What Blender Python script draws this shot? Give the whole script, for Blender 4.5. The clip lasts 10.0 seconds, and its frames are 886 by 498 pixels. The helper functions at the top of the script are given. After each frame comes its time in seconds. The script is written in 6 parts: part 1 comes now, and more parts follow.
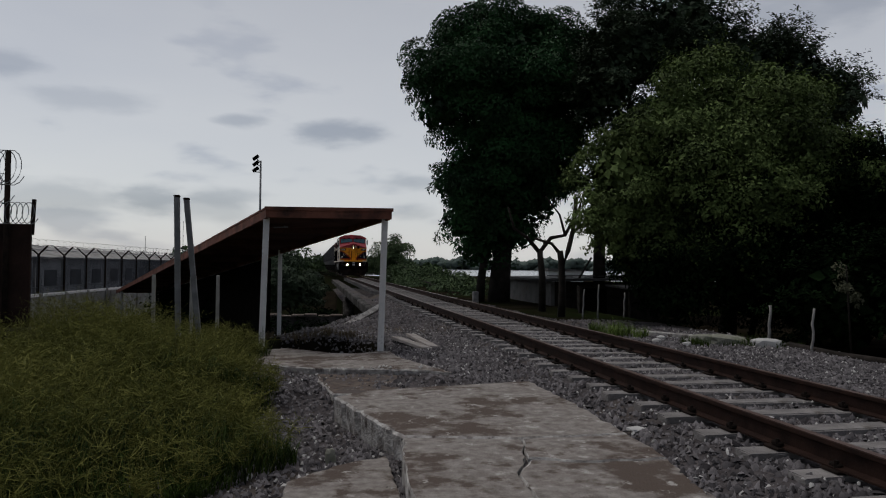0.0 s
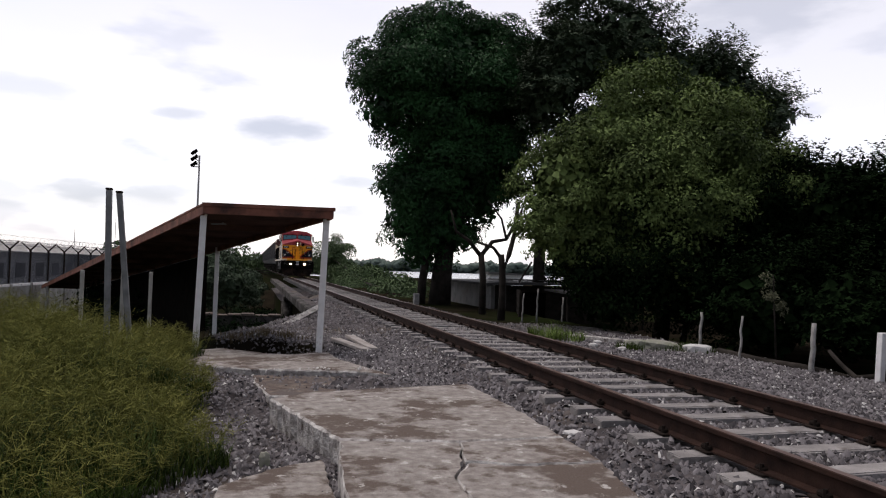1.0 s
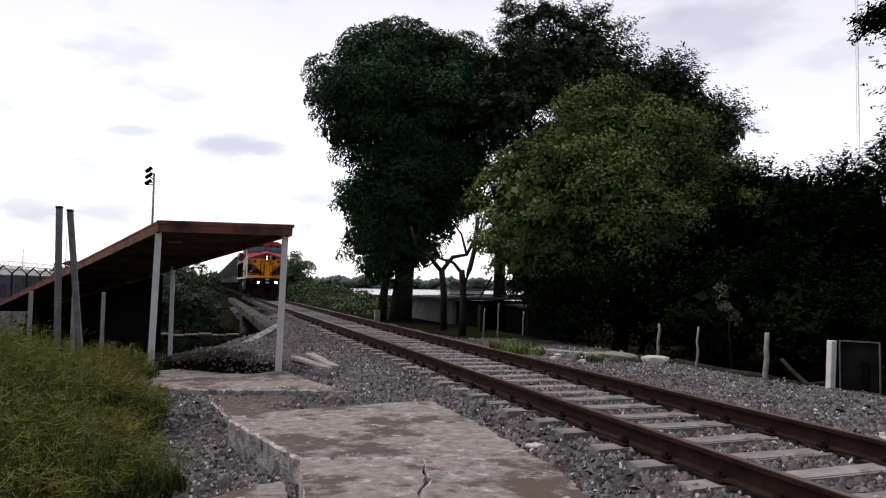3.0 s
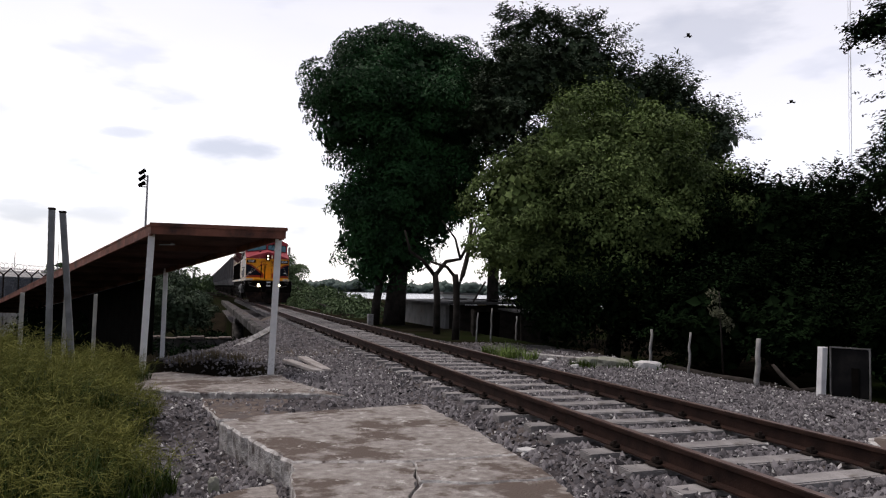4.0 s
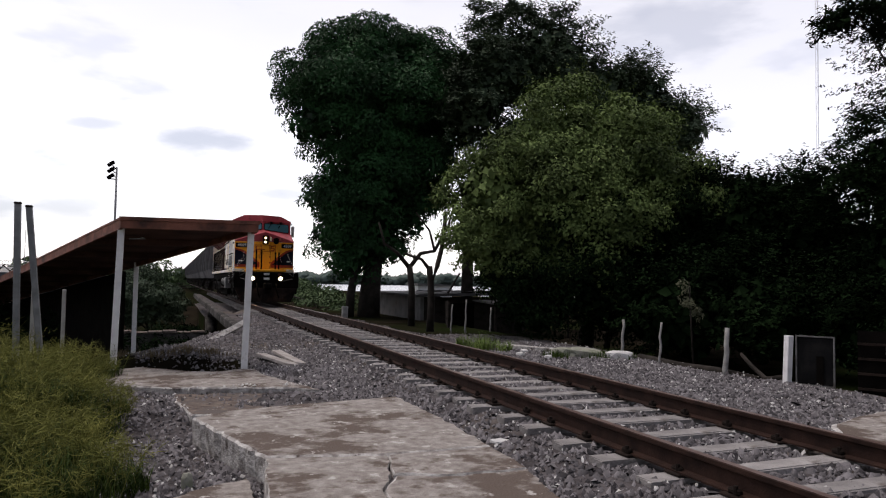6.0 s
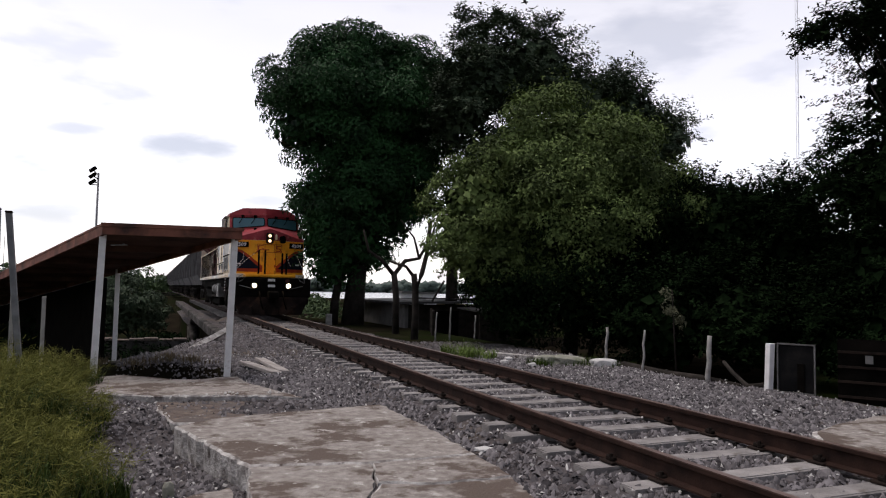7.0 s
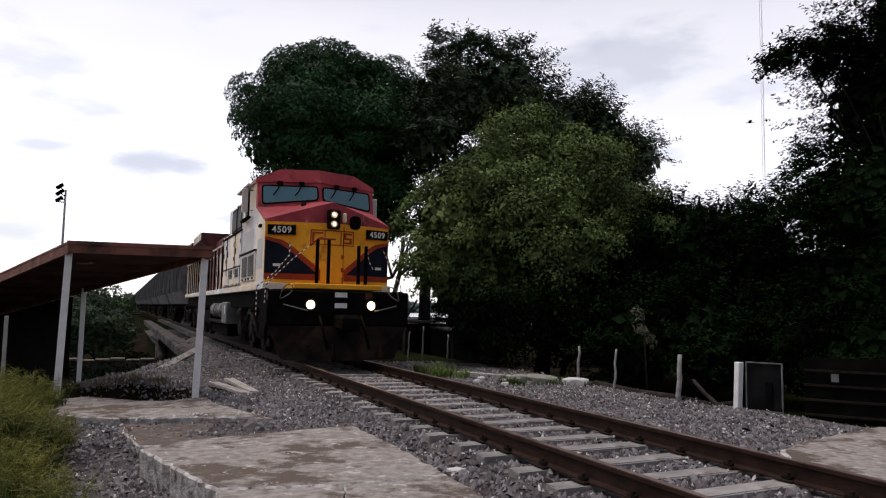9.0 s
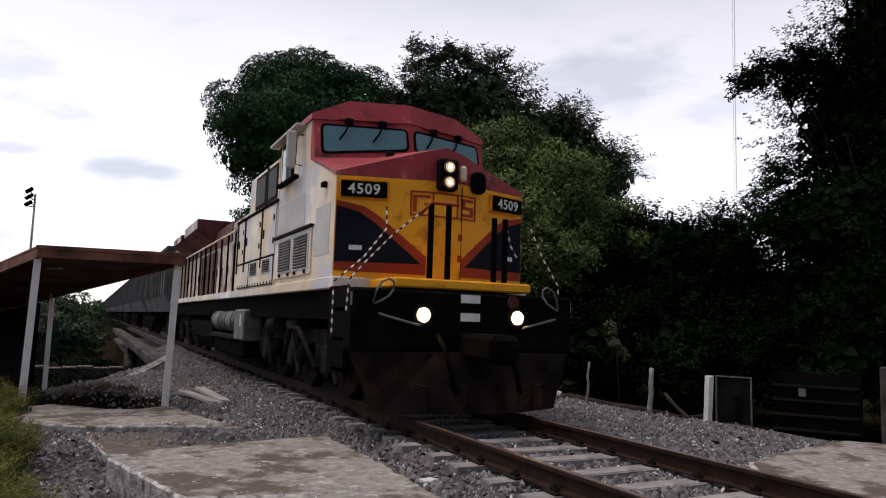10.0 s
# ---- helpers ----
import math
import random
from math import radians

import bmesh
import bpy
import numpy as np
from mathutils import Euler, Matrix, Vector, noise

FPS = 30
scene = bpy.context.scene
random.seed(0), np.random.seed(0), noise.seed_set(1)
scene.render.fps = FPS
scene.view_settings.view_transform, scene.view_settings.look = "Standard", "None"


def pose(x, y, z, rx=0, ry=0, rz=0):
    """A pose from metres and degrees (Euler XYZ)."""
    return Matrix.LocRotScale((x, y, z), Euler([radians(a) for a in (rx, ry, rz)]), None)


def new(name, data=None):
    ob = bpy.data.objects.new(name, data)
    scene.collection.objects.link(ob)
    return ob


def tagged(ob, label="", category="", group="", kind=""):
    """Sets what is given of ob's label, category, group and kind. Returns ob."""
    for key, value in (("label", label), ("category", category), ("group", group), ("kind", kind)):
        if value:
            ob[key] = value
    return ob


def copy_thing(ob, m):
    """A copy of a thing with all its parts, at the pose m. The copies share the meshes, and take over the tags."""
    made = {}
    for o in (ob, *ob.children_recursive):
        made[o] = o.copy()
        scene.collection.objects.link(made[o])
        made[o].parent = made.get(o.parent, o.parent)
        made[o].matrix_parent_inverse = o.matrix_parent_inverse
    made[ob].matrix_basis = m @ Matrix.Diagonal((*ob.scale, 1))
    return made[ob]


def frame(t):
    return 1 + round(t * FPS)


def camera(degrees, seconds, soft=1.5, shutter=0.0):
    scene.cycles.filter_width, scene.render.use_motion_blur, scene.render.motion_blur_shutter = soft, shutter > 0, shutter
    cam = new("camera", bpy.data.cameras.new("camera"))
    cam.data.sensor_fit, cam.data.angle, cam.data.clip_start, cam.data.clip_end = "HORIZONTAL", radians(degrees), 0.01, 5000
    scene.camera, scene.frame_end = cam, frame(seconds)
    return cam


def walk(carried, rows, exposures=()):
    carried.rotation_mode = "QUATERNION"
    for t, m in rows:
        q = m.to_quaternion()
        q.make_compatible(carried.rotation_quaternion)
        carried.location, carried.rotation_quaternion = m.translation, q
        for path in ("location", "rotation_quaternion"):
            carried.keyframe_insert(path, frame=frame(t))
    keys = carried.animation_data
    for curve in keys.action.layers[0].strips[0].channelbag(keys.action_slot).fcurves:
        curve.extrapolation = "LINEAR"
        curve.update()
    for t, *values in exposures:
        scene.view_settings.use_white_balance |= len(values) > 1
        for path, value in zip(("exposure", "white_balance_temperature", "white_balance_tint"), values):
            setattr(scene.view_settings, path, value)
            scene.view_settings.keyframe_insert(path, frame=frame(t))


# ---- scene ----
# ---- camera ----
cam = camera(63.81, 10.0, soft=1.15)
ROWS = [
    (0.0, -0.023, 0.024, 1.103, -10.307, 1.399, -0.596),
    (0.5, -0.021, 0.044, 1.103, -13.779, 2.376, -1.836),
    (1.0, -0.020, 0.054, 1.106, -15.024, 1.643, -1.807),
    (1.5, -0.020, 0.054, 1.108, -16.632, 2.819, -1.488),
    (2.0, -0.024, 0.059, 1.108, -17.408, 3.429, -1.059),
    (2.5, -0.020, 0.058, 1.100, -17.852, 2.888, -0.808),
    (4.0, -0.013, 0.038, 1.092, -18.680, 3.376, -1.333),
    (4.5, -0.014, 0.024, 1.099, -18.286, 2.960, -0.921),
    (5.0, -0.010, 0.016, 1.108, -20.442, 2.630, -1.196),
    (5.5, -0.007, 0.007, 1.113, -20.478, 2.536, -0.841),
    (7.0, -0.015, 0.005, 1.113, -21.957, 3.342, -1.049),
    (7.5, -0.013, 0.008, 1.112, -22.738, 3.539, -0.834),
    (8.0, 0.002, 0.012, 1.120, -23.332, 4.313, -0.763),
    (8.5, 0.004, 0.013, 1.121, -23.309, 4.410, -0.869),
    (9.0, -0.009, 0.006, 1.117, -24.124, 4.907, -1.022),
    (9.5, -0.014, -0.003, 1.119, -24.790, 5.247, -2.151),
    (10.0, -0.020, -0.008, 1.100, -26.177, 5.895, -1.751),
]
EXPOSURES = [(0.0, -0.98, 6500, 10), (0.1, -0.8, 6520, 11), (0.2, -0.25, 6600, 13), (0.3, -0.05, 6650, 15), (0.5, -0.02, 6700, 16), (2.5, 0.03, 6700, 16), (10.0, 0.06, 6700, 16)]
walk(cam, [(t, pose(x, y, z, 90 + pitch, roll, yaw)) for t, x, y, z, yaw, pitch, roll in ROWS], EXPOSURES)

# ---- world and sun: a bright overcast sky ----
SUN_ELEVATION, SUN_TURN = 69.0, -62.0


CLOUDS = [(0.034, 0.983, 0.182, 0.068, 0.021, 0.75),
          (-0.100, 0.976, 0.192, 0.038, 0.012, 0.55),
          (-0.142, 0.987, 0.076, 0.087, 0.021, 0.45),
          (0.590, 0.735, 0.334, 0.119, 0.048, 0.50),
          (-0.210, 0.974, 0.084, 0.048, 0.022, 0.70),
          (-0.313, 0.946, 0.080, 0.103, 0.024, 0.50),
          (0.138, 0.984, 0.116, 0.048, 0.013, 0.50),
          (-0.117, 0.989, 0.089, 0.056, 0.016, 0.45),
          (-0.275, 0.941, 0.200, 0.087, 0.017, 0.35),
          (-0.363, 0.902, 0.233, 0.048, 0.024, 0.50),
          (0.135, 0.988, 0.076, 0.040, 0.014, 0.40)]


def make_world():
    world = bpy.data.worlds.new("sky")
    world.use_nodes = True
    scene.world = world
    nt = world.node_tree
    nt.nodes.clear()
    N, L = nt.nodes.new, nt.links.new
    out, add = N("ShaderNodeOutputWorld"), N("ShaderNodeAddShader")
    sky = N("ShaderNodeTexSky")
    sky.sky_type, sky.sun_disc = "NISHITA", False
    sky.sun_elevation, sky.sun_rotation = radians(SUN_ELEVATION), radians(SUN_TURN)
    clear, cloud = N("ShaderNodeBackground"), N("ShaderNodeBackground")
    clear.inputs[1].default_value, cloud.inputs[1].default_value = 0.05, 0.95
    L(sky.outputs[0], clear.inputs[0])
    co, sep, mp = N("ShaderNodeTexCoord"), N("ShaderNodeSeparateXYZ"), N("ShaderNodeMapping")
    L(co.outputs["Generated"], sep.inputs[0])
    L(co.outputs["Generated"], mp.inputs[0])
    mp.inputs["Scale"].default_value = (1.0, 1.0, 3.2)
    # high haze: soft, large
    haze = N("ShaderNodeTexNoise")
    haze.inputs["Scale"].default_value, haze.inputs["Detail"].default_value = 2.2, 4.0
    L(mp.outputs[0], haze.inputs["Vector"])
    hr = N("ShaderNodeMapRange")
    hr.inputs[1].default_value, hr.inputs[2].default_value = 0.35, 0.7
    hr.inputs[3].default_value, hr.inputs[4].default_value = 0.0, 1.0
    L(haze.outputs[0], hr.inputs[0])
    base = N("ShaderNodeMix")
    base.data_type = "RGBA"
    base.inputs["A"].default_value = (0.92, 0.92, 0.94, 1)
    base.inputs["B"].default_value = (1.02, 1.01, 1.0, 1)
    L(hr.outputs[0], base.inputs["Factor"])
    # small grey cumulus low in the sky
    puff = N("ShaderNodeTexNoise")
    puff.inputs["Scale"].default_value, puff.inputs["Detail"].default_value = 6.0, 5.0
    puff.inputs["Roughness"].default_value = 0.45
    L(mp.outputs[0], puff.inputs["Vector"])
    pr = N("ShaderNodeMapRange")
    pr.interpolation_type = "SMOOTHSTEP"
    pr.inputs[1].default_value, pr.inputs[2].default_value = 0.55, 0.68
    pr.inputs[3].default_value, pr.inputs[4].default_value = 0.0, 0.85
    L(puff.outputs[0], pr.inputs[0])
    low = N("ShaderNodeMapRange")
    low.inputs[1].default_value, low.inputs[2].default_value = 0.5, 0.1
    low.inputs[3].default_value, low.inputs[4].default_value = 0.0, 1.0
    L(sep.outputs[2], low.inputs[0])
    mul = N("ShaderNodeMath")
    mul.operation = "MULTIPLY"
    L(pr.outputs[0], mul.inputs[0])
    L(low.outputs[0], mul.inputs[1])
    grey = N("ShaderNodeMix")
    grey.data_type = "RGBA"
    grey.inputs["B"].default_value = (0.56, 0.58, 0.66, 1)
    L(mul.outputs[0], grey.inputs["Factor"])
    L(base.outputs["Result"], grey.inputs["A"])
    # single grey puffs with ragged rims
    seen = grey.outputs["Result"]
    rag = N("ShaderNodeTexNoise")
    rag.inputs["Scale"].default_value, rag.inputs["Detail"].default_value = 14.0, 4.0
    L(mp.outputs[0], rag.inputs["Vector"])
    for x, y, z, w, h, k in CLOUDS:
        sub, sc, ln = N("ShaderNodeVectorMath"), N("ShaderNodeVectorMath"), N("ShaderNodeVectorMath")
        sub.operation, sc.operation, ln.operation = "SUBTRACT", "MULTIPLY", "LENGTH"
        L(co.outputs["Generated"], sub.inputs[0])
        sub.inputs[1].default_value, sc.inputs[1].default_value = (x, y, z), (1 / w, 1 / w, 1 / h)
        L(sub.outputs[0], sc.inputs[0])
        L(sc.outputs[0], ln.inputs[0])
        wob = N("ShaderNodeMath")
        wob.operation = "MULTIPLY_ADD"
        L(rag.outputs[0], wob.inputs[0])
        wob.inputs[1].default_value = 1.6
        L(ln.outputs["Value"], wob.inputs[2])
        rim = N("ShaderNodeMapRange")
        rim.interpolation_type = "SMOOTHSTEP"
        rim.inputs[1].default_value, rim.inputs[2].default_value = 2.0, 1.1
        rim.inputs[3].default_value, rim.inputs[4].default_value = 0.0, k
        L(wob.outputs[0], rim.inputs[0])
        pm = N("ShaderNodeMix")
        pm.data_type = "RGBA"
        pm.inputs["B"].default_value = (0.4, 0.42, 0.48, 1)
        L(rim.outputs[0], pm.inputs["Factor"])
        L(seen, pm.inputs["A"])
        seen = pm.outputs["Result"]
    # the veil is thinnest towards the horizon and thickest overhead
    veil = N("ShaderNodeValToRGB")
    for e, (at, v) in zip([veil.color_ramp.elements[0], veil.color_ramp.elements[1], *[veil.color_ramp.elements.new(q) for q in (0.36, 0.52)]], ((0.0, 1.05), (1.0, 0.46), (0.36, 0.78), (0.52, 0.46))):
        e.position, e.color = at, (v, v, v, 1)
    L(sep.outputs[2], veil.inputs[0])
    dim = N("ShaderNodeMix")
    dim.data_type, dim.blend_type = "RGBA", "MULTIPLY"
    dim.inputs["Factor"].default_value = 1.0
    L(seen, dim.inputs["A"])
    L(veil.outputs[0], dim.inputs["B"])
    # the low sun stands behind the cloud ahead: the sky is brighter on that side
    ahead = N("ShaderNodeVectorMath")
    ahead.operation = "DOT_PRODUCT"
    ahead.inputs[1].default_value = (0.1, 0.99, 0.0)
    L(co.outputs["Generated"], ahead.inputs[0])
    side = N("ShaderNodeMapRange")
    side.interpolation_type = "SMOOTHSTEP"
    side.inputs[1].default_value, side.inputs[2].default_value = -0.9, 0.75
    side.inputs[3].default_value, side.inputs[4].default_value = 0.26, 1.08
    L(ahead.outputs["Value"], side.inputs[0])
    glow = N("ShaderNodeVectorMath")
    glow.operation = "SCALE"
    L(dim.outputs["Result"], glow.inputs[0])
    L(side.outputs[0], glow.inputs["Scale"])
    L(glow.outputs[0], cloud.inputs[0])
    L(clear.outputs[0], add.inputs[0])
    L(cloud.outputs[0], add.inputs[1])
    L(add.outputs[0], out.inputs[0])


make_world()
sun = new("sun", bpy.data.lights.new("sun", "SUN"))
sun.data.energy, sun.data.angle, sun.data.color = 1.5, radians(25), (1.0, 0.96, 0.9)
sun.matrix_world = pose(0, 0, 60, 90 - SUN_ELEVATION, 0, 180 - SUN_TURN)

# ---- materials ----
MATS = {}


def mat(name, a, b, rough=0.85, scale=6.0, fine=60.0, bump=0.15, metal=0.0, stain=None, stain_at=(0.55, 0.75), stain_scale=1.2, island=0.0, piece=0.0, spec=0.15, glow=None, marks=None, marks_at=(0.58, 0.64), marks_scale=5.0, drip=1.0):
    """Two colours mixed by coarse and fine grain, stains on a third scale, fine relief."""
    if name in MATS:
        return MATS[name]
    m = bpy.data.materials.new(name)
    m.use_nodes = True
    nt = m.node_tree
    N, L = nt.nodes.new, nt.links.new
    bs = nt.nodes["Principled BSDF"]
    bs.inputs["Roughness"].default_value, bs.inputs["Metallic"].default_value = rough, metal
    bs.inputs["Specular IOR Level"].default_value = spec
    co = N("ShaderNodeTexCoord")
    n1, n2 = N("ShaderNodeTexNoise"), N("ShaderNodeTexNoise")
    n1.inputs["Scale"].default_value, n1.inputs["Detail"].default_value = scale, 6.0
    n2.inputs["Scale"].default_value, n2.inputs["Detail"].default_value = fine, 3.0
    for n in (n1, n2):
        L(co.outputs["Object"], n.inputs["Vector"])
    avg = N("ShaderNodeMath")
    avg.operation = "MULTIPLY_ADD"
    L(n2.outputs[0], avg.inputs[0])
    avg.inputs[1].default_value = 0.45
    off = N("ShaderNodeMapRange")
    off.inputs[1].default_value, off.inputs[2].default_value = 0.3, 0.7
    off.inputs[3].default_value, off.inputs[4].default_value = -0.2, 0.75
    L(n1.outputs[0], off.inputs[0])
    L(off.outputs[0], avg.inputs[2])
    fac = avg.outputs[0]
    if island or piece:
        if island:
            g = N("ShaderNodeNewGeometry")
            rnd, w = g.outputs["Random Per Island"], island
        else:
            g = N("ShaderNodeObjectInfo")
            rnd, w = g.outputs["Random"], piece
        mixf = N("ShaderNodeMix")
        mixf.inputs["Factor"].default_value = w
        L(fac, mixf.inputs["A"])
        L(rnd, mixf.inputs["B"])
        fac = mixf.outputs["Result"]
    mix = N("ShaderNodeMix")
    mix.data_type, mix.clamp_factor = "RGBA", True
    mix.inputs["A"].default_value, mix.inputs["B"].default_value = (*a, 1), (*b, 1)
    L(fac, mix.inputs["Factor"])
    col = mix.outputs["Result"]
    if stain:
        n3 = N("ShaderNodeTexNoise")
        n3.inputs["Scale"].default_value, n3.inputs["Detail"].default_value, n3.inputs["Roughness"].default_value = stain_scale, 8.0, 0.65
        L(co.outputs["Object"], n3.inputs["Vector"])
        r3 = N("ShaderNodeMapRange")
        r3.inputs[1].default_value, r3.inputs[2].default_value = stain_at
        L(n3.outputs[0], r3.inputs[0])
        m3 = N("ShaderNodeMix")
        m3.data_type = "RGBA"
        m3.inputs["B"].default_value = (*stain, 1)
        L(r3.outputs[0], m3.inputs["Factor"])
        L(col, m3.inputs["A"])
        col = m3.outputs["Result"]
    if marks:
        # a second kind of stain, drawn out downwards where it has run
        mp, n4, r4, m4 = N("ShaderNodeMapping"), N("ShaderNodeTexNoise"), N("ShaderNodeMapRange"), N("ShaderNodeMix")
        mp.inputs["Scale"].default_value = (1.0, 1.0, drip)
        L(co.outputs["Object"], mp.inputs[0])
        n4.inputs["Scale"].default_value, n4.inputs["Detail"].default_value, n4.inputs["Roughness"].default_value = marks_scale, 7.0, 0.7
        L(mp.outputs[0], n4.inputs["Vector"])
        r4.inputs[1].default_value, r4.inputs[2].default_value = marks_at
        L(n4.outputs[0], r4.inputs[0])
        m4.data_type = "RGBA"
        m4.inputs["B"].default_value = (*marks, 1)
        L(r4.outputs[0], m4.inputs["Factor"])
        L(col, m4.inputs["A"])
        col = m4.outputs["Result"]
    L(col, bs.inputs["Base Color"])
    if bump:
        bp = N("ShaderNodeBump")
        bp.inputs["Strength"].default_value, bp.inputs["Distance"].default_value = bump, 0.02
        L(n2.outputs[0], bp.inputs["Height"])
        L(bp.outputs[0], bs.inputs["Normal"])
    if glow:
        bs.inputs["Emission Color"].default_value, bs.inputs["Emission Strength"].default_value = (*glow[:3], 1), glow[3]
    MATS[name] = m
    return m


def glass_mat():
    m = bpy.data.materials.new("sky_tinted_glass")
    m.use_nodes = True
    bs = m.node_tree.nodes["Principled BSDF"]
    # the teal tint also stands for sky mirrored in the panes
    bs.inputs["Base Color"].default_value = (0.05, 0.15, 0.18, 1)
    bs.inputs["Roughness"].default_value = 0.06
    bs.inputs["Specular IOR Level"].default_value = 0.8
    bs.inputs["Coat Weight"].default_value = 0.3
    return m


BALLAST = mat("ballast_stone", (0.016, 0.014, 0.016), (0.23, 0.212, 0.218), 0.9, 9, 70, 0.3, island=0.8, spec=0.2)
BED = mat("ballast_bed", (0.024, 0.02, 0.0205), (0.13, 0.115, 0.115), 0.95, 3.0, 28, 1.0, spec=0.1, stain=(0.11, 0.085, 0.06), stain_at=(0.5, 0.72), stain_scale=0.35)
CONCRETE = mat("worn_concrete", (0.19, 0.165, 0.148), (0.37, 0.335, 0.305), 0.92, 12, 46, 0.9, stain=(0.12, 0.092, 0.076), stain_at=(0.5, 0.565), stain_scale=1.7, marks=(0.46, 0.43, 0.4), marks_at=(0.6, 0.645), marks_scale=6.0)
OLDBEAM = mat("weathered_beam", (0.035, 0.03, 0.027), (0.15, 0.135, 0.125), 0.95, 2.5, 30, 0.4, stain=(0.02, 0.018, 0.015), stain_at=(0.45, 0.6), stain_scale=0.9)
DIRT = mat("dirt_on_concrete", (0.075, 0.055, 0.046), (0.2, 0.16, 0.135), 0.95, 9, 50, 0.8, stain=(0.12, 0.1, 0.09), stain_at=(0.5, 0.6), stain_scale=2.2, marks=(0.4, 0.37, 0.34), marks_at=(0.62, 0.68), marks_scale=6.0)
EDGE = mat("broken_concrete", (0.2, 0.18, 0.165), (0.66, 0.63, 0.6), 0.95, 9, 40, 1.0, stain=(0.11, 0.09, 0.08), stain_at=(0.56, 0.66), stain_scale=5.0)
SLEEPER = mat("sleeper_grey", (0.15, 0.138, 0.133), (0.36, 0.335, 0.32), 0.9, 5, 50, 0.5, piece=0.35, stain=(0.1, 0.08, 0.065), stain_at=(0.58, 0.75), stain_scale=4)
RUST = mat("rail_rust", (0.013, 0.0065, 0.005), (0.042, 0.021, 0.015), 0.8, 6, 60, 0.25, metal=0.2)
RAILTOP = mat("rail_head", (0.1, 0.055, 0.042), (0.22, 0.15, 0.125), 0.42, 3, 60, 0.08, metal=0.6)
IRON = mat("dark_iron", (0.01, 0.008, 0.007), (0.032, 0.022, 0.018), 0.85, 8, 60, 0.2, metal=0.0, spec=0.05)
WHITEPAINT = mat("post_white", (0.66, 0.64, 0.63), (0.85, 0.83, 0.82), 0.7, 5, 60, 0.15, stain=(0.25, 0.2, 0.16), stain_at=(0.6, 0.75), stain_scale=5)
ROOFRED = mat("canopy_red_sheet", (0.13, 0.05, 0.036), (0.28, 0.115, 0.08), 0.75, 3, 40, 0.2, stain=(0.05, 0.03, 0.025), stain_at=(0.5, 0.7), stain_scale=2.5)
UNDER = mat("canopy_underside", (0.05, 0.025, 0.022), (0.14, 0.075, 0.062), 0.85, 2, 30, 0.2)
GALV = mat("galvanised_pole", (0.15, 0.15, 0.155), (0.27, 0.27, 0.28), 0.55, 6, 60, 0.1, metal=0.4)
SOILSHADE = mat("soil_weeds_and_shade", (0.008, 0.0065, 0.005), (0.03, 0.024, 0.016), 1.0, 0.8, 12, 0.6, spec=0.0, stain=(0.012, 0.017, 0.006), stain_at=(0.45, 0.6), stain_scale=0.15)
BARK = mat("bark", (0.012, 0.01, 0.008), (0.04, 0.033, 0.028), 0.95, 4, 40, 0.6)
# coarse noise paints lit and shaded clumps into the mango's leaf colour
MANGO = mat("mango_leaf", (0.0025, 0.01, 0.004), (0.036, 0.115, 0.035), 0.55, 0.9, 9, 0, island=0.25, spec=0.12)
FEATHER = mat("feathery_leaf", (0.012, 0.022, 0.012), (0.08, 0.12, 0.065), 0.65, 0.8, 9, 0, island=0.35, spec=0.2)
# leaf tone lowered below its own green: shade under the trees mixed in
SHADELEAF = mat("shade_dark_leaf", (0.0015, 0.004, 0.0015), (0.012, 0.025, 0.009), 0.9, 1.0, 20, 0, island=0.6, spec=0.02)
# near-black to bright noise paints shaded and lit clumps of the bush
BUSHLEAF = mat("bush_leaf", (0.005, 0.013, 0.003), (0.2, 0.275, 0.085), 0.65, 0.9, 9, 0, island=0.3, spec=0.12)
FARLEAF = mat("far_leaf", (0.03, 0.055, 0.022), (0.1, 0.15, 0.06), 0.7, 0.6, 10, 0, island=0.6, spec=0.2)
# blade green holds the shade low in the clump; seed heads stay lighter
GRASS = mat("tall_grass", (0.006, 0.014, 0.002), (0.062, 0.1, 0.014), 0.7, 1.0, 20, 0, island=0.6, spec=0.12)
SEED = mat("grass_seed_heads", (0.07, 0.078, 0.016), (0.25, 0.24, 0.065), 0.8, 1.0, 20, 0, island=0.5, spec=0.1)


# ---- helpers for shapes ----
def mesh_of(name, verts, faces):
    """A mesh from arrays of places and of faces that all have the same number of corners."""
    verts, faces = np.asarray(verts, np.float32), np.asarray(faces, np.int32)
    me = bpy.data.meshes.new(name)
    me.vertices.add(len(verts))
    me.vertices.foreach_set("co", verts.ravel())
    k = faces.shape[1]
    me.loops.add(faces.size)
    me.loops.foreach_set("vertex_index", faces.ravel())
    me.polygons.add(len(faces))
    me.polygons.foreach_set("loop_start", np.arange(0, faces.size, k, dtype=np.int32))
    me.update(calc_edges=True)
    return me


def smooth(me):
    me.polygons.foreach_set("use_smooth", [True] * len(me.polygons))


def part(name, bm, material, parent, label="", at=None):
    """Links a bmesh, or a mesh, as one mesh object under a thing."""
    if isinstance(bm, bmesh.types.BMesh):
        me = bpy.data.meshes.new(name)
        bmesh.ops.recalc_face_normals(bm, faces=bm.faces)
        bm.to_mesh(me)
        bm.free()
    else:
        me = bm
    if not me.materials:
        me.materials.append(material)
    ob = new(name, me)
    if parent is not None:
        ob.parent = parent
    if at is not None:
        ob.matrix_basis = at
    return tagged(ob, label)


def thing(name, m, label, category, group="", kind=""):
    ob = new(name)
    ob.empty_display_size = 0.1
    ob.matrix_basis = m
    return tagged(ob, label, category, group, kind)


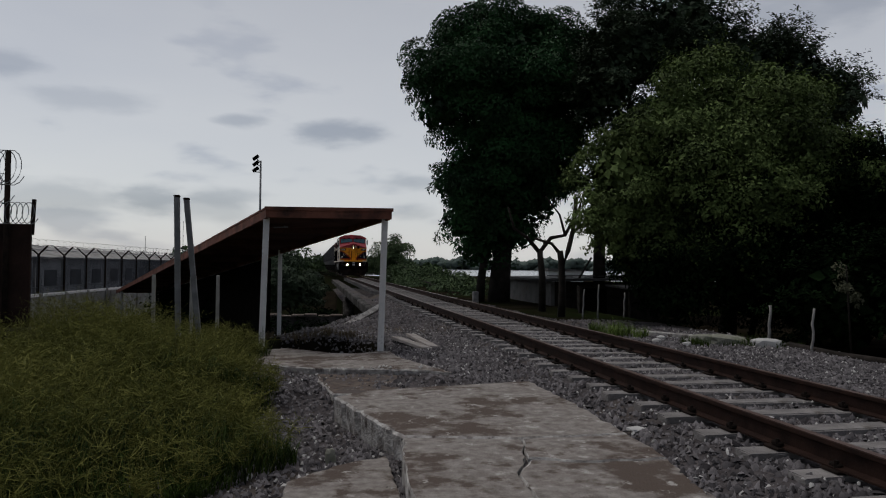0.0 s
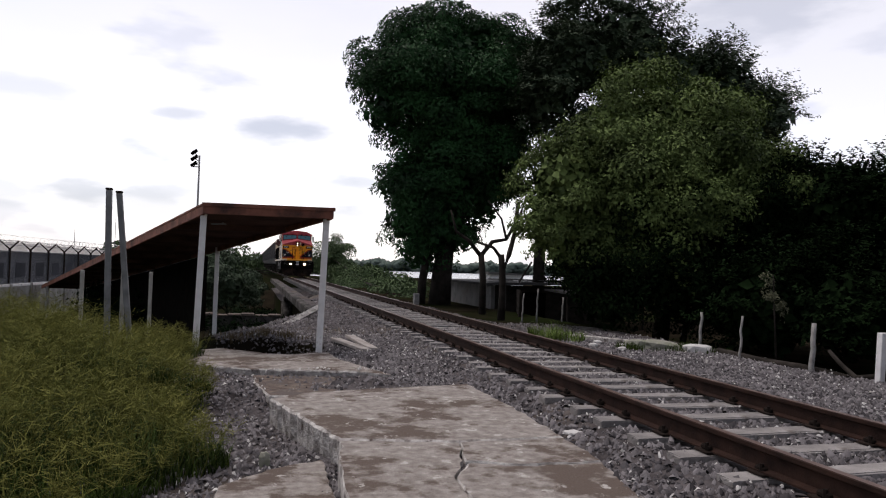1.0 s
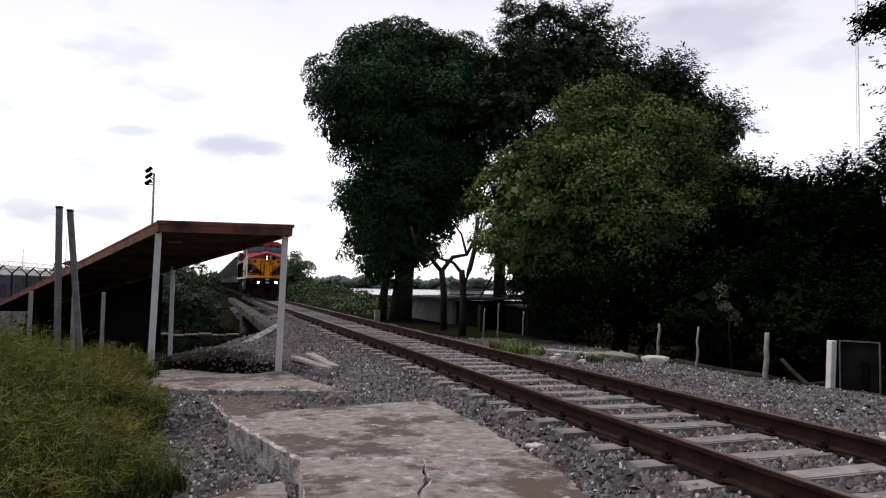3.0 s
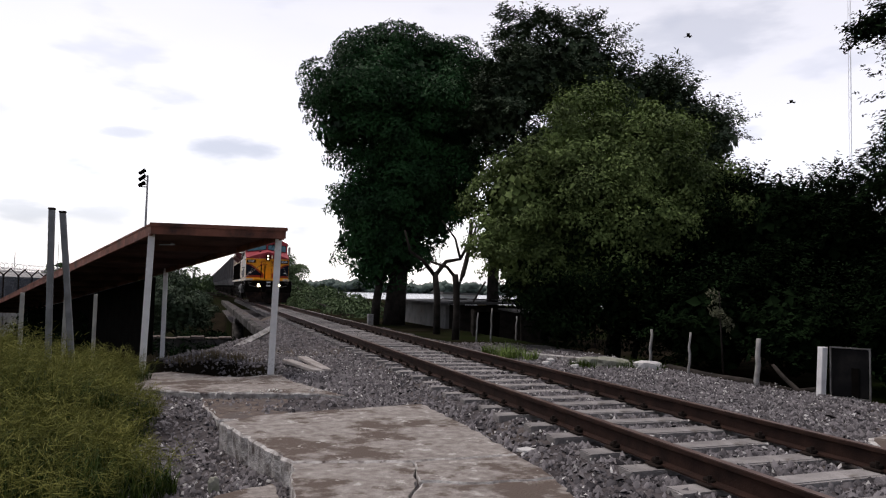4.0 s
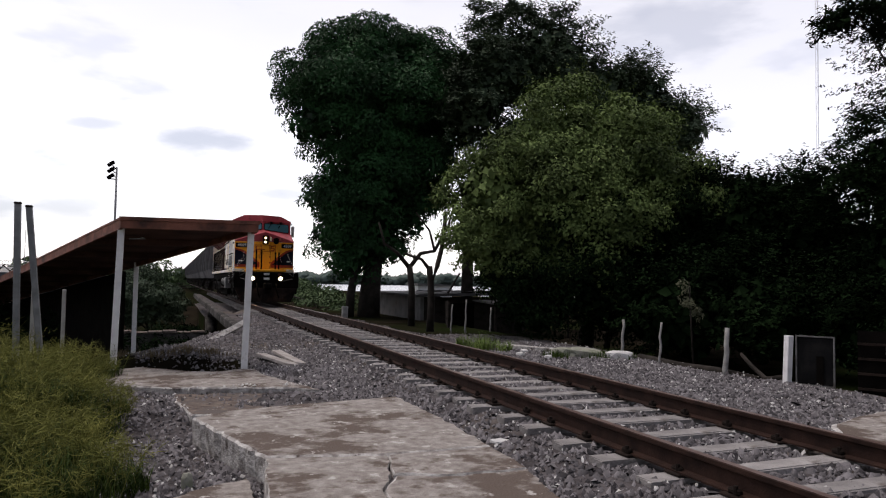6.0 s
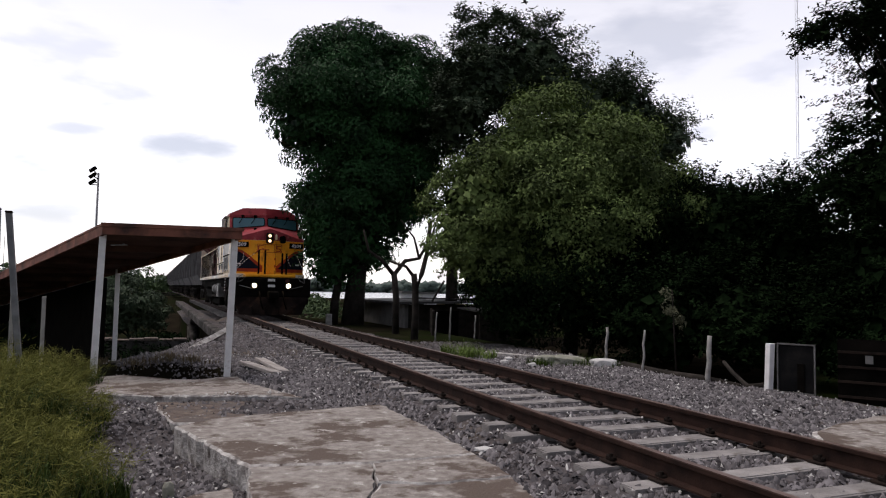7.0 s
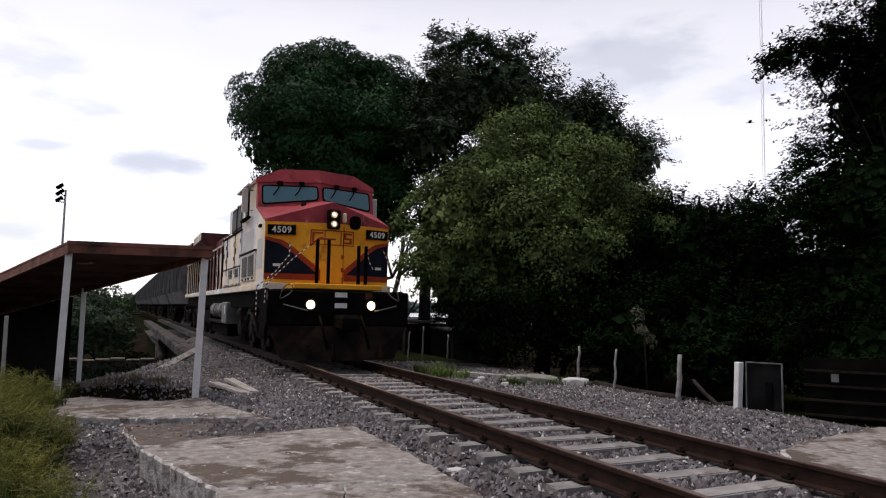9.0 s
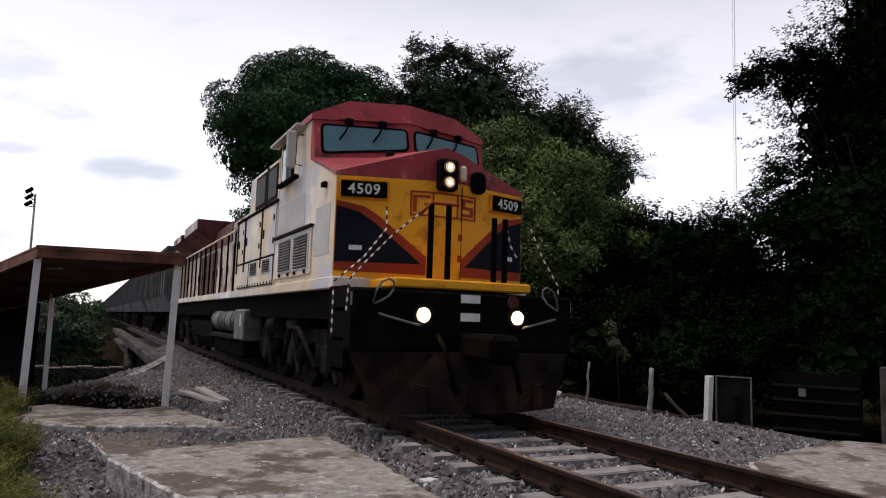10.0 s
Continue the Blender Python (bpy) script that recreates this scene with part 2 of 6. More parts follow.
def box(bm, x0, x1, y0, y1, z0, z1, bevel=0.0, m=None):
    vs = [bm.verts.new(p) for p in ((x0, y0, z0), (x1, y0, z0), (x1, y1, z0), (x0, y1, z0), (x0, y0, z1), (x1, y0, z1), (x1, y1, z1), (x0, y1, z1))]
    fs = [bm.faces.new([vs[i] for i in q]) for q in ((3, 2, 1, 0), (4, 5, 6, 7), (0, 1, 5, 4), (1, 2, 6, 5), (2, 3, 7, 6), (3, 0, 4, 7))]
    if m is not None:
        bmesh.ops.transform(bm, matrix=m, verts=vs)
    if bevel:
        bmesh.ops.bevel(bm, geom=list({e for f in fs for e in f.edges}), offset=bevel, segments=1, affect="EDGES")
    return bm


def B(x0, x1, y0, y1, z0, z1, bevel=0.0, m=None):
    return box(bmesh.new(), x0, x1, y0, y1, z0, z1, bevel, m)


def tube(bm, a, b, r, r2=None, seg=8, cap=True):
    a, b = Vector(a), Vector(b)
    r2 = r if r2 is None else r2
    q = (b - a).to_track_quat("Z", "Y").to_matrix()
    rings = []
    for p, rr in ((a, r), (b, r2)):
        rings.append([bm.verts.new(p + q @ Vector((rr * math.cos(2 * math.pi * k / seg), rr * math.sin(2 * math.pi * k / seg), 0))) for k in range(seg)])
    for k in range(seg):
        f = bm.faces.new((rings[0][k], rings[0][(k + 1) % seg], rings[1][(k + 1) % seg], rings[1][k]))
        f.smooth = seg > 6
    if cap:
        bm.faces.new(rings[0][::-1])
        bm.faces.new(rings[1])
    return bm


def sweep(bm, points, radii, seg):
    """One closed tube through all the points."""
    pts = [Vector(p) for p in points]
    rings = []
    for k, p in enumerate(pts):
        d = pts[min(k + 1, len(pts) - 1)] - pts[max(k - 1, 0)]
        ref = Vector((0, 0, 1)) if abs(d.normalized().z) < 0.95 else Vector((1, 0, 0))
        s = d.cross(ref).normalized()
        u = s.cross(d).normalized()
        rings.append([bm.verts.new(p + (s * math.cos(2 * math.pi * i / seg) + u * math.sin(2 * math.pi * i / seg)) * radii[k]) for i in range(seg)])
    for a, b in zip(rings[:-1], rings[1:]):
        for i in range(seg):
            f = bm.faces.new((a[i], a[(i + 1) % seg], b[(i + 1) % seg], b[i]))
            f.smooth = seg > 5
    bm.faces.new(rings[0][::-1])
    bm.faces.new(rings[-1])
    return bm


def pipe(bm, points, r, seg=6):
    return sweep(bm, points, [r] * len(points), seg)


def prism(bm, outline, z0, z1):
    """An upright prism on a flat outline of (x, y)."""
    lo, hi = [bm.verts.new((x, y, z0)) for x, y in outline], [bm.verts.new((x, y, z1)) for x, y in outline]
    n = len(outline)
    bm.faces.new(lo[::-1])
    bm.faces.new(hi)
    for k in range(n):
        bm.faces.new((lo[k], lo[(k + 1) % n], hi[(k + 1) % n], hi[k]))
    return bm


def prism_y(bm, outline, y0, y1):
    """A prism along y on an outline of (x, z)."""
    lo, hi = [bm.verts.new((x, y0, z)) for x, z in outline], [bm.verts.new((x, y1, z)) for x, z in outline]
    n = len(outline)
    bm.faces.new(lo)
    bm.faces.new(hi[::-1])
    for k in range(n):
        bm.faces.new((lo[(k + 1) % n], lo[k], hi[k], hi[(k + 1) % n]))
    return bm


def step(v, a, b):
    t = np.clip((v - a) / (b - a), 0, 1)
    return t * t * (3 - 2 * t)


# ---- ground ----
TRACK_X = 4.08
GAUGE_HALF = 0.7525
SLEEPER_Y, SLEEPER_STEP = 4.10, 0.5625


def lumps(x, y, s):
    return (np.sin(x * 1.7 * s + 0.6) * np.cos(y * 1.3 * s - 0.4) + np.sin(x * 0.9 * s - y * 1.1 * s + 2.0) + 0.5 * np.sin(x * 3.1 * s + y * 2.7 * s)) / 2.5


def ground_z(x, y):
    """Height of the ground: track bed, shoulder, the yard on both sides, the hollow behind the slab, the creek."""
    x, y = np.asarray(x, float), np.asarray(y, float)
    off = np.abs(x - TRACK_X)
    bed = -0.222 - 0.115 * step(off, 1.0, 1.5) - 0.05 * step(off, 1.6, 5.0)
    left = -0.58 + 0.02 * lumps(x, y, 1.0)
    left = left + 0.19 * step(y, 8.0, 8.7) * step(-y, -12.6, -11.9) * step(x, -2.2, -1.2)
    z = left + (bed - left) * step(x, 0.35, 1.5)
    # the shoulder of broken stone runs further out behind the slab
    z = np.where(y > 12.5, left + (bed - left) * step(x, -0.9 + 0.16 * (y - 13) + 0.2 * lumps(y, x, 0.7), 1.3 + 0.06 * (y - 13)), z)
    # a hollow under the broken edge of the far slab
    z = z - 0.95 * np.exp(-(((x - 0.05) / 1.15) ** 8 + ((y - 13.2 + 0.55 * x) / 1.15) ** 10))
    z = z + 0.17 * step(y, 13.5, 14.5) * step(-y, -19.5, -17.0) * step(x, -1.8, -0.9) * (1 - step(x, 0.2, 1.2))
    # falls away past the fence on the far side, and under the canopy
    z = z - 0.55 * step(x, 9.3, 11.0)
    z = z - 1.5 * step(y, 14.0, 20.0) * step(-x, 0.7 - 0.2 * (y - 13.5), 3.2 - 0.1 * (y - 13.5))
    # the creek bed beside and below the bridge
    creek = step(y, 22.5, 26.0) * step(-y, -76.0, -68.0) * step(-x, -2.36, -2.2)
    z = z - 2.6 * creek * (1 - 0.45 * step(-x, 2, 12))
    # shore, then below the water
    z = z - 4.5 * step(x + 0.22 * y, 75.0, 110.0)
    return z + 0.012 * lumps(x, y, 5.0)


def axis(spans):
    return np.unique(np.concatenate([np.linspace(a, b, n) for a, b, n in spans]))


def make_ground():
    xs = axis([(-2500, -300, 8), (-300, -30, 16), (-30, -4, 27), (-4, 11, 150), (11, 30, 26), (30, 150, 40), (150, 2500, 12)])
    ys = axis([(-2500, -200, 6), (-200, -10, 14), (-10, 2, 20), (2, 26, 240), (26, 80, 80), (80, 300, 24), (300, 2500, 10)])
    X, Y = np.meshgrid(xs, ys)
    v = np.stack([X, Y, ground_z(X, Y)], -1).reshape(-1, 3)
    nx, ny = len(xs), len(ys)
    i = (np.arange(ny - 1)[:, None] * nx + np.arange(nx - 1)[None]).ravel()
    me = mesh_of("ground", v, np.stack([i, i + 1, i + nx + 1, i + nx], 1))
    smooth(me)
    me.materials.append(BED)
    me.materials.append(SOILSHADE)
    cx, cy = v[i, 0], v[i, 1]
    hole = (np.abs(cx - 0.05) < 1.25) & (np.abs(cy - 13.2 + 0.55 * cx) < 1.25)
    # dark soil; past x 6.4 it also paints in the shade by the mango
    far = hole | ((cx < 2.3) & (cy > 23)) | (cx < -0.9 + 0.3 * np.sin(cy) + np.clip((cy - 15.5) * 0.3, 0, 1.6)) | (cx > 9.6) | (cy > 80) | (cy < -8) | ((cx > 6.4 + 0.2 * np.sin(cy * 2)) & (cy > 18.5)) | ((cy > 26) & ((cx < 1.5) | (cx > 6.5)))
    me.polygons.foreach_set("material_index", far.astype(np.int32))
    tagged(new("ground", me), "grey broken-stone ground and dark weedy soil, tree shade in colour", "ground", kind="structure")
    # open water beyond the trees, and the far shore
    bm = bmesh.new()
    w = [bm.verts.new(p) for p in ((-300, 300, -2.6), (60, 60, -2.6), (90, -400, -2.6), (2400, -400, -2.6), (2400, 2400, -2.6), (-300, 2400, -2.6))]
    bm.faces.new(w)
    water = mat("lagoon_water", (0.3, 0.32, 0.34), (0.4, 0.42, 0.45), 0.25, 0.05, 0.8, 0.3, spec=0.8)
    tagged(part("water", bm, water, None), "pale grey open water beyond the trees", "water", kind="structure")


make_ground()


def stones(name, n, spans, size, seed, label, keep, material=BALLAST, lift=0.0, power=1.0):
    """Loose stones: sharp, squashed, turned, uneven chips."""
    rng = np.random.default_rng(seed)
    x0, x1, y0, y1 = spans
    x = rng.uniform(x0, x1, n)
    y = y0 + (y1 - y0) * rng.uniform(0, 1, n) ** power
    ok = keep(x, y)
    x, y = x[ok], y[ok]
    n = len(x)
    shape = np.array([(1, 0.1, -0.25), (0.1, 0.9, -0.4), (-1, 0.0, -0.2), (-0.1, -0.9, -0.35), (0.4, 0.05, 0.62), (-0.4, -0.05, 0.66)])
    f = [(0, 1, 4), (1, 5, 4), (1, 2, 5), (2, 3, 5), (3, 4, 5), (3, 0, 4)]
    v = shape[None] + rng.uniform(-0.36, 0.36, (n, 6, 3))
    sc = size * rng.uniform(0.4, 1.25, (n, 1, 1)) ** 1.4 * rng.uniform(0.55, 1.3, (n, 1, 3)) * [1, 1, 1.0]
    v = v * sc
    a = rng.uniform(0, 2 * math.pi, n)
    t1, t2 = rng.uniform(-0.6, 0.6, n), rng.uniform(-0.6, 0.6, n)
    v[..., 2] += v[..., 0] * t1[:, None] + v[..., 1] * t2[:, None]
    c, s = np.cos(a)[:, None], np.sin(a)[:, None]
    v = np.stack([v[..., 0] * c - v[..., 1] * s, v[..., 0] * s + v[..., 1] * c, v[..., 2]], -1)
    v += np.stack([x, y, ground_z(x, y) + lift + rng.uniform(-0.01, 0.02, n)], -1)[:, None]
    faces = (np.array(f)[None] + 6 * np.arange(n)[:, None, None]).reshape(-1, 3)
    me = mesh_of(name, v.reshape(-1, 3), faces)
    me.materials.append(material)
    return tagged(new(name, me), label, "gravel", kind="stuff")


SLAB_A = [(0.21, 7.76), (0.60, 8.06), (1.29, 8.26), (1.90, 8.38), (2.62, 8.53), (2.66, 6.75), (2.63, 5.74), (1.68, 5.70), (1.20, 5.80), (0.72, 5.89)]


def inside(x, y, poly):
    c = np.zeros(np.shape(x), bool)
    for (xa, ya), (xb, yb) in zip(poly, poly[1:] + poly[:1]):
        hit = ((ya > y) != (yb > y)) & (x < (xb - xa) * (y - ya) / (yb - ya + 1e-12) + xa)
        c ^= hit
    return c


SLAB_ALL = [(0.21, 7.76), (1.29, 8.26), (2.62, 8.53), (2.66, 6.75), (2.60, 5.0), (2.40, 4.2), (2.2, 2.0), (0.45, 2.0), (0.64, 5.0), (0.72, 5.88)]
STRIP = [(0.22, 8.36), (1.25, 8.36), (2.1, 8.6), (1.4, 9.5), (0.1, 9.8)]
SLAB_FAR = [(-0.95, 12.2), (1.1, 11.5), (1.8, 9.2), (1.4, 9.5), (-0.05, 9.85), (-0.9, 10.5)]


def off_track(x, y):
    k = (y - SLEEPER_Y) / SLEEPER_STEP
    on_sleeper = (np.abs(k - np.round(k)) * SLEEPER_STEP < 0.125) & (np.abs(x - TRACK_X) < 1.17) & (np.sin(x * 91 + y * 57) < 0.93)
    on_rail = np.abs(np.abs(x - TRACK_X) - GAUGE_HALF) < 0.075
    return ~(on_sleeper | on_rail)


def bare(x, y):
    pit = ((np.abs(x - 0.05) < 1.12) & (np.abs(y - 13.2 + 0.55 * x) < 1.12)) | ((x < 2.4) & (y > 22.8))
    return ~inside(x, y, SLAB_ALL) & ~inside(x, y, SLAB_FAR) & off_track(x, y) & ~pit & ~(inside(x, y, STRIP) & (np.sin(x * 91 + y * 57) < 0.75))


stones("ballast_stones", 84000, (0.3, 9.2, 2.2, 15.0), 0.033, 3, "grey broken ballast stones round the track", bare, power=1.25)
stones("far_ballast_stones", 26000, (-1.2, 8.8, 13.0, 30.0), 0.034, 4, "grey ballast stones along the embankment", lambda x, y: bare(x, y) & (x > -1.0 + 0.17 * (y - 13)) & ((x < 6.4) | (y < 19)), power=1.2)
stones("path_gravel", 16000, (-1.5, 0.95, 3.0, 12.0), 0.027, 5, "mixed pale and dark gravel beside the slab", bare)
PALE = mat("pale_stone", (0.25, 0.24, 0.23), (0.62, 0.6, 0.58), 0.9, 9, 70, 0.2, island=0.7)
stones("pale_chips", 4200, (-0.9, 9.3, 2.8, 16.0), 0.017, 6, "pale limestone chips among the ballast", bare, PALE, 0.03)
stones("slab_crumbs", 420, (-0.1, 2.0, 9.1, 9.95), 0.02, 8, "white broken crumbs along the slab edge", lambda x, y: np.abs(y - 9.86 + 0.25 * np.clip(x - 0.6, 0, 2)) < 0.06 + 0.05 * np.sin(x * 9), PALE, 0.075)


# ---- concrete slabs ----
def slab(name, outline, z0, z1, label, top=CONCRETE, rough=0.024, seed=1, tilt=(0, 0)):
    """A slab with a chipped rim: its outline is broken into short uneven runs."""
    rng = random.Random(seed)
    pts = []
    for (xa, ya), (xb, yb) in zip(outline, outline[1:] + outline[:1]):
        n = max(1, int(math.hypot(xb - xa, yb - ya) / 0.09))
        for k in range(n):
            t = k / n
            j = rough if 0 < k else 0
            x, y = xa + (xb - xa) * t, ya + (yb - ya) * t
            pts.append((x + 1.7 * j * noise.noise(Vector((x * 11, y * 11, 0.3))), y + 1.7 * j * noise.noise(Vector((x * 11, y * 11, 7.7)))))
    mx, my = sum(p[0] for p in pts) / len(pts), sum(p[1] for p in pts) / len(pts)
    bm = bmesh.new()
    n = len(pts)
    zt = [z1 + (x - mx) * tilt[0] + (y - my) * tilt[1] for x, y in pts]
    low = [bm.verts.new((x + (mx - x) * 0.01, y + (my - y) * 0.01, z0)) for x, y in pts]
    mid = [bm.verts.new((x + (mx - x) * 0.006, y + (my - y) * 0.006, (z0 + z1) / 2 + rng.uniform(-0.03, 0.03))) for x, y in pts]
    rim = [bm.verts.new((x, y, zt[k] - 0.012 - rng.uniform(0, 0.012))) for k, (x, y) in enumerate(pts)]
    ins = [bm.verts.new((x + (mx - x) * (0.012 + rng.uniform(0, 0.012)), y + (my - y) * (0.012 + rng.uniform(0, 0.012)), zt[k])) for k, (x, y) in enumerate(pts)]
    for lo, hi in ((low, mid), (mid, rim), (rim, ins)):
        for k in range(n):
            f = bm.faces.new((lo[k], lo[(k + 1) % n], hi[(k + 1) % n], hi[k]))
            f.material_index = 1
    bm.faces.new(ins)
    ob = part(name, bm, top, None)
    ob.data.materials.append(EDGE)
    return tagged(ob, label, "concrete slab", "broken platform slabs")


slab("platform_slab", SLAB_A, -0.62, -0.30, "weathered concrete platform slab with a chipped raised edge", seed=11)
slab("platform_slab", [(0.722, 5.878), (1.20, 5.788), (1.672, 5.688), (1.607, 5.42), (1.55, 5.165), (1.44, 4.908), (1.358, 4.668), (1.28, 3.6), (1.2, 1.5), (0.5, 1.5), (0.62, 4.9)], -0.62, -0.303, "cracked concrete platform slab beside the gravel", seed=12)
slab("platform_slab", [(1.684, 5.688), (2.63, 5.728), (2.60, 5.0), (1.95, 4.99), (1.565, 5.145), (1.618, 5.42)], -0.62, -0.306, "cracked concrete platform slab corner", seed=13)
slab("platform_slab", [(1.57, 5.12), (1.95, 4.975), (2.59, 4.985), (2.46, 4.3), (2.3, 1.5), (1.22, 1.5), (1.30, 3.6), (1.37, 4.66), (1.45, 4.90)], -0.62, -0.309, "cracked concrete platform slab next to the ballast", seed=14)
slab("low_slab", [(-0.2, 5.46), (0.16, 5.85), (0.60, 6.08), (0.60, 5.2), (0.48, 2.0), (-0.35, 2.0), (-0.25, 4.6)], -0.75, -0.50, "low concrete slab sunk in gravel", seed=15)
slab("strip_slab", [(0.22, 8.33), (0.69, 8.22), (1.25, 8.32), (1.9, 8.45), (2.2, 8.6), (1.85, 9.15), (1.4, 9.52), (0.78, 9.72), (0.0, 9.85), (0.1, 9.0)], -0.6, -0.37, "dirt-covered sunken concrete strip", top=DIRT, seed=16)
slab("far_slab", [(-0.95, 11.75), (-0.78, 12.15), (-0.45, 12.35), (-0.15, 12.05), (0.25, 11.62), (0.65, 11.5), (1.0, 11.72), (1.25, 11.75), (1.3, 11.0), (1.5, 10.3), (1.84, 9.25), (1.45, 9.58), (0.78, 9.78), (-0.05, 9.94), (-0.8, 10.5), (-1.2, 10.9)], -0.62, -0.30, "pale concrete floor slab under the canopy, broken at the back", seed=17)
slab("crossing_slab", [(6.3, 5.45), (6.9, 5.72), (7.6, 5.92), (8.9, 6.2), (9.3, 5.8), (9.6, 4.0), (9.2, 1.5), (5.9, 1.5), (5.95, 5.05)], -0.6, -0.27, "pale concrete slab across the rails from the platform", seed=18)


# ---- track ----
def make_track():
    track = thing("railway_track", pose(0, 0, 0), "rusty railway track on grey sleepers in ballast", "railway track", kind="structure")
    y0, y1 = -6.0, 160.0
    prof = [(-0.07, -0.165), (0.07, -0.165), (0.07, -0.152), (0.012, -0.14), (0.009, -0.045), (0.036, -0.033), (0.036, -0.006), (0.028, 0.0), (-0.028, 0.0), (-0.036, -0.006), (-0.036, -0.033), (-0.009, -0.045), (-0.012, -0.14), (-0.07, -0.152)]
    for side in (-1, 1):
        bm = prism_y(bmesh.new(), prof, y0, y1)
        ob = part("rail", bm, RUST, track, "rusty steel rail with a worn head", at=pose(TRACK_X + side * GAUGE_HALF, 0, 0))
        ob.data.materials.append(RAILTOP)
        for p in ob.data.polygons:
            if p.normal.z > 0.9 and p.center.z > -0.01:
                p.material_index = 1
    rng = random.Random(5)
    me = bpy.data.meshes.new("sleeper")
    bm = B(-1.12, 1.12, -0.105, 0.105, -0.19, 0.0, 0.012)
    for v in bm.verts:
        v.co += Vector((rng.uniform(-0.01, 0.01), rng.uniform(-0.008, 0.008), rng.uniform(-0.004, 0.004)))
    bm.to_mesh(me)
    bm.free()
    me.materials.append(SLEEPER)
    fast = bpy.data.meshes.new("rail_fastening")
    bm = bmesh.new()
    box(bm, -0.14, 0.14, -0.08, 0.08, 0.0, 0.018, 0.004)
    for sx in (-1, 1):
        box(bm, sx * 0.085 - 0.022, sx * 0.085 + 0.022, -0.05, 0.05, 0.018, 0.055, 0.01)
        tube(bm, (sx * 0.1, -0.02, 0.02), (sx * 0.1, -0.02, 0.075), 0.016, seg=6)
    bm.to_mesh(fast)
    bm.free()
    fast.materials.append(IRON)
    for k in range(-14, 120):
        y = SLEEPER_Y + k * SLEEPER_STEP + rng.uniform(-0.03, 0.03)
        s = part("sleeper", me, SLEEPER, track, at=pose(TRACK_X + rng.uniform(-0.05, 0.05), y, -0.175 + rng.uniform(-0.012, 0.008), rng.uniform(-1, 1), rng.uniform(-0.6, 0.6), rng.uniform(-1.6, 1.6)))
        if -8 < k < 45:
            for side in (-1, 1):
                part("rail_fastening", fast, IRON, s, at=pose(side * GAUGE_HALF, 0, 0.002))
    return track


make_track()


# ---- bridge edge over the creek ----
def make_bridge():
    br = thing("bridge", pose(0, 0, 0), "old concrete track bridge with a weathered edge beam over the creek", "bridge", kind="structure")
    part("edge_beam", B(1.84, 2.12, 23.8, 74, -0.72, -0.345, 0.04), OLDBEAM, br, "weathered concrete edge beam")
    part("deck", B(2.124, 2.45, 23.4, 74, -0.66, -0.375), BED, br, "dirt-covered bridge deck")
    y = 42.0
    part("pier", tube(bmesh.new(), (2.0, y, -3.9), (2.0, y, -0.98), 0.3, seg=14), OLDBEAM, br, "pale round pier")
    part("pier_cap", B(1.8, 2.3, y - 0.4, y + 0.4, -0.98, -0.722, 0.03), OLDBEAM, br)
    part("abutment", B(2.1, 2.5, 23.0, 23.8, -3.4, -0.40, 0.03), OLDBEAM, br)
    return br


make_bridge()
# ---- train: built with the platform's front at y = 0, the rail head at z = 0, running towards -y ----
YELLOW = mat("nose_yellow", (0.82, 0.33, 0.016), (0.95, 0.43, 0.026), 0.45, 2, 40, 0.06, stain=(0.4, 0.14, 0.02), stain_at=(0.55, 0.7), stain_scale=3.0, marks=(0.2, 0.07, 0.02), marks_at=(0.62, 0.75), marks_scale=6.0, drip=0.25)
MAROON = mat("maroon_paint", (0.26, 0.03, 0.04), (0.42, 0.06, 0.07), 0.5, 2, 40, 0.07, stain=(0.13, 0.03, 0.032), stain_at=(0.52, 0.66), stain_scale=2.2, marks=(0.5, 0.2, 0.17), marks_at=(0.62, 0.72), marks_scale=4.0, spec=0.2)
NAVY = mat("nose_navy", (0.006, 0.008, 0.016), (0.014, 0.016, 0.026), 0.6, 2, 40, 0.05, spec=0.05, stain=(0.05, 0.02, 0.015), stain_at=(0.6, 0.8), stain_scale=3)
STRIPE = mat("stripe_red", (0.24, 0.03, 0.011), (0.4, 0.055, 0.017), 0.5, 2, 40, 0.05)
CREAM = mat("faded_cream", (0.66, 0.49, 0.27), (0.93, 0.86, 0.78), 0.55, 0.9, 30, 0.06, stain=(0.6, 0.59, 0.61), stain_at=(0.5, 0.56), stain_scale=0.8, marks=(0.28, 0.17, 0.1), marks_at=(0.6, 0.74), marks_scale=7.0, drip=0.16)
GREYPANEL = mat("grey_repaint", (0.46, 0.44, 0.42), (0.6, 0.57, 0.54), 0.6, 2, 40, 0.05)
# grimy black of the underframe, also the shade colour of the ramp sheet
BLACK = mat("grime_shade_black", (0.002, 0.0018, 0.0016), (0.009, 0.0075, 0.0065), 0.9, 3, 40, 0.15, spec=0.02)
PLOUGH = mat("plough_grime", (0.004, 0.003, 0.003), (0.016, 0.012, 0.011), 0.9, 2.5, 30, 0.15, stain=(0.04, 0.022, 0.016), stain_at=(0.5, 0.75), stain_scale=2, spec=0.03)
WHITEMARK = mat("white_marking", (0.6, 0.58, 0.55), (0.8, 0.79, 0.77), 0.5, 5, 50, 0.02)
LAMP = mat("lit_headlight", (0.9, 0.85, 0.7), (1, 0.95, 0.85), 0.3, 5, 20, 0, glow=(1.0, 0.7, 0.36, 60.0))
NOSELAMP = mat("warm_headlight", (0.5, 0.42, 0.3), (0.9, 0.8, 0.65), 0.3, 30, 60, 0.1, glow=(1.0, 0.74, 0.46, 0.45))
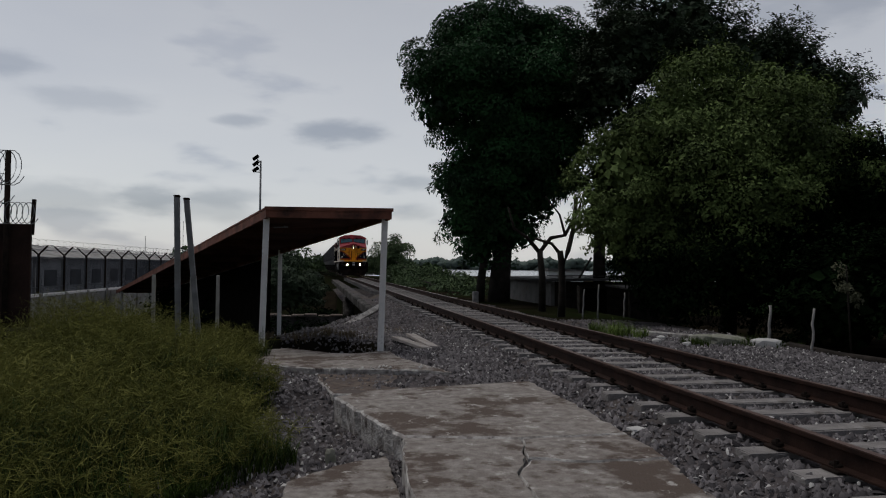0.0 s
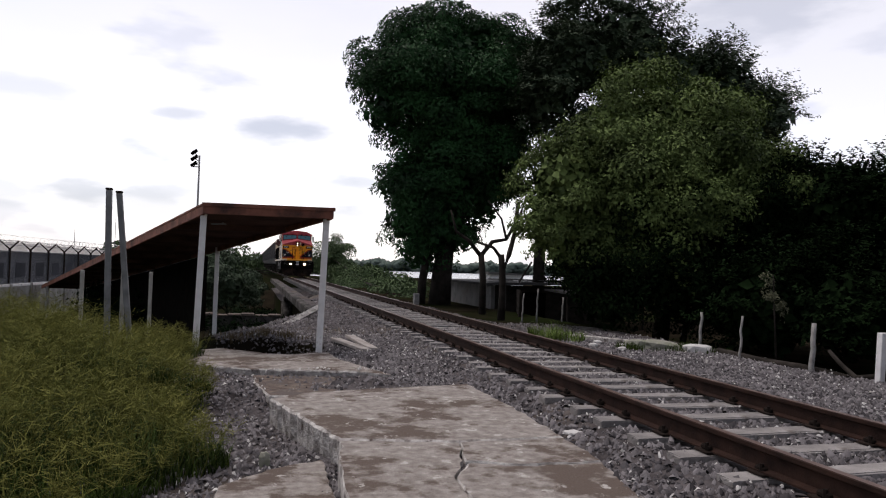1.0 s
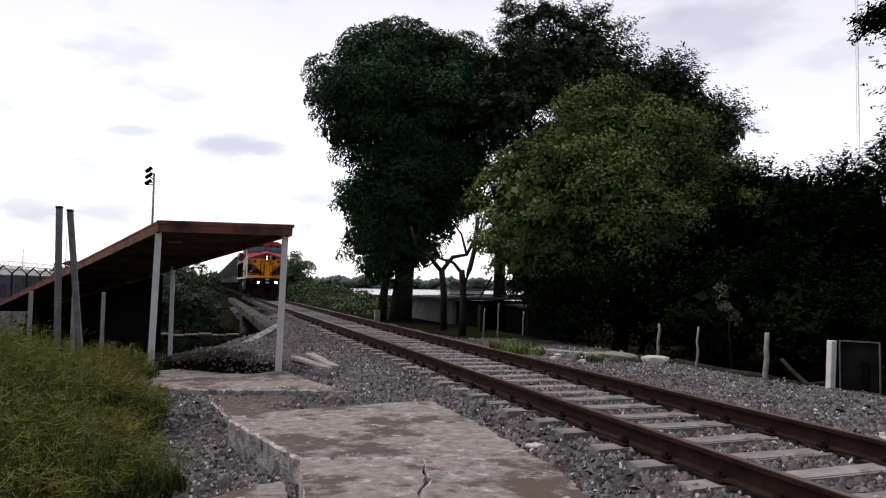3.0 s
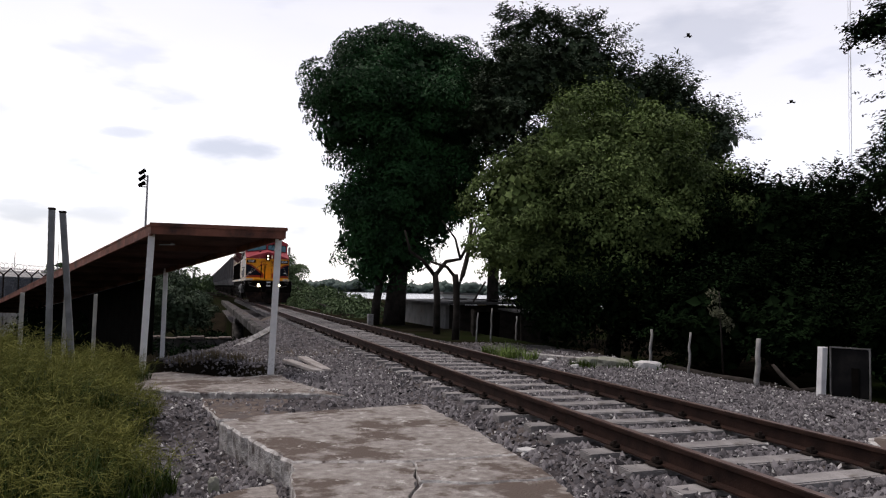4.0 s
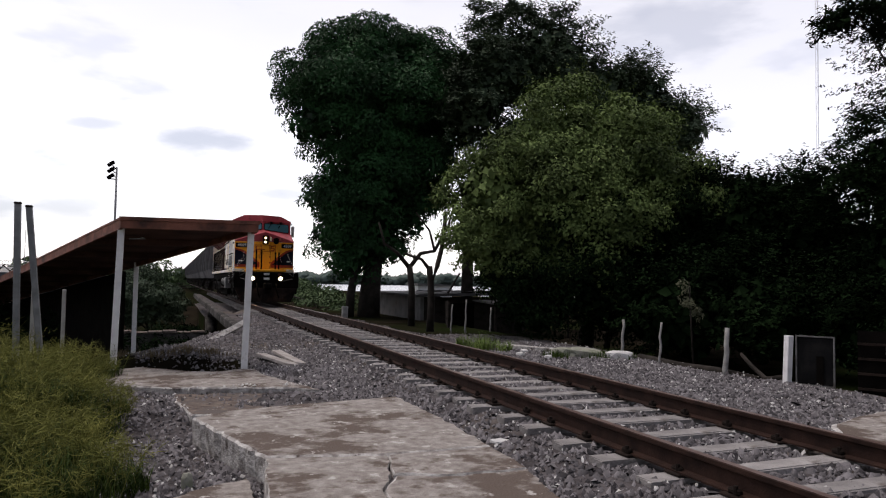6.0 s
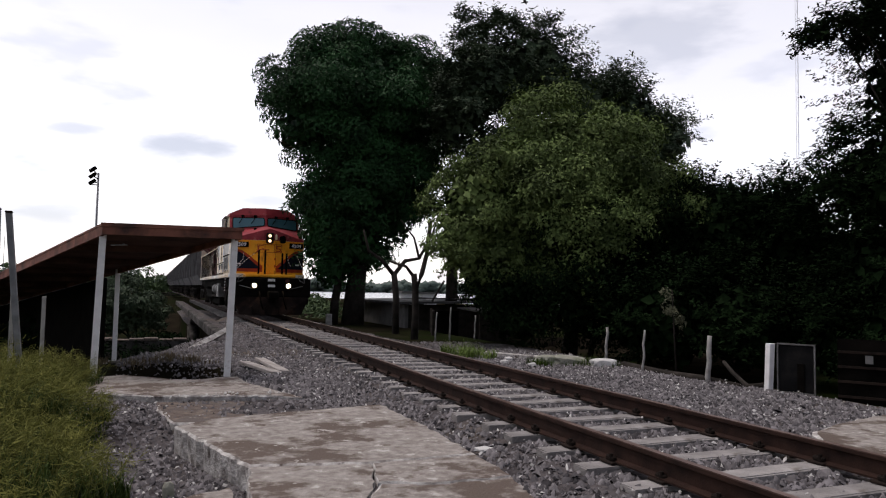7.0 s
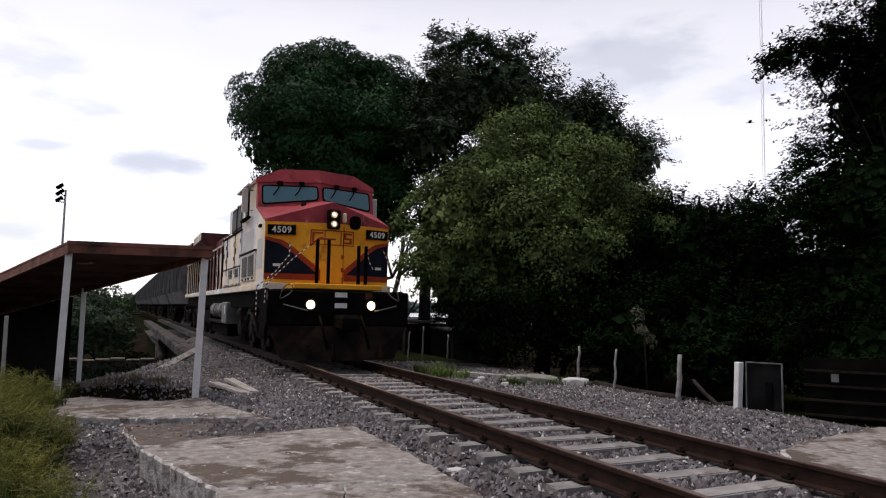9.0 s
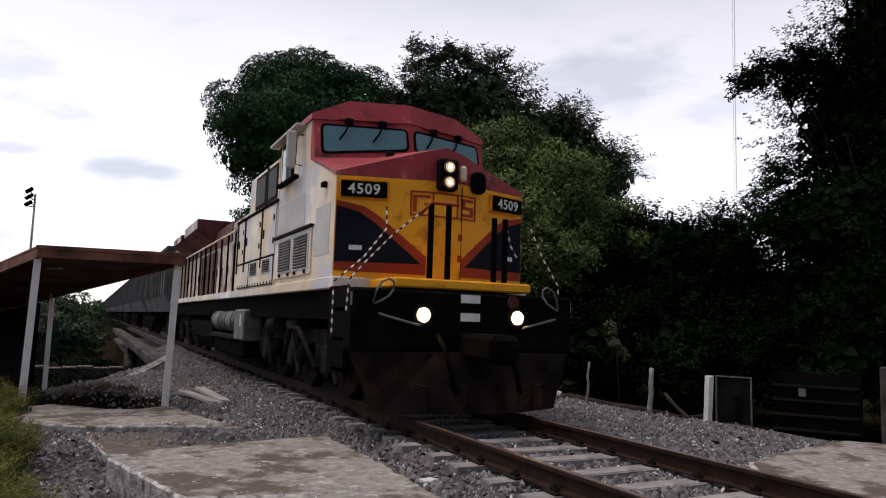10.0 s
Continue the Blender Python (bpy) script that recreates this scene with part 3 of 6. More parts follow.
LAMPRIM = mat("lamp_rim", (0.1, 0.07, 0.05), (0.2, 0.14, 0.1), 0.4, 5, 50, 0.05, metal=0.6)
STEEL = mat("grey_steel", (0.1, 0.098, 0.095), (0.22, 0.215, 0.21), 0.6, 4, 40, 0.1, metal=0.4, stain=(0.1, 0.09, 0.08), stain_at=(0.5, 0.75), stain_scale=3)
GLASS = glass_mat()
HOODGREY = mat("grimy_hood", (0.4, 0.33, 0.28), (0.78, 0.69, 0.6), 0.7, 1.4, 30, 0.1, stain=(0.14, 0.05, 0.05), stain_at=(0.54, 0.64), stain_scale=0.9, marks=(0.12, 0.08, 0.06), marks_at=(0.58, 0.68), marks_scale=6.0, drip=0.15)
DARKGLASS = mat("dark_glass", (0.006, 0.007, 0.008), (0.014, 0.016, 0.018), 0.5, 4, 30, 0, spec=0.08)
BOGIE = mat("bogie_dust", (0.004, 0.0035, 0.003), (0.036, 0.031, 0.028), 0.9, 3, 40, 0.2, spec=0.05)
GRIMYRED = mat("sooty_maroon", (0.05, 0.018, 0.018), (0.19, 0.055, 0.055), 0.6, 1.5, 30, 0.1, stain=(0.02, 0.014, 0.014), stain_at=(0.5, 0.7), stain_scale=1.5)
WAGON = mat("wagon_grey", (0.09, 0.087, 0.09), (0.2, 0.19, 0.19), 0.8, 1, 20, 0.1, stain=(0.05, 0.038, 0.03), stain_at=(0.5, 0.7), stain_scale=0.8)


def disc(x, y, z, r, depth, seg=16):
    return tube(bmesh.new(), (x, y + depth, z), (x, y, z), r, seg=seg)


def writing(text, size, material, parent, m, name="writing"):
    cu = bpy.data.curves.new(name, "FONT")
    cu.body, cu.size, cu.extrude, cu.align_x, cu.align_y, cu.offset = text, size, 0.003, "CENTER", "CENTER", 0.003
    cu.space_character = 1.12
    ob = bpy.data.objects.new(name, cu)
    me = bpy.data.meshes.new_from_object(ob)
    bpy.data.objects.remove(ob)
    return part(name, me, material, parent, at=m)


def wheelset(parent, y, r=0.5):
    bm = bmesh.new()
    for s in (-1, 1):
        tube(bm, (s * 0.69, 0, 0), (s * 0.82, 0, 0), r, seg=20)
        tube(bm, (s * 0.66, 0, 0), (s * 0.69, 0, 0), r + 0.03, seg=20)
        for k in range(4):
            a = k * math.pi / 2
            tube(bm, (s * 0.82, 0.26 * math.cos(a), 0.26 * math.sin(a)), (s * 0.835, 0.26 * math.cos(a), 0.26 * math.sin(a)), 0.08, seg=8)
    tube(bm, (-1.05, 0, 0), (1.05, 0, 0), 0.09, seg=10)
    return part("wheelset", bm, IRON, parent, "dark steel wheelset", at=pose(0, y, r))


def bogie(parent, y, axles):
    half = max(axles) + 0.75
    for s in (-1, 1):
        bm = bmesh.new()
        box(bm, s * 1.02 - 0.07, s * 1.02 + 0.07, y - half, y + half, 0.72, 0.95, 0.03)
        for a in axles:
            box(bm, s * 1.06 - 0.1, s * 1.06 + 0.1, y + a - 0.2, y + a + 0.2, 0.32, 0.74, 0.04)
            for d in (-0.42, 0.42):
                tube(bm, (s * 1.06, y + a + d, 0.42), (s * 1.06, y + a + d, 0.74), 0.1, seg=10)
        # brake rigging and sand pipes
        for a in axles:
            tube(bm, (s * 1.16, y + a - 0.55, 0.85), (s * 1.16, y + a - 0.15, 0.3), 0.03, seg=6)
            tube(bm, (s * 1.16, y + a - 0.15, 0.85), (s * 1.16, y + a - 0.62, 0.25), 0.035, seg=6)
        tube(bm, (s * 1.12, y - 0.6, 1.0), (s * 1.12, y + 0.1, 1.0), 0.11, seg=10)
        part("bogie_side_frame", bm, BOGIE, parent, "grimy dark bogie side frame")
    return [wheelset(parent, y + a) for a in axles]


def nose_y(x, z=0.0):
    """The nose is flat in the middle and swept back to both sides."""
    return 0.78 + 0.3 * max(0.0, abs(x) - 0.25)


def cab_y(x, z=3.7):
    """The windscreens stand in a shallow V and are raked."""
    return 1.97 + 0.24 * abs(x) + 0.25 * (z - 3.7)


def face_plate(bm, pts, f, off, thick):
    """A plate that lies on a swept face, its outline in x and z."""
    a = [bm.verts.new((x, f(x, z) - off - thick, z)) for x, z in pts]
    b = [bm.verts.new((x, f(x, z) - off, z)) for x, z in pts]
    n = len(pts)
    fs = [bm.faces.new(a), bm.faces.new(b[::-1])] + [bm.faces.new((a[(k + 1) % n], a[k], b[k], b[(k + 1) % n])) for k in range(n)]
    bmesh.ops.recalc_face_normals(bm, faces=fs)
    return bm


def face_loft(pts, off, back):
    """A body behind the raked cab face; points 1 and 5 lie on the middle line."""
    bm = bmesh.new()
    a = [bm.verts.new((x, cab_y(x, z) - off, z)) for x, z in pts]
    b = [bm.verts.new((x, back, z)) for x, z in pts]
    bm.faces.new((a[0], a[1], a[5], a[6], a[7])), bm.faces.new((a[1], a[2], a[3], a[4], a[5])), bm.faces.new(b)
    for k in range(8):
        bm.faces.new((a[k], a[(k + 1) % 8], b[(k + 1) % 8], b[k]))
    bmesh.ops.recalc_face_normals(bm, faces=bm.faces)
    return bm


def prism_side(outline, x0, x1):
    """A plate across x on an outline of (y, z)."""
    bm = bmesh.new()
    lo, hi = [bm.verts.new((x0, y, z)) for y, z in outline], [bm.verts.new((x1, y, z)) for y, z in outline]
    n = len(outline)
    bm.faces.new(lo), bm.faces.new(hi[::-1])
    for k in range(n):
        bm.faces.new((lo[(k + 1) % n], lo[k], hi[k], hi[(k + 1) % n]))
    return bm


def rounded(pts, r):
    out = []
    for k, p in enumerate(pts):
        p, a, b = Vector(p), Vector(pts[k - 1]), Vector(pts[(k + 1) % len(pts)])
        u, v = p + (a - p).normalized() * r, p + (b - p).normalized() * r
        for t in (0.0, 0.25, 0.5, 0.75, 1.0):
            out.append(tuple(u * (1 - t) ** 2 + p * 2 * t * (1 - t) + v * t * t))
    return out


def grown(pts, d):
    mx, mz = sum(p[0] for p in pts) / len(pts), sum(p[1] for p in pts) / len(pts)
    return [(x + math.copysign(d, x - mx), z + math.copysign(d, z - mz)) for x, z in pts]


def make_locomotive():
    lo = thing("locomotive", pose(TRACK_X, 75, 0), "maroon, yellow and cream diesel freight locomotive with lit headlights", "locomotive")
    W = 1.40
    # nose: faceted in plan, with a maroon roof that slopes up to the windscreens
    bm = bmesh.new()
    plan = [(-W, nose_y(W)), (-0.25, 0.78), (0.25, 0.78), (W, nose_y(W)), (W, 2.45), (-W, 2.45)]
    top = [2.965, 2.965, 2.965, 2.965, 3.41, 3.41]
    lo_v, hi_v = [bm.verts.new((x, y, 1.62)) for x, y in plan], [bm.verts.new((p[0], p[1], z)) for p, z in zip(plan, top)]
    for k in range(6):
        bm.faces.new((lo_v[k], lo_v[(k + 1) % 6], hi_v[(k + 1) % 6], hi_v[k]))
    bm.faces.new(lo_v[::-1]), bm.faces.new((hi_v[0], hi_v[1], hi_v[4], hi_v[5])[::-1]), bm.faces.new((hi_v[1], hi_v[2], hi_v[3], hi_v[4])[::-1])
    part("nose", bm, CREAM, lo, "cream nose side, faded")
    bm = bmesh.new()
    xs, zf, zb = (-1.412, -0.25, 0.0, 0.25, 1.412), (3.005, 3.35, 3.42, 3.35, 3.005), (3.43, 3.61, 3.66, 3.61, 3.43)
    rows = [[bm.verts.new((x, nose_y(x) - 0.012, 2.955)) for x in xs], [bm.verts.new((x, nose_y(x) - 0.012, z)) for x, z in zip(xs, zf)],
            [bm.verts.new((x, 2.32, z)) for x, z in zip(xs, zb)], [bm.verts.new((x, 2.32, z - 0.04)) for x, z in zip(xs, zb)]]
    for a, b in zip(rows[:-1], rows[1:]):
        for k in range(4):
            bm.faces.new((a[k], a[k + 1], b[k + 1], b[k]))
    for k in (0, 4):
        bm.faces.new([r[k] for r in rows])
    bmesh.ops.recalc_face_normals(bm, faces=bm.faces)
    part("nose_top", bm, MAROON, lo, "maroon sloping nose top")
    # front plates
    for x0, x1 in ((-W + 0.003, -0.25), (-0.25, 0.25), (0.25, W - 0.003)):
        part("front_panel", face_plate(bmesh.new(), [(x0, 1.63), (x1, 1.63), (x1, 2.95), (x0, 2.95)], nose_y, 0.0, 0.012), YELLOW, lo, "yellow front panel")
    tilt = math.degrees(math.atan(0.3))
    for s in (-1, 1):
        part("stripe", face_plate(bmesh.new(), [(s * 1.39, 2.63), (s * 1.05, 2.56), (s * 0.88, 2.46), (s * 0.26, 1.94), (s * 0.26, 1.70), (s * 1.39, 1.72)], nose_y, 0.012, 0.005), STRIPE, lo, "dark red stripe")
        part("dark_panel", face_plate(bmesh.new(), [(s * 1.388, 2.56), (s * 1.1, 2.48), (s * 0.92, 2.36), (s * 0.32, 1.84), (s * 1.388, 1.84)], nose_y, 0.017, 0.005), NAVY, lo, "navy triangular panel")
        cx = s * 1.055
        at = pose(cx, nose_y(cx), 2.775, 0, 0, s * tilt)
        part("board_rim", B(-0.325, 0.325, -0.05, -0.01, -0.125, 0.125, 0.03), YELLOW, lo, at=at)
        part("number_board", B(-0.30, 0.30, -0.075, -0.045, -0.105, 0.105, 0.012), BLACK, lo, "black number board", at=at)
        writing("4509", 0.19, WHITEMARK, lo, at @ pose(0, -0.078, -0.005, 90), "board_number")
        part("small_label", face_plate(bmesh.new(), [(s * 1.06, 1.99), (s * 1.22, 1.99), (s * 1.22, 2.05), (s * 1.06, 2.05)], nose_y, 0.022, 0.005), WHITEMARK, lo, "small white label")
        # windscreens, their rubber frames, wipers and hoods
        pane = [(s * 1.27, 3.50), (s * 0.08, 3.64), (s * 0.08, 3.93), (s * 1.27, 3.91)]
        part("windscreen_frame", face_plate(bmesh.new(), rounded(grown(pane, 0.035), 0.09), cab_y, -0.01, 0.025), BLACK, lo, "black rubber frame")
        part("windscreen", face_plate(bmesh.new(), rounded(pane, 0.06), cab_y, 0.012, 0.008), GLASS, lo, "tinted windscreen pane with sky reflection in its teal")
        for wx in (0.42, 0.9):
            tip = [(s * wx, 4.0), (s * wx - 0.06, 3.84), (s * wx - 0.16, 3.70)]
            part("wiper", pipe(bmesh.new(), [(x, cab_y(x, z) - 0.045, z) for x, z in tip], 0.013), BLACK, lo)
            part("wiper_motor", B(s * wx - 0.06, s * wx + 0.06, cab_y(wx, 4.02) - 0.07, cab_y(wx, 4.02) + 0.02, 3.96, 4.05, 0.015), PLOUGH, lo, "dark wiper motor")
        part("sun_hood", face_plate(bmesh.new(), [(s * 1.05, 4.03), (s * 0.22, 4.035), (s * 0.22, 4.055), (s * 1.05, 4.05)], cab_y, 0.0, 0.05), MAROON, lo, "maroon rain strip")
    part("nose_lamp", B(-0.52, -0.40, 1.62, 1.72, 3.34, 3.5, 0.03), PLOUGH, lo, "dark horn bracket on the nose")
    part("nose_door", B(-0.235, 0.235, 0.745, 0.766, 1.66, 2.42, 0.006), YELLOW, lo, "yellow nose door")
    for z in (1.9, 2.18):
        part("door_hinge", B(0.19, 0.25, 0.73, 0.766, z, z + 0.09, 0.006), STRIPE, lo)
    part("door_seam", B(0.236, 0.246, 0.752, 0.766, 1.64, 2.9), BLACK, lo)
    # outlined badge panel
    def bars(bm, quads):
        for x0, x1, z0, z1 in quads:
            for a, b in ((x0, min(x1, -0.25)), (max(x0, -0.25), min(x1, 0.25)), (max(x0, 0.25), x1)):
                if b - a > 0.004:
                    face_plate(bm, [(a, z0), (b, z0), (b, z1), (a, z1)], nose_y, 0.012, 0.014)
        return bm
    part("badge_frame", bars(bmesh.new(), [(-0.48, 0.49, 2.785, 2.805), (-0.48, 0.49, 2.475, 2.495), (-0.48, -0.46, 2.495, 2.785), (-0.19, -0.17, 2.495, 2.785), (0.17, 0.19, 2.495, 2.785), (0.47, 0.49, 2.495, 2.785)]), STRIPE, lo, "red outlined panel")
    part("badge_mark", bars(bmesh.new(), [(0.255, 0.44, 2.72, 2.755), (0.255, 0.30, 2.65, 2.72), (0.255, 0.44, 2.615, 2.65), (0.395, 0.44, 2.555, 2.615), (0.255, 0.44, 2.52, 2.555)]), STRIPE, lo, "red badge shape")
    part("badge_mark", bars(bmesh.new(), [(-0.44, -0.22, 2.72, 2.75), (-0.44, -0.40, 2.53, 2.72), (-0.30, -0.22, 2.62, 2.65)]), STRIPE, lo, "red badge shape")
    # headlight box and vent
    part("headlight_box", B(-0.15, 0.13, 0.64, 0.78, 2.83, 3.25, 0.03), PLOUGH, lo, "dark headlight housing")
    for z in (3.13, 2.93):
        part("lamp_ring", disc(-0.02, 0.615, z, 0.085, 0.05), LAMPRIM, lo)
        part("headlight", disc(-0.02, 0.608, z, 0.066, 0.02), NOSELAMP, lo, "lit round headlight")
        part("bulb", disc(-0.02, 0.602, z, 0.02, 0.012), LAMP, lo)
    part("small_lamp", B(0.2, 0.29, 0.7, 0.80, 2.98, 3.2, 0.03), CREAM, lo)
    part("horn_opening", face_plate(bmesh.new(), rounded([(0.385, 2.86), (0.635, 2.86), (0.635, 3.15), (0.385, 3.15)], 0.1), nose_y, 0.0, 0.08), BLACK, lo, "black oval vent")
    # cab
    part("cab", prism_y(bmesh.new(), [(-1.40, 1.62), (1.40, 1.62), (1.40, 4.0), (-1.40, 4.0)], 2.45, 4.3), CREAM, lo, "cream cab side with faded patches")
    part("cab_front", face_loft([(-1.395, 3.0), (0, 3.0), (1.395, 3.0), (1.395, 4.06), (0.87, 4.31), (0, 4.33), (-0.87, 4.31), (-1.395, 4.06)], 0.0, 2.56), MAROON, lo, "maroon windscreen surround")
    part("cab_roof", face_loft([(-1.43, 4.0), (0, 4.06), (1.43, 4.0), (1.43, 4.09), (0.885, 4.34), (0, 4.36), (-0.885, 4.34), (-1.43, 4.09)], 0.02, 4.45), MAROON, lo, "maroon cab roof")
    part("roof_hatch", B(-0.35, 0.35, 2.9, 3.7, 4.34, 4.42, 0.03), MAROON, lo)
    for s in (-1, 1):
        def side(name, y0, y1, z0, z1, out, material, label="", bevel=0.0, deep=0.02):
            """A plate on the body's side that stands out to the distance given from the middle line."""
            return part(name, B(min(s * (out - deep), s * out), max(s * (out - deep), s * out), y0, y1, z0, z1, bevel), material, lo, label)

        part("roof_lip", B(min(s * 1.40, s * 1.56), max(s * 1.40, s * 1.56), 2.75, 4.5, 3.97, 4.02, 0.01), GREYPANEL, lo, "pale roof lip over the cab window")
        side("side_window_frame", 3.36, 4.12, 3.26, 3.95, 1.425, BLACK, deep=0.03, bevel=0.01)
        side("side_window", 3.46, 3.72, 3.33, 3.9, 1.432, DARKGLASS, "dark side window")
        side("side_window", 3.78, 4.04, 3.33, 3.9, 1.432, GLASS, "tinted sliding side window with sky reflection in its teal")
        side("window_bar", 3.72, 3.78, 3.3, 3.92, 1.442, GREYPANEL)
        side("armrest", 2.9, 4.0, 3.2, 3.27, 1.53, BLACK, "black padded armrest", 0.02, 0.1)
        part("mirror", B(s * 1.60 - 0.07, s * 1.60 + 0.07, 2.78, 2.86, 3.33, 3.9, 0.02), GREYPANEL, lo, "grey wind deflector")
        part("mirror_arm", pipe(bmesh.new(), [(s * 1.40, 2.9, 3.4), (s * 1.52, 2.84, 3.4), (s * 1.52, 2.84, 3.85), (s * 1.40, 2.9, 3.88)], 0.012), BLACK, lo)
        side("cab_step", 1.5, 1.64, 2.86, 2.93, 1.46, PLOUGH, "", 0.01, 0.06)
        side("grey_patch", 2.6, 4.28, 2.46, 2.93, 1.405, GREYPANEL, "grey repainted patch", 0.0, 0.006)
        side("grey_patch", 1.32, 1.98, 1.95, 2.62, 1.405, GREYPANEL, "grey repainted patch", 0.0, 0.006)
        # louvred cabinet with a dark rain strip
        side("louvre_frame", 2.12, 4.3, 1.72, 2.38, 1.425, CREAM, "cream louvre frame", 0.008, 0.03)
        side("rain_strip", 2.06, 4.36, 2.385, 2.42, 1.46, IRON, "", 0.0, 0.06)
        for y0 in (2.27, 3.22):
            side("louvre_rim", y0 - 0.07, y0 + 0.79, 1.79, 2.36, 1.434, GREYPANEL, "pale louvre rim", 0.004, 0.012)
            side("louvre_backing", y0, y0 + 0.72, 1.83, 2.31, 1.438, DARKGLASS, "", 0.0, 0.006)
            for k in range(11):
                part("louvre_slat", B(-0.012, 0.012, y0, y0 + 0.72, -0.014, 0.006, 0, pose(s * 1.442, 0, 1.855 + k * 0.043, 0, -s * 32)), STEEL, lo)
            for yy in (y0 + 0.05, y0 + 0.6):
                side("louvre_latch", yy, yy + 0.07, 1.74, 1.79, 1.45, IRON, "", 0.0, 0.03)
        # lower equipment boxes with small grilles and a rusty toothed edge
        side("equipment_box", 4.42, 7.7, 1.64, 2.14, 1.43, CREAM, "cream low equipment box", 0.01, 0.03)
        for yy in (4.65, 5.73):
            side("grille_frame", yy - 0.06, yy + 0.61, 1.85, 2.12, 1.437, GREYPANEL, "", 0.004, 0.012)
            side("small_grille", yy, yy + 0.54, 1.88, 2.1, 1.443, BLACK, "small dark grille", 0.0, 0.012)
            for k in range(5):
                side("grille_slat", yy, yy + 0.54, 1.895 + k * 0.043, 1.912 + k * 0.043, 1.452, STEEL, "", 0.0, 0.012)
        side("rust_edge", 4.44, 7.68, 1.655, 1.675, 1.437, RUST, "rusty lower edge", 0.0, 0.01)
        for k in range(13):
            side("rust_tooth", 4.5 + k * 0.25, 4.56 + k * 0.25, 1.675, 1.72, 1.437, RUST, "", 0.0, 0.01)
        for yy in (4.36, 6.45):
            side("panel_seam", yy, yy + 0.02, 1.64, 2.14, 1.439, BLACK, "", 0.0, 0.01)
        side("box_top_seam", 4.4, 7.72, 2.14, 2.165, 1.437, BLACK, "", 0.0, 0.03)
        # tall doors
        for y0, y1 in ((4.36, 5.36), (5.5, 6.92), (7.1, 7.72)):
            side("tall_door", y0, y1, 2.17, 3.03, 1.428, CREAM, "tall cream body door", 0.008, 0.02)
            for zz in (2.35, 2.75):
                side("door_hinge", y0 + 0.06, y0 + 0.14, zz, zz + 0.1, 1.437, IRON, "", 0.0, 0.012)
            side("door_catch", y1 - 0.16, y1 - 0.1, 2.5, 2.66, 1.445, IRON, "", 0.0, 0.02)
        for y0, y1 in ((5.37, 5.49), (6.93, 7.09), (7.74, 7.88)):
            side("door_gap", y0, y1, 1.98, 3.04, 1.432, BLACK, "dark gap between doors", 0.0, 0.016)
        side("long_seam", 4.2, 7.9, 3.045, 3.085, 1.45, BLACK, "", 0.0, 0.03)
        for y0, y1 in ((4.45, 5.06), (5.35, 6.12)):
            part("body_window_frame", prism_side(rounded([(y0 - 0.06, 3.12), (y1 + 0.06, 3.12), (y1 + 0.06, 3.74), (y0 - 0.06, 3.74)], 0.06), s * 1.405, s * 1.425), IRON, lo, "dark window frame")
            part("body_window", prism_side(rounded([(y0, 3.18), (y1, 3.18), (y1, 3.68), (y0, 3.68)], 0.05), s * 1.42, s * 1.43), DARKGLASS, lo, "dark body window")
        side("upright_trim", 5.14, 5.26, 3.1, 3.8, 1.425, IRON, "", 0.0, 0.02)
    part("auxiliary_cab", prism_y(bmesh.new(), [(-1.41, 1.62), (1.41, 1.62), (1.41, 3.8), (1.2, 3.88), (-1.2, 3.88), (-1.41, 3.8)], 4.3, 6.75), CREAM, lo, "cream body behind the cab")
    part("lower_body", prism_y(bmesh.new(), [(-1.41, 1.62), (1.41, 1.62), (1.41, 3.06), (0.95, 3.4), (-0.95, 3.4), (-1.41, 3.06)], 6.75, 7.9), CREAM, lo, "cream body shoulder")
    part("hood", prism_y(bmesh.new(), [(-0.92, 1.62), (0.92, 1.62), (0.92, 3.52), (0.7, 3.7), (-0.7, 3.7), (-0.92, 3.52)], 6.75, 20.8), HOODGREY, lo, "grimy cream engine hood")
    part("hood_top", prism_y(bmesh.new(), [(-0.95, 3.05), (0.95, 3.05), (0.95, 3.54), (0.72, 3.73), (-0.72, 3.73), (-0.95, 3.54)], 11.5, 20.85), GRIMYRED, lo, "maroon upper hood")
    for s in (-1, 1):
        rng = random.Random(31)
        yy = 8.1
        while yy < 20.3:
            wide, gap = rng.uniform(0.5, 0.78), rng.uniform(0.07, 0.26)
            part("hood_door", B(min(s * 0.9, s * 0.95), max(s * 0.9, s * 0.95), yy, yy + wide, 1.72, 2.98, 0.01), HOODGREY if rng.random() < (0.85 if yy < 13 else 0.35) else GRIMYRED, lo, "grimy hood door")
            part("door_gap", B(min(s * 0.9, s * 0.935), max(s * 0.9, s * 0.935), yy + wide + 0.005, yy + wide + gap, 1.72, 2.95), BLACK, lo)
            part("door_catch", B(min(s * 0.94, s * 0.975), max(s * 0.94, s * 0.975), yy + wide - 0.12, yy + wide - 0.06, 2.2, 2.42), IRON, lo)
            yy += wide + gap + 0.01
    # radiator wings
    for y0, y1, zz in ((14.2, 17.4, 3.86), (18.5, 20.9, 3.8)):
        part("radiator_wing", prism_y(bmesh.new(), [(-0.9, 3.1), (0.9, 3.1), (1.5, 3.62), (1.5, zz + 0.05), (-1.5, zz + 0.05), (-1.5, 3.62)], y0, y1), GRIMYRED, lo, "maroon overhanging radiator")
        for s in (-1, 1):
            part("wing_face", B(min(s * 1.5, s * 1.515), max(s * 1.5, s * 1.515), y0 + 0.01, y1, 3.63, zz + 0.04), HOODGREY, lo, "faded pinkish radiator edge")
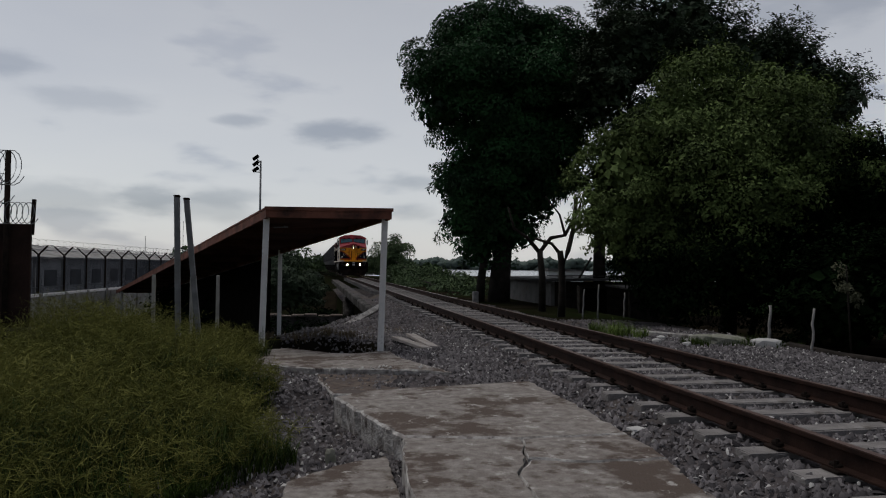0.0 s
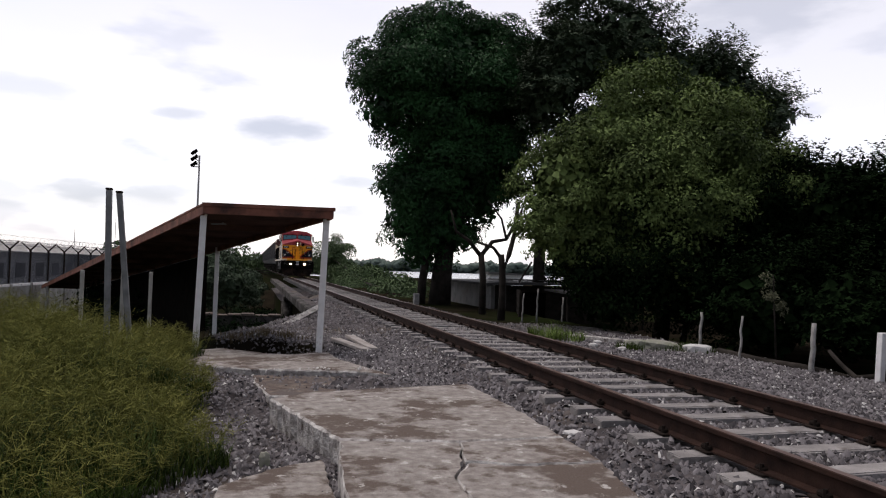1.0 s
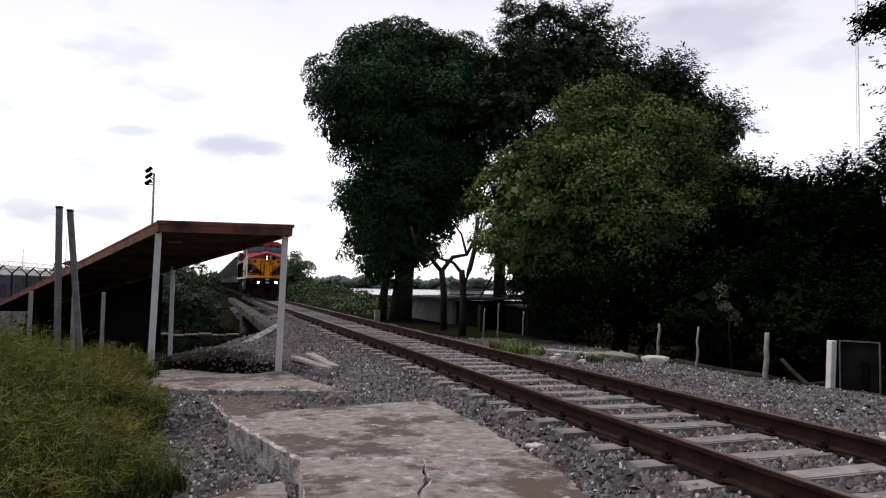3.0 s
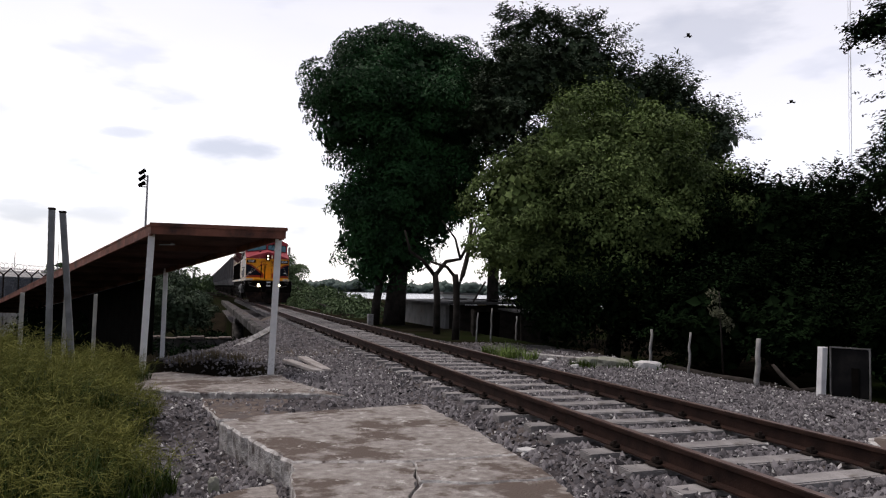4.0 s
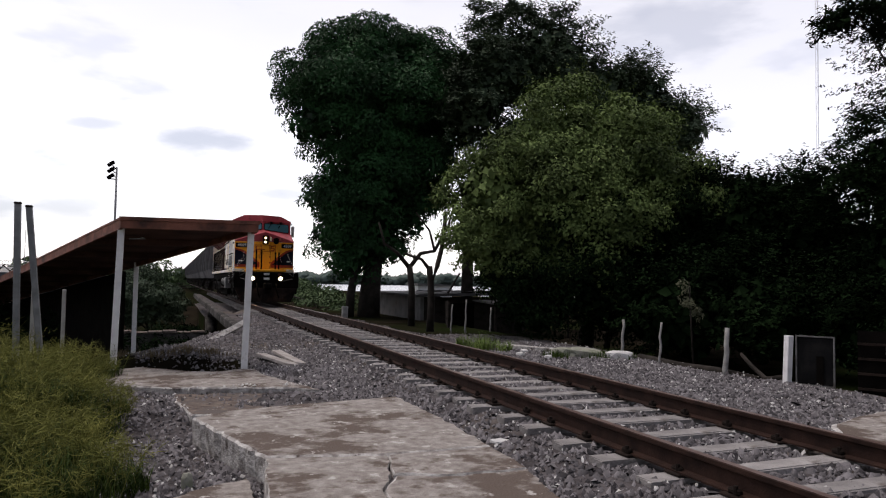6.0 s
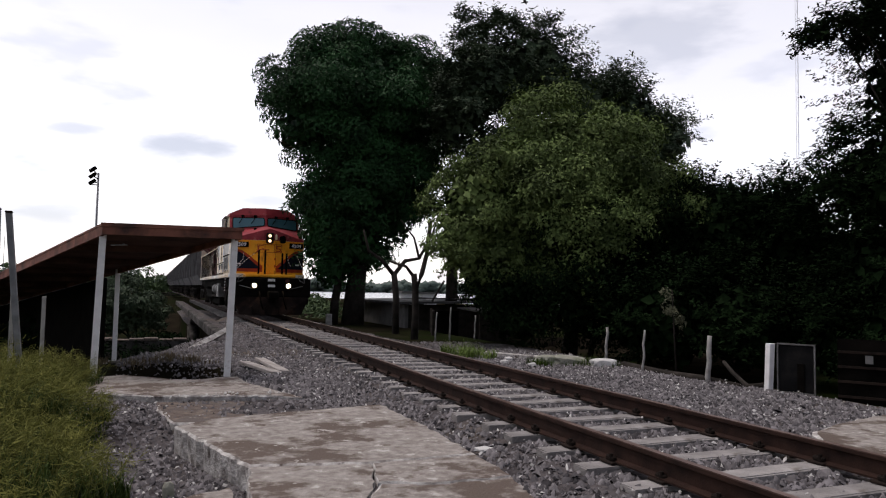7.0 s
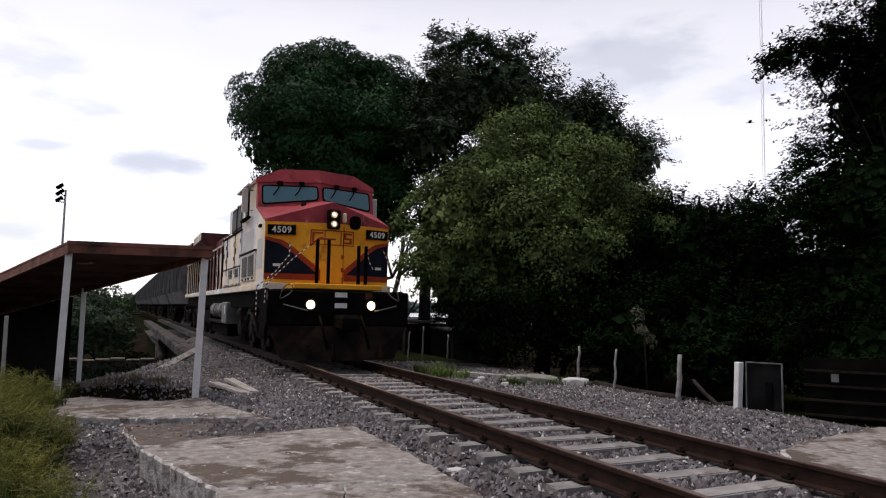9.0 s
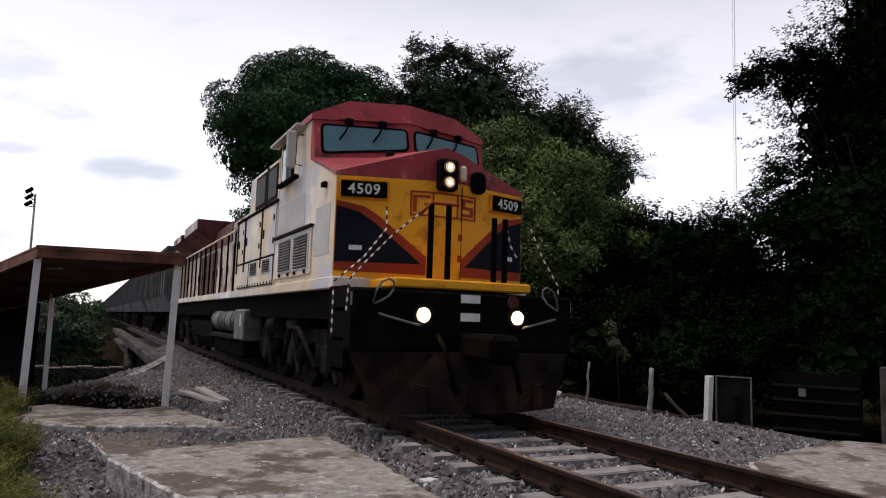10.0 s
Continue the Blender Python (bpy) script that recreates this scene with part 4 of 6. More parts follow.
    # frame, walkway, steps
    part("walkway", B(-1.43, 1.43, 0.98, 21.6, 1.49, 1.635, 0.01), CREAM, lo, "cream walkway edge")
    part("front_sill", B(-0.95, 0.93, 0.1, 1.1, 1.50, 1.618, 0.02), YELLOW, lo, "yellow front sill")
    part("frame_sill", B(-1.3, 1.3, 0.4, 21.4, 1.1, 1.488), BLACK, lo, "black underframe")
    # added filler that blocks the daylight gap between bogies and underframe
    part("bolster", B(-0.85, 0.85, 0.9, 21.0, 0.7, 1.098), BLACK, lo)
    for k in range(15):
        for s in (-1, 1):
            part("handrail_post", tube(bmesh.new(), (s * 1.41, 8.2 + k * 0.92, 1.6), (s * 1.41, 8.2 + k * 0.92, 2.93), 0.022, seg=6), BLACK, lo)
    for s in (-1, 1):
        part("handrail", pipe(bmesh.new(), [(s * 1.42, 7.75, 3.12), (s * 1.42, 8.2, 2.95), (s * 1.42, 21.2, 2.95)], 0.024), CREAM, lo, "cream handrail")
    # end posts, chains and hoses
    for x in (-0.48, -0.24):
        part("end_post", B(x - 0.035, x + 0.035, 0.15, 0.19, 1.62, 2.54, 0.008), BLACK, lo, "dark end handrail post")
    part("end_rail", pipe(bmesh.new(), [(-0.62, 0.17, 2.4), (-0.48, 0.17, 2.55), (-0.1, 0.17, 2.55)], 0.022), STRIPE, lo)
    for x in (0.41, 0.57):
        part("end_post", B(x - 0.035, x + 0.035, 0.15, 0.19, 1.62, 2.44, 0.008), BLACK, lo, "dark end handrail post")
    rope = mat("chain_white", (0.6, 0.56, 0.5), (0.85, 0.82, 0.76), 0.6, 20, 60, 0.2)
    dark = mat("chain_red", (0.045, 0.014, 0.012), (0.1, 0.03, 0.02), 0.6, 20, 60, 0.2)

    def chain(points):
        pts = [Vector(p) for p in points]
        w, r = bmesh.new(), bmesh.new()
        k = 0
        for a, b in zip(pts[:-1], pts[1:]):
            n = max(2, int((b - a).length / 0.05))
            for i in range(n):
                tube(w if k % 2 else r, a.lerp(b, i / n), a.lerp(b, (i + 0.95) / n), 0.0105, seg=6)
                k += 1
        c = part("safety_chain", w, rope, lo, "red and white banded safety chain")
        tagged(part("dark_banding", r, dark, c), kind="stuff")
        tagged(c, kind="stuff")

    chain([(-1.05, 0.2, 2.45), (-1.06, 0.15, 2.18), (-1.35, 0.1, 1.82), (-1.7, 0.08, 1.52), (-1.7, 0.08, 0.9)])
    chain([(-0.62, 0.16, 2.42), (-1.0, 0.12, 2.1), (-1.35, 0.08, 1.75), (-1.53, 0.05, 1.55), (-1.55, 0.05, 1.2)])
    chain([(0.95, 0.2, 2.4), (1.15, 0.15, 1.95), (1.35, 0.1, 1.62), (1.36, 0.1, 1.2)])
    chain([(0.6, 0.2, 2.38), (0.64, 0.15, 2.1), (0.72, 0.12, 1.95)])
    for s in (-1, 1):
        part("step_side", B(s * 1.45 - 0.03, s * 1.45 + 0.03, 0.3, 0.95, 0.45, 1.5, 0.01), BLACK, lo)
        for z in (0.5, 0.85, 1.2):
            part("step", B(min(s * 1.1, s * 1.48), max(s * 1.1, s * 1.48), 0.3, 0.75, z, z + 0.04), BLACK, lo)
        part("grab_loop", pipe(bmesh.new(), [(s * 1.26, -0.03, 1.3), (s * 1.23, -0.04, 1.44), (s * 1.17, -0.04, 1.54), (s * 1.08, -0.04, 1.58), (s * 1.02, -0.04, 1.55), (s * 1.02, -0.04, 1.46), (s * 1.08, -0.04, 1.38), (s * 1.18, -0.04, 1.32), (s * 1.25, -0.03, 1.29)], 0.014), STEEL, lo, "steel grab loop")
        part("uncoupling_lever", pipe(bmesh.new(), [(s * 1.2, -0.06, 1.18), (s * 0.8, -0.08, 1.08), (s * 0.7, -0.1, 1.06)], 0.016), STEEL, lo)
        part("ditch_lamp_housing", disc(s * 0.64, -0.05, 1.18, 0.14, 0.2), BLACK, lo, "black lamp housing")
        part("ditch_lamp", disc(s * 0.64, -0.06, 1.18, 0.08, 0.02), LAMP, lo, "lit round ditch light")
        part("marker", B(s * 1.42 - 0.09, s * 1.42 + 0.09, 0.02, 0.05, 1.26, 1.42, 0.01), STEEL, lo)
    part("headstock", B(-1.5, 1.5, 0.0, 0.3, 0.75, 1.47, 0.03), BLACK, lo, "black headstock")
    for z in (1.12, 1.34):
        part("white_label", B(-0.13, 0.13, -0.016, -0.004, z, z + 0.1), WHITEMARK, lo, "white label plate")
    part("red_disc", tube(bmesh.new(), (0.6, -0.03, 1.37), (0.6, 0, 1.37), 0.08, seg=12), dark, lo)
    # coupler and plough
    bm = B(-0.16, 0.16, -0.75, 0.1, 0.68, 0.98, 0.05)
    box(bm, -0.2, 0.17, -0.9, -0.66, 0.66, 0.98, 0.06)
    part("coupler", bm, BLACK, lo, "dark iron coupler")
    for x in (-0.45, 0.42):
        part("air_hose", pipe(bmesh.new(), [(x, -0.05, 0.95), (x, -0.25, 0.8), (x + 0.05, -0.35, 0.5), (x + 0.12, -0.3, 0.3)], 0.03, 8), BLACK, lo)
    bm = bmesh.new()
    top, low = [(-1.45, 0.02, 0.75), (-0.5, -0.12, 0.75), (0.5, -0.12, 0.75), (1.45, 0.02, 0.75)], [(-1.15, -0.12, 0.08), (-0.45, -0.42, 0.08), (0.45, -0.42, 0.08), (1.15, -0.12, 0.08)]
    t, u = [bm.verts.new(p) for p in top], [bm.verts.new(p) for p in low]
    t2, u2 = [bm.verts.new((x, 0.25, z)) for x, _, z in top], [bm.verts.new((x, 0.25, z)) for x, _, z in low]
    for k in range(3):
        bm.faces.new((u[k], u[k + 1], t[k + 1], t[k]))
        bm.faces.new((u2[k + 1], u2[k], t2[k], t2[k + 1]))
        bm.faces.new((t[k], t[k + 1], t2[k + 1], t2[k]))
        bm.faces.new((u[k + 1], u[k], u2[k], u2[k + 1]))
    bm.faces.new((u[0], t[0], t2[0], u2[0])), bm.faces.new((t[3], u[3], u2[3], t2[3]))
    part("plough", bm, PLOUGH, lo, "grimy steel snow-plough pilot")
    for x in (-0.75, -0.25, 0.25, 0.75):
        part("plough_rib", B(x - 0.02, x + 0.02, -0.46, -0.1, 0.12, 0.4, 0.005), PLOUGH, lo)
    part("rear_bulkhead", B(-1.42, 1.42, 21.0, 21.05, 1.62, 3.5, 0.01), CREAM, lo, "pale rear end panel")
    # tanks
    part("fuel_tank", prism_y(bmesh.new(), [(-1.35, 0.95), (1.35, 0.95), (1.35, 0.55), (1.0, 0.22), (-1.0, 0.22), (-1.35, 0.55)], 11.2, 15.2), BLACK, lo, "black fuel tank")
    for s in (-1, 1):
        for y0 in (7.95, 9.6):
            bm = sweep(bmesh.new(), [(s * 1.14, y0, 1.0), (s * 1.14, y0 + 0.08, 1.0), (s * 1.14, y0 + 1.37, 1.0), (s * 1.14, y0 + 1.45, 1.0)], (0.2, 0.27, 0.27, 0.2), 16)
            part("air_tank", bm, STEEL, lo, "grey steel air reservoir")
            for d in (0.3, 1.1):
                part("tank_strap", tube(bmesh.new(), (s * 1.14, y0 + d, 1.0), (s * 1.14, y0 + d + 0.06, 1.0), 0.278, seg=16), BOGIE, lo)
        part("battery_box", B(s * 1.24 - 0.18, s * 1.24 + 0.18, 6.7, 7.75, 0.62, 1.24, 0.03), STEEL, lo, "grey equipment box")
        part("box_label", B(min(s * 1.42, s * 1.426), max(s * 1.42, s * 1.426), 7.0, 7.12, 0.9, 1.15), WHITEMARK, lo)
        part("tank_shelf", B(min(s * 0.9, s * 1.4), max(s * 0.9, s * 1.4), 7.8, 11.1, 0.6, 0.7, 0.02), BOGIE, lo)
        part("lower_tank", B(min(s * 0.8, s * 1.3), max(s * 0.8, s * 1.3), 7.2, 11.1, 0.25, 0.59, 0.05), BLACK, lo)
        part("brake_hanger", pipe(bmesh.new(), [(s * 1.3, 2.0, 0.42), (s * 1.3, 3.0, 0.95), (s * 1.3, 3.5, 0.95), (s * 1.3, 3.9, 0.32)], 0.04, 6), BOGIE, lo, "dusty brake hanger")
        part("brake_cylinder", tube(bmesh.new(), (s * 1.2, 4.6, 0.98), (s * 1.2, 5.2, 0.98), 0.13, seg=10), BOGIE, lo)
    wheels = bogie(lo, 4.0, (-1.9, 0.0, 1.9)) + bogie(lo, 18.0, (-1.9, 0.0, 1.9))
    return lo, wheels


def make_wagon():
    wa = thing("hopper_wagon", pose(TRACK_X, 130, 0), "dark grey ribbed hopper wagon, weathered", "freight wagon", "wagons of the train")
    ln = 15.2
    part("body", prism_y(bmesh.new(), [(-1.2, 1.2), (1.2, 1.2), (1.5, 1.9), (1.5, 3.75), (-1.5, 3.75), (-1.5, 1.9)], 0.8, ln - 0.8), WAGON, wa, "grey steel hopper body")
    part("top_rim", B(-1.56, 1.56, 0.75, ln - 0.75, 3.74, 3.86, 0.02), WAGON, wa)
    for k in range(12):
        for s in (-1, 1):
            y = 0.95 + k * (ln - 1.9) / 11
            part("rib", B(s * 1.53 - 0.04, s * 1.53 + 0.04, y - 0.06, y + 0.06, 1.85, 3.74), WAGON, wa)
    part("sill", B(-0.5, 0.5, 0.1, ln - 0.1, 0.85, 1.25, 0.02), BLACK, wa)
    part("coupler", B(-0.15, 0.15, -0.35, 0.1, 0.75, 1.0, 0.03), IRON, wa)
    wheels = bogie(wa, 2.0, (-0.88, 0.88)) + bogie(wa, ln - 2.0, (-0.88, 0.88))
    return wa, wheels


def kids(ob, name):
    return [c for c in ob.children if c.name.split(".")[0] == name]


TRAIN = []


def make_train():
    lo, w = make_locomotive()
    TRAIN.append((lo, 0.0, w))
    wa, w = make_wagon()
    TRAIN.append((wa, 22.3, w))
    for k in range(1, 10):
        c = copy_thing(wa, pose(TRACK_X, 130 + 15.8 * k, 0))
        TRAIN.append((c, 22.3 + 15.8 * k, kids(c, "wheelset")))


make_train()


# ---- trees and bushes ----
def leaves(c, out, size, width, droop, rng):
    """Folded leaves at the places c, pointing roughly outwards."""
    m = len(c)
    along = rng.normal(size=(m, 3)) * 0.75 + [0, 0, -droop]
    along -= out * (along * out).sum(1)[:, None] * 0.8 - out * 0.25
    along /= np.linalg.norm(along, axis=1)[:, None]
    side = np.cross(along, out + rng.normal(size=(m, 3)) * 0.38 + [0, 0, 0.15])
    side /= np.linalg.norm(side, axis=1)[:, None] + 1e-9
    up = np.cross(side, along)
    ln = (size * rng.uniform(0.55, 1.3, m))[:, None]
    wd = ln * width
    mid = c + along * ln * 0.45 + up * wd * 0.2
    return np.stack([c, mid + side * wd * 0.5, c + along * ln - up * ln * 0.12, mid - side * wd * 0.5], 1)


def unit(v):
    return v / (np.linalg.norm(v, axis=-1, keepdims=True) + 1e-9)


def leaf_mesh(v):
    v = v[v[..., 2].min(1) > CROWN_FLOOR]
    i = np.arange(len(v))[:, None] * 4
    return mesh_of("crown", v.reshape(-1, 3), np.stack([i + [0, 1, 2], i + [0, 2, 3]], 1).reshape(-1, 3))


def filling(lobes, m, size, rng, reach=0.66):
    """Large leaves inside the lobes that close the crown."""
    vol = np.where(lobes[:, 3:6].min(1) > 0.85, lobes[:, 3:6].prod(1), 1e-4)
    pick = rng.choice(len(lobes), m, p=vol / vol.sum())
    d = unit(rng.normal(size=(m, 3)))
    r = rng.uniform(0.2, reach, m)
    return leaves(lobes[pick, :3] + d * r[:, None] * lobes[pick, 3:6], d, size, 0.8, 0.3, rng)


def crown(lobes, n, size, seed, width=0.42, droop=0.35, lump=0.3, clumps=26, fuzz=0.07, core=0.12, twigs=0.06, low=-0.35):
    """A crown of lobes (x, y, z, rx, ry, rz): each carries rounded clumps of leaves that stand proud of dark hollows, and loose twigs on its rim."""
    rng = np.random.default_rng(seed)
    lobes = np.array(lobes, float)
    area = lobes[:, 3] * lobes[:, 4] + lobes[:, 4] * lobes[:, 5] + lobes[:, 3] * lobes[:, 5]
    share = area / area.sum()
    cc, cr, cd = [], [], []
    for lb, sh in zip(lobes, share):
        k = max(8, int(clumps * len(lobes) * sh))
        d = unit(rng.normal(size=(k, 3)))
        cr.append(lb[3:6].mean() * lump * rng.uniform(0.55, 1.45, k))
        cc.append(lb[:3] + d * lb[3:6] * rng.uniform(0.62, 0.98, k)[:, None])
        cd.append(d)
    cc, cr, cd = np.concatenate(cc), np.concatenate(cr), np.concatenate(cd)
    p = cr ** 2 / (cr ** 2).sum()
    pick = rng.choice(len(cc), n, p=p)
    d = unit(rng.normal(size=(n, 3)) + cd[pick] * 0.7 + [0, 0, 0.45])
    keep = d[:, 2] > low
    pick, d = pick[keep], d[keep]
    n = len(pick)
    rim = np.where(rng.uniform(size=n) < 0.35, rng.uniform(0.35, 1.0, n), 1 + rng.normal(size=n) * fuzz)
    # each clump sags a little and is flatter below
    at = cc[pick] + d * (cr[pick] * rim)[:, None] * [1.0, 1.0, 0.8]
    parts = [leaves(at, d, size, width, droop, rng)]
    # loose twigs that stand out of the outline
    k = int(n * twigs) // 14
    pick = rng.choice(len(cc), k, p=p)
    d = unit(cd[pick] + rng.normal(size=(k, 3)) * 0.5 + [0, 0, 0.2])
    t = np.linspace(0.6, 1.55, 14)
    tw = cc[pick][:, None] + d[:, None] * (cr[pick][:, None] * t)[..., None] + rng.normal(size=(k, 14, 3)) * size * 0.25
    parts.append(leaves(tw.reshape(-1, 3), np.repeat(d, 14, 0), size * 0.8, width, droop, rng))
    parts.append(filling(lobes, int(n * core), size * 1.9, rng))
    return leaf_mesh(np.concatenate(parts))


def spray_crown(lobes, boughs, size, seed, width=0.4, droop=0.1, rise=0.25, core=0.15, reach=1.15, twig=0.34, flat=0.45):
    """A loose crown: boughs run out of every lobe, with side twigs that carry rows of small leaves and leave gaps of sky."""
    rng = np.random.default_rng(seed)
    lobes = np.array(lobes, float)
    area = lobes[:, 3] * lobes[:, 4] + lobes[:, 4] * lobes[:, 5] + lobes[:, 3] * lobes[:, 5]
    area = area + 1.5
    nb = rng.choice(len(lobes), boughs, p=area / area.sum())
    d = unit(rng.normal(size=(boughs, 3)) * [1, 1, 0.75] + [0, 0, rise])
    ln = rng.uniform(0.75, reach, boughs)
    T, K = 13, 13
    s0 = np.linspace(0.35, 1.0, T)[None, :, None] * ln[:, None, None]
    root = lobes[nb, None, :3] + d[:, None] * s0 * lobes[nb, None, 3:6]
    root[..., 2] -= droop * 1.2 * s0[..., 0] ** 3
    side = unit(np.cross(d, [0, 0, 1.0]))
    sgn = np.where(np.arange(T) % 2, 1.0, -1.0)[None, :, None]
    td = unit(d[:, None] * 0.75 + side[:, None] * sgn * rng.uniform(0.4, 1.1, (boughs, T, 1)) + rng.normal(size=(boughs, T, 3)) * flat + [0, 0, 0.12])
    tl = twig * lobes[nb, 3:6].mean(1)[:, None, None] ** 0.5 * rng.uniform(0.5, 1.25, (boughs, T, 1))
    u = np.linspace(0.05, 1.0, K)[None, None, :, None]
    at = root[:, :, None] + td[:, :, None] * (tl[:, :, None] * u)
    at = at + rng.normal(size=at.shape) * size * 0.22
    out = np.broadcast_to(unit(td[:, :, None] * 0.2 + d[:, None, None] * 0.3 + [0, 0, 0.9]), at.shape)
    parts = [leaves(at.reshape(-1, 3), out.reshape(-1, 3), size, width, droop, rng)]
    parts.append(filling(lobes, int(boughs * T * K * core), size * 2.2, rng, 0.72))
    return leaf_mesh(np.concatenate(parts))


CROWN_FLOOR = -0.1


def limb(bm, points, r0, r1, seg=8):
    n = len(points) - 1
    return sweep(bm, points, [r0 + (r1 - r0) * k / n for k in range(n + 1)], seg)


def tree(name, base, trunks, lobes, n, size, leaf, seed, label, category="tree", loose=False, **kw):
    t = thing(name, pose(*base), label, category)
    inv = Vector(base)
    for pts, r0, r1 in trunks:
        part("trunk" if r0 > 0.11 else "limb", limb(bmesh.new(), [Vector(p) - inv for p in pts], r0, r1), BARK, t)
    grow = spray_crown if loose else crown
    me = grow([(x - base[0], y - base[1], z - base[2], a, b, c) for x, y, z, a, b, c in lobes], n, size, seed, **kw)
    me.materials.append(leaf)
    part("crown", me, leaf, t)
    return t


def spread_limbs(base, lobes, r, seed, split=2.0):
    """Limbs from a fork out to the lobes."""
    rng = random.Random(seed)
    fork = Vector((base[0] + 0.2, base[1], base[2] + split))
    out = [([base, (base[0] + 0.08, base[1], base[2] + split * 0.5), tuple(fork)], r, r * 0.75)]
    for x, y, z, a, b, c in lobes:
        end = Vector((x, y, z))
        mid = fork.lerp(end, 0.5) + Vector((rng.uniform(-0.3, 0.3), rng.uniform(-0.3, 0.3), rng.uniform(0.1, 0.5)))
        fat = min(1.0, (a + b + c) / 6)
        out.append(([tuple(fork), tuple(mid), tuple(end)], min(r * 0.5, 0.3) * fat * fat, 0.02))
    return out


# the great mango tree: an overhanging upper crown and a lower skirt
lobes = [(6.2, 29, 9.2, 2.35, 2.4, 2.2), (8.0, 29.5, 9.7, 3.0, 3.0, 2.3), (10.2, 30, 9.4, 2.4, 2.5, 2.4), (5.15, 28.6, 7.6, 1.45, 1.7, 1.4),
         (7.5, 29, 4.7, 2.2, 2.3, 1.9), (7.4, 29, 2.8, 1.7, 1.9, 1.7), (9.2, 29.5, 5.6, 2.0, 2.2, 2.2), (8.2, 29.3, 7.0, 2.6, 2.5, 1.8),
         (5.9, 29, 4.7, 1.4, 1.6, 1.25), (6.1, 29, 3.2, 1.2, 1.4, 1.3), (7.2, 29, 6.2, 1.4, 1.8, 1.2), (7.0, 29.2, 10.1, 1.6, 1.8, 1.4), (9.2, 29.6, 10.6, 1.5, 1.8, 1.2), (6.5, 29, 1.9, 0.9, 1.1, 1.0), (9.3, 29.2, 3.9, 1.2, 1.4, 1.2), (8.5, 29, 2.5, 0.9, 1.2, 1.0), (10.3, 29.5, 5.2, 1.3, 1.5, 1.3), (10.9, 29.8, 7.0, 1.4, 1.8, 1.6)]
tree("mango_tree", (7.6, 28.9, -0.5), [([(6.75, 28.7, -0.5), (6.8, 28.7, 0.6), (7.1, 28.8, 2.2)], 0.2, 0.15)] + spread_limbs((7.6, 28.9, -0.5), lobes, 0.5, 1, 2.6), lobes, 170000, 0.17, MANGO, 21,
     "tall dense dark-green mango tree beside the track", width=0.4, droop=0.25, lump=0.34, clumps=28, fuzz=0.05, twigs=0.0, core=0.12)
# tall thin-leaved tree behind
lobes = [(11.3, 27, 8.6, 1.6, 2.0, 2.3), (18.8, 26, 9.0, 1.9, 2.0, 1.9), (20.4, 25.5, 7.9, 1.6, 2.0, 1.7), (12.4, 27, 10.0, 2.0, 2.2, 2.4), (14.8, 27, 10.4, 2.6, 2.5, 2.5), (17.2, 26.5, 9.3, 2.2, 2.3, 2.2), (19.3, 26, 7.6, 1.9, 2.2, 1.7), (14, 27, 6.4, 3.0, 2.5, 2.4), (18, 26.5, 5.8, 3.0, 2.5, 2.2), (12.0, 27, 12.2, 0.8, 0.9, 1.0), (15.2, 27, 12.6, 1.1, 1.0, 0.8), (13.6, 27, 12.6, 0.7, 0.8, 0.8)]
tree("tamarind_tree", (12.3, 27.0, -0.9), [([(11.3, 27.2, -0.9), (11.35, 27.2, 2.5), (11.6, 27.1, 6.0)], 0.28, 0.2)] + spread_limbs((12.6, 27.0, -0.9), lobes, 0.38, 2, 3.4), lobes, 620, 0.16, FEATHER, 22,
     "tall loose-leaved tree with thin upright twigs", loose=True, width=0.42, droop=0.0, rise=0.5, core=0.16, twig=0.5)
# broad bush-like tree by the fence
lobes = [(11.1, 18.4, 4.9, 2.0, 2.2, 2.2), (9.6, 18.4, 4.5, 1.6, 1.9, 1.7), (8.3, 18.4, 3.6, 1.35, 1.6, 1.4), (8.0, 18.4, 2.6, 1.15, 1.4, 1.1), (8.7, 18.4, 1.7, 1.2, 1.3, 1.0),
         (12.8, 18.6, 4.6, 2.0, 2.2, 2.0), (11.0, 18.0, 3.0, 2.6, 2.4, 2.3), (13.6, 18.2, 3.6, 2.1, 2.1, 1.8), (9.8, 18.2, 2.6, 1.7, 1.8, 2.0)]
tree("broad_tree", (11.6, 18.6, -0.9), spread_limbs((11.6, 18.6, -0.9), lobes, 0.26, 3, 1.4), lobes, 150000, 0.125, BUSHLEAF, 23,
     "broad bushy tree with small yellowish-green leaves", width=0.5, droop=0.1, lump=0.27, clumps=44, fuzz=0.12, core=0.22, twigs=0.12)
lobes = [(15.2, 16.2, 2.8, 1.9, 2.2, 2.1), (16.4, 15.4, 2.7, 1.8, 2.0, 1.9), (14.2, 15.4, 0.9, 2.2, 1.8, 1.8), (13.0, 12.9, 0.4, 1.7, 1.6, 1.3), (17.6, 14.2, 1.5, 1.9, 2, 1.9), (11.9, 14.4, 0.5, 1.7, 1.6, 1.5), (14.4, 11.6, 0.3, 1.7, 1.6, 1.2)]
tree("hedge_bush", (15.2, 15.4, -0.9), spread_limbs((15.2, 15.4, -0.9), lobes, 0.16, 4, 1.0), lobes, 480, 0.13, SHADELEAF, 24,
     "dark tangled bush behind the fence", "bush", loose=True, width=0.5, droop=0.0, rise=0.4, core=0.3)
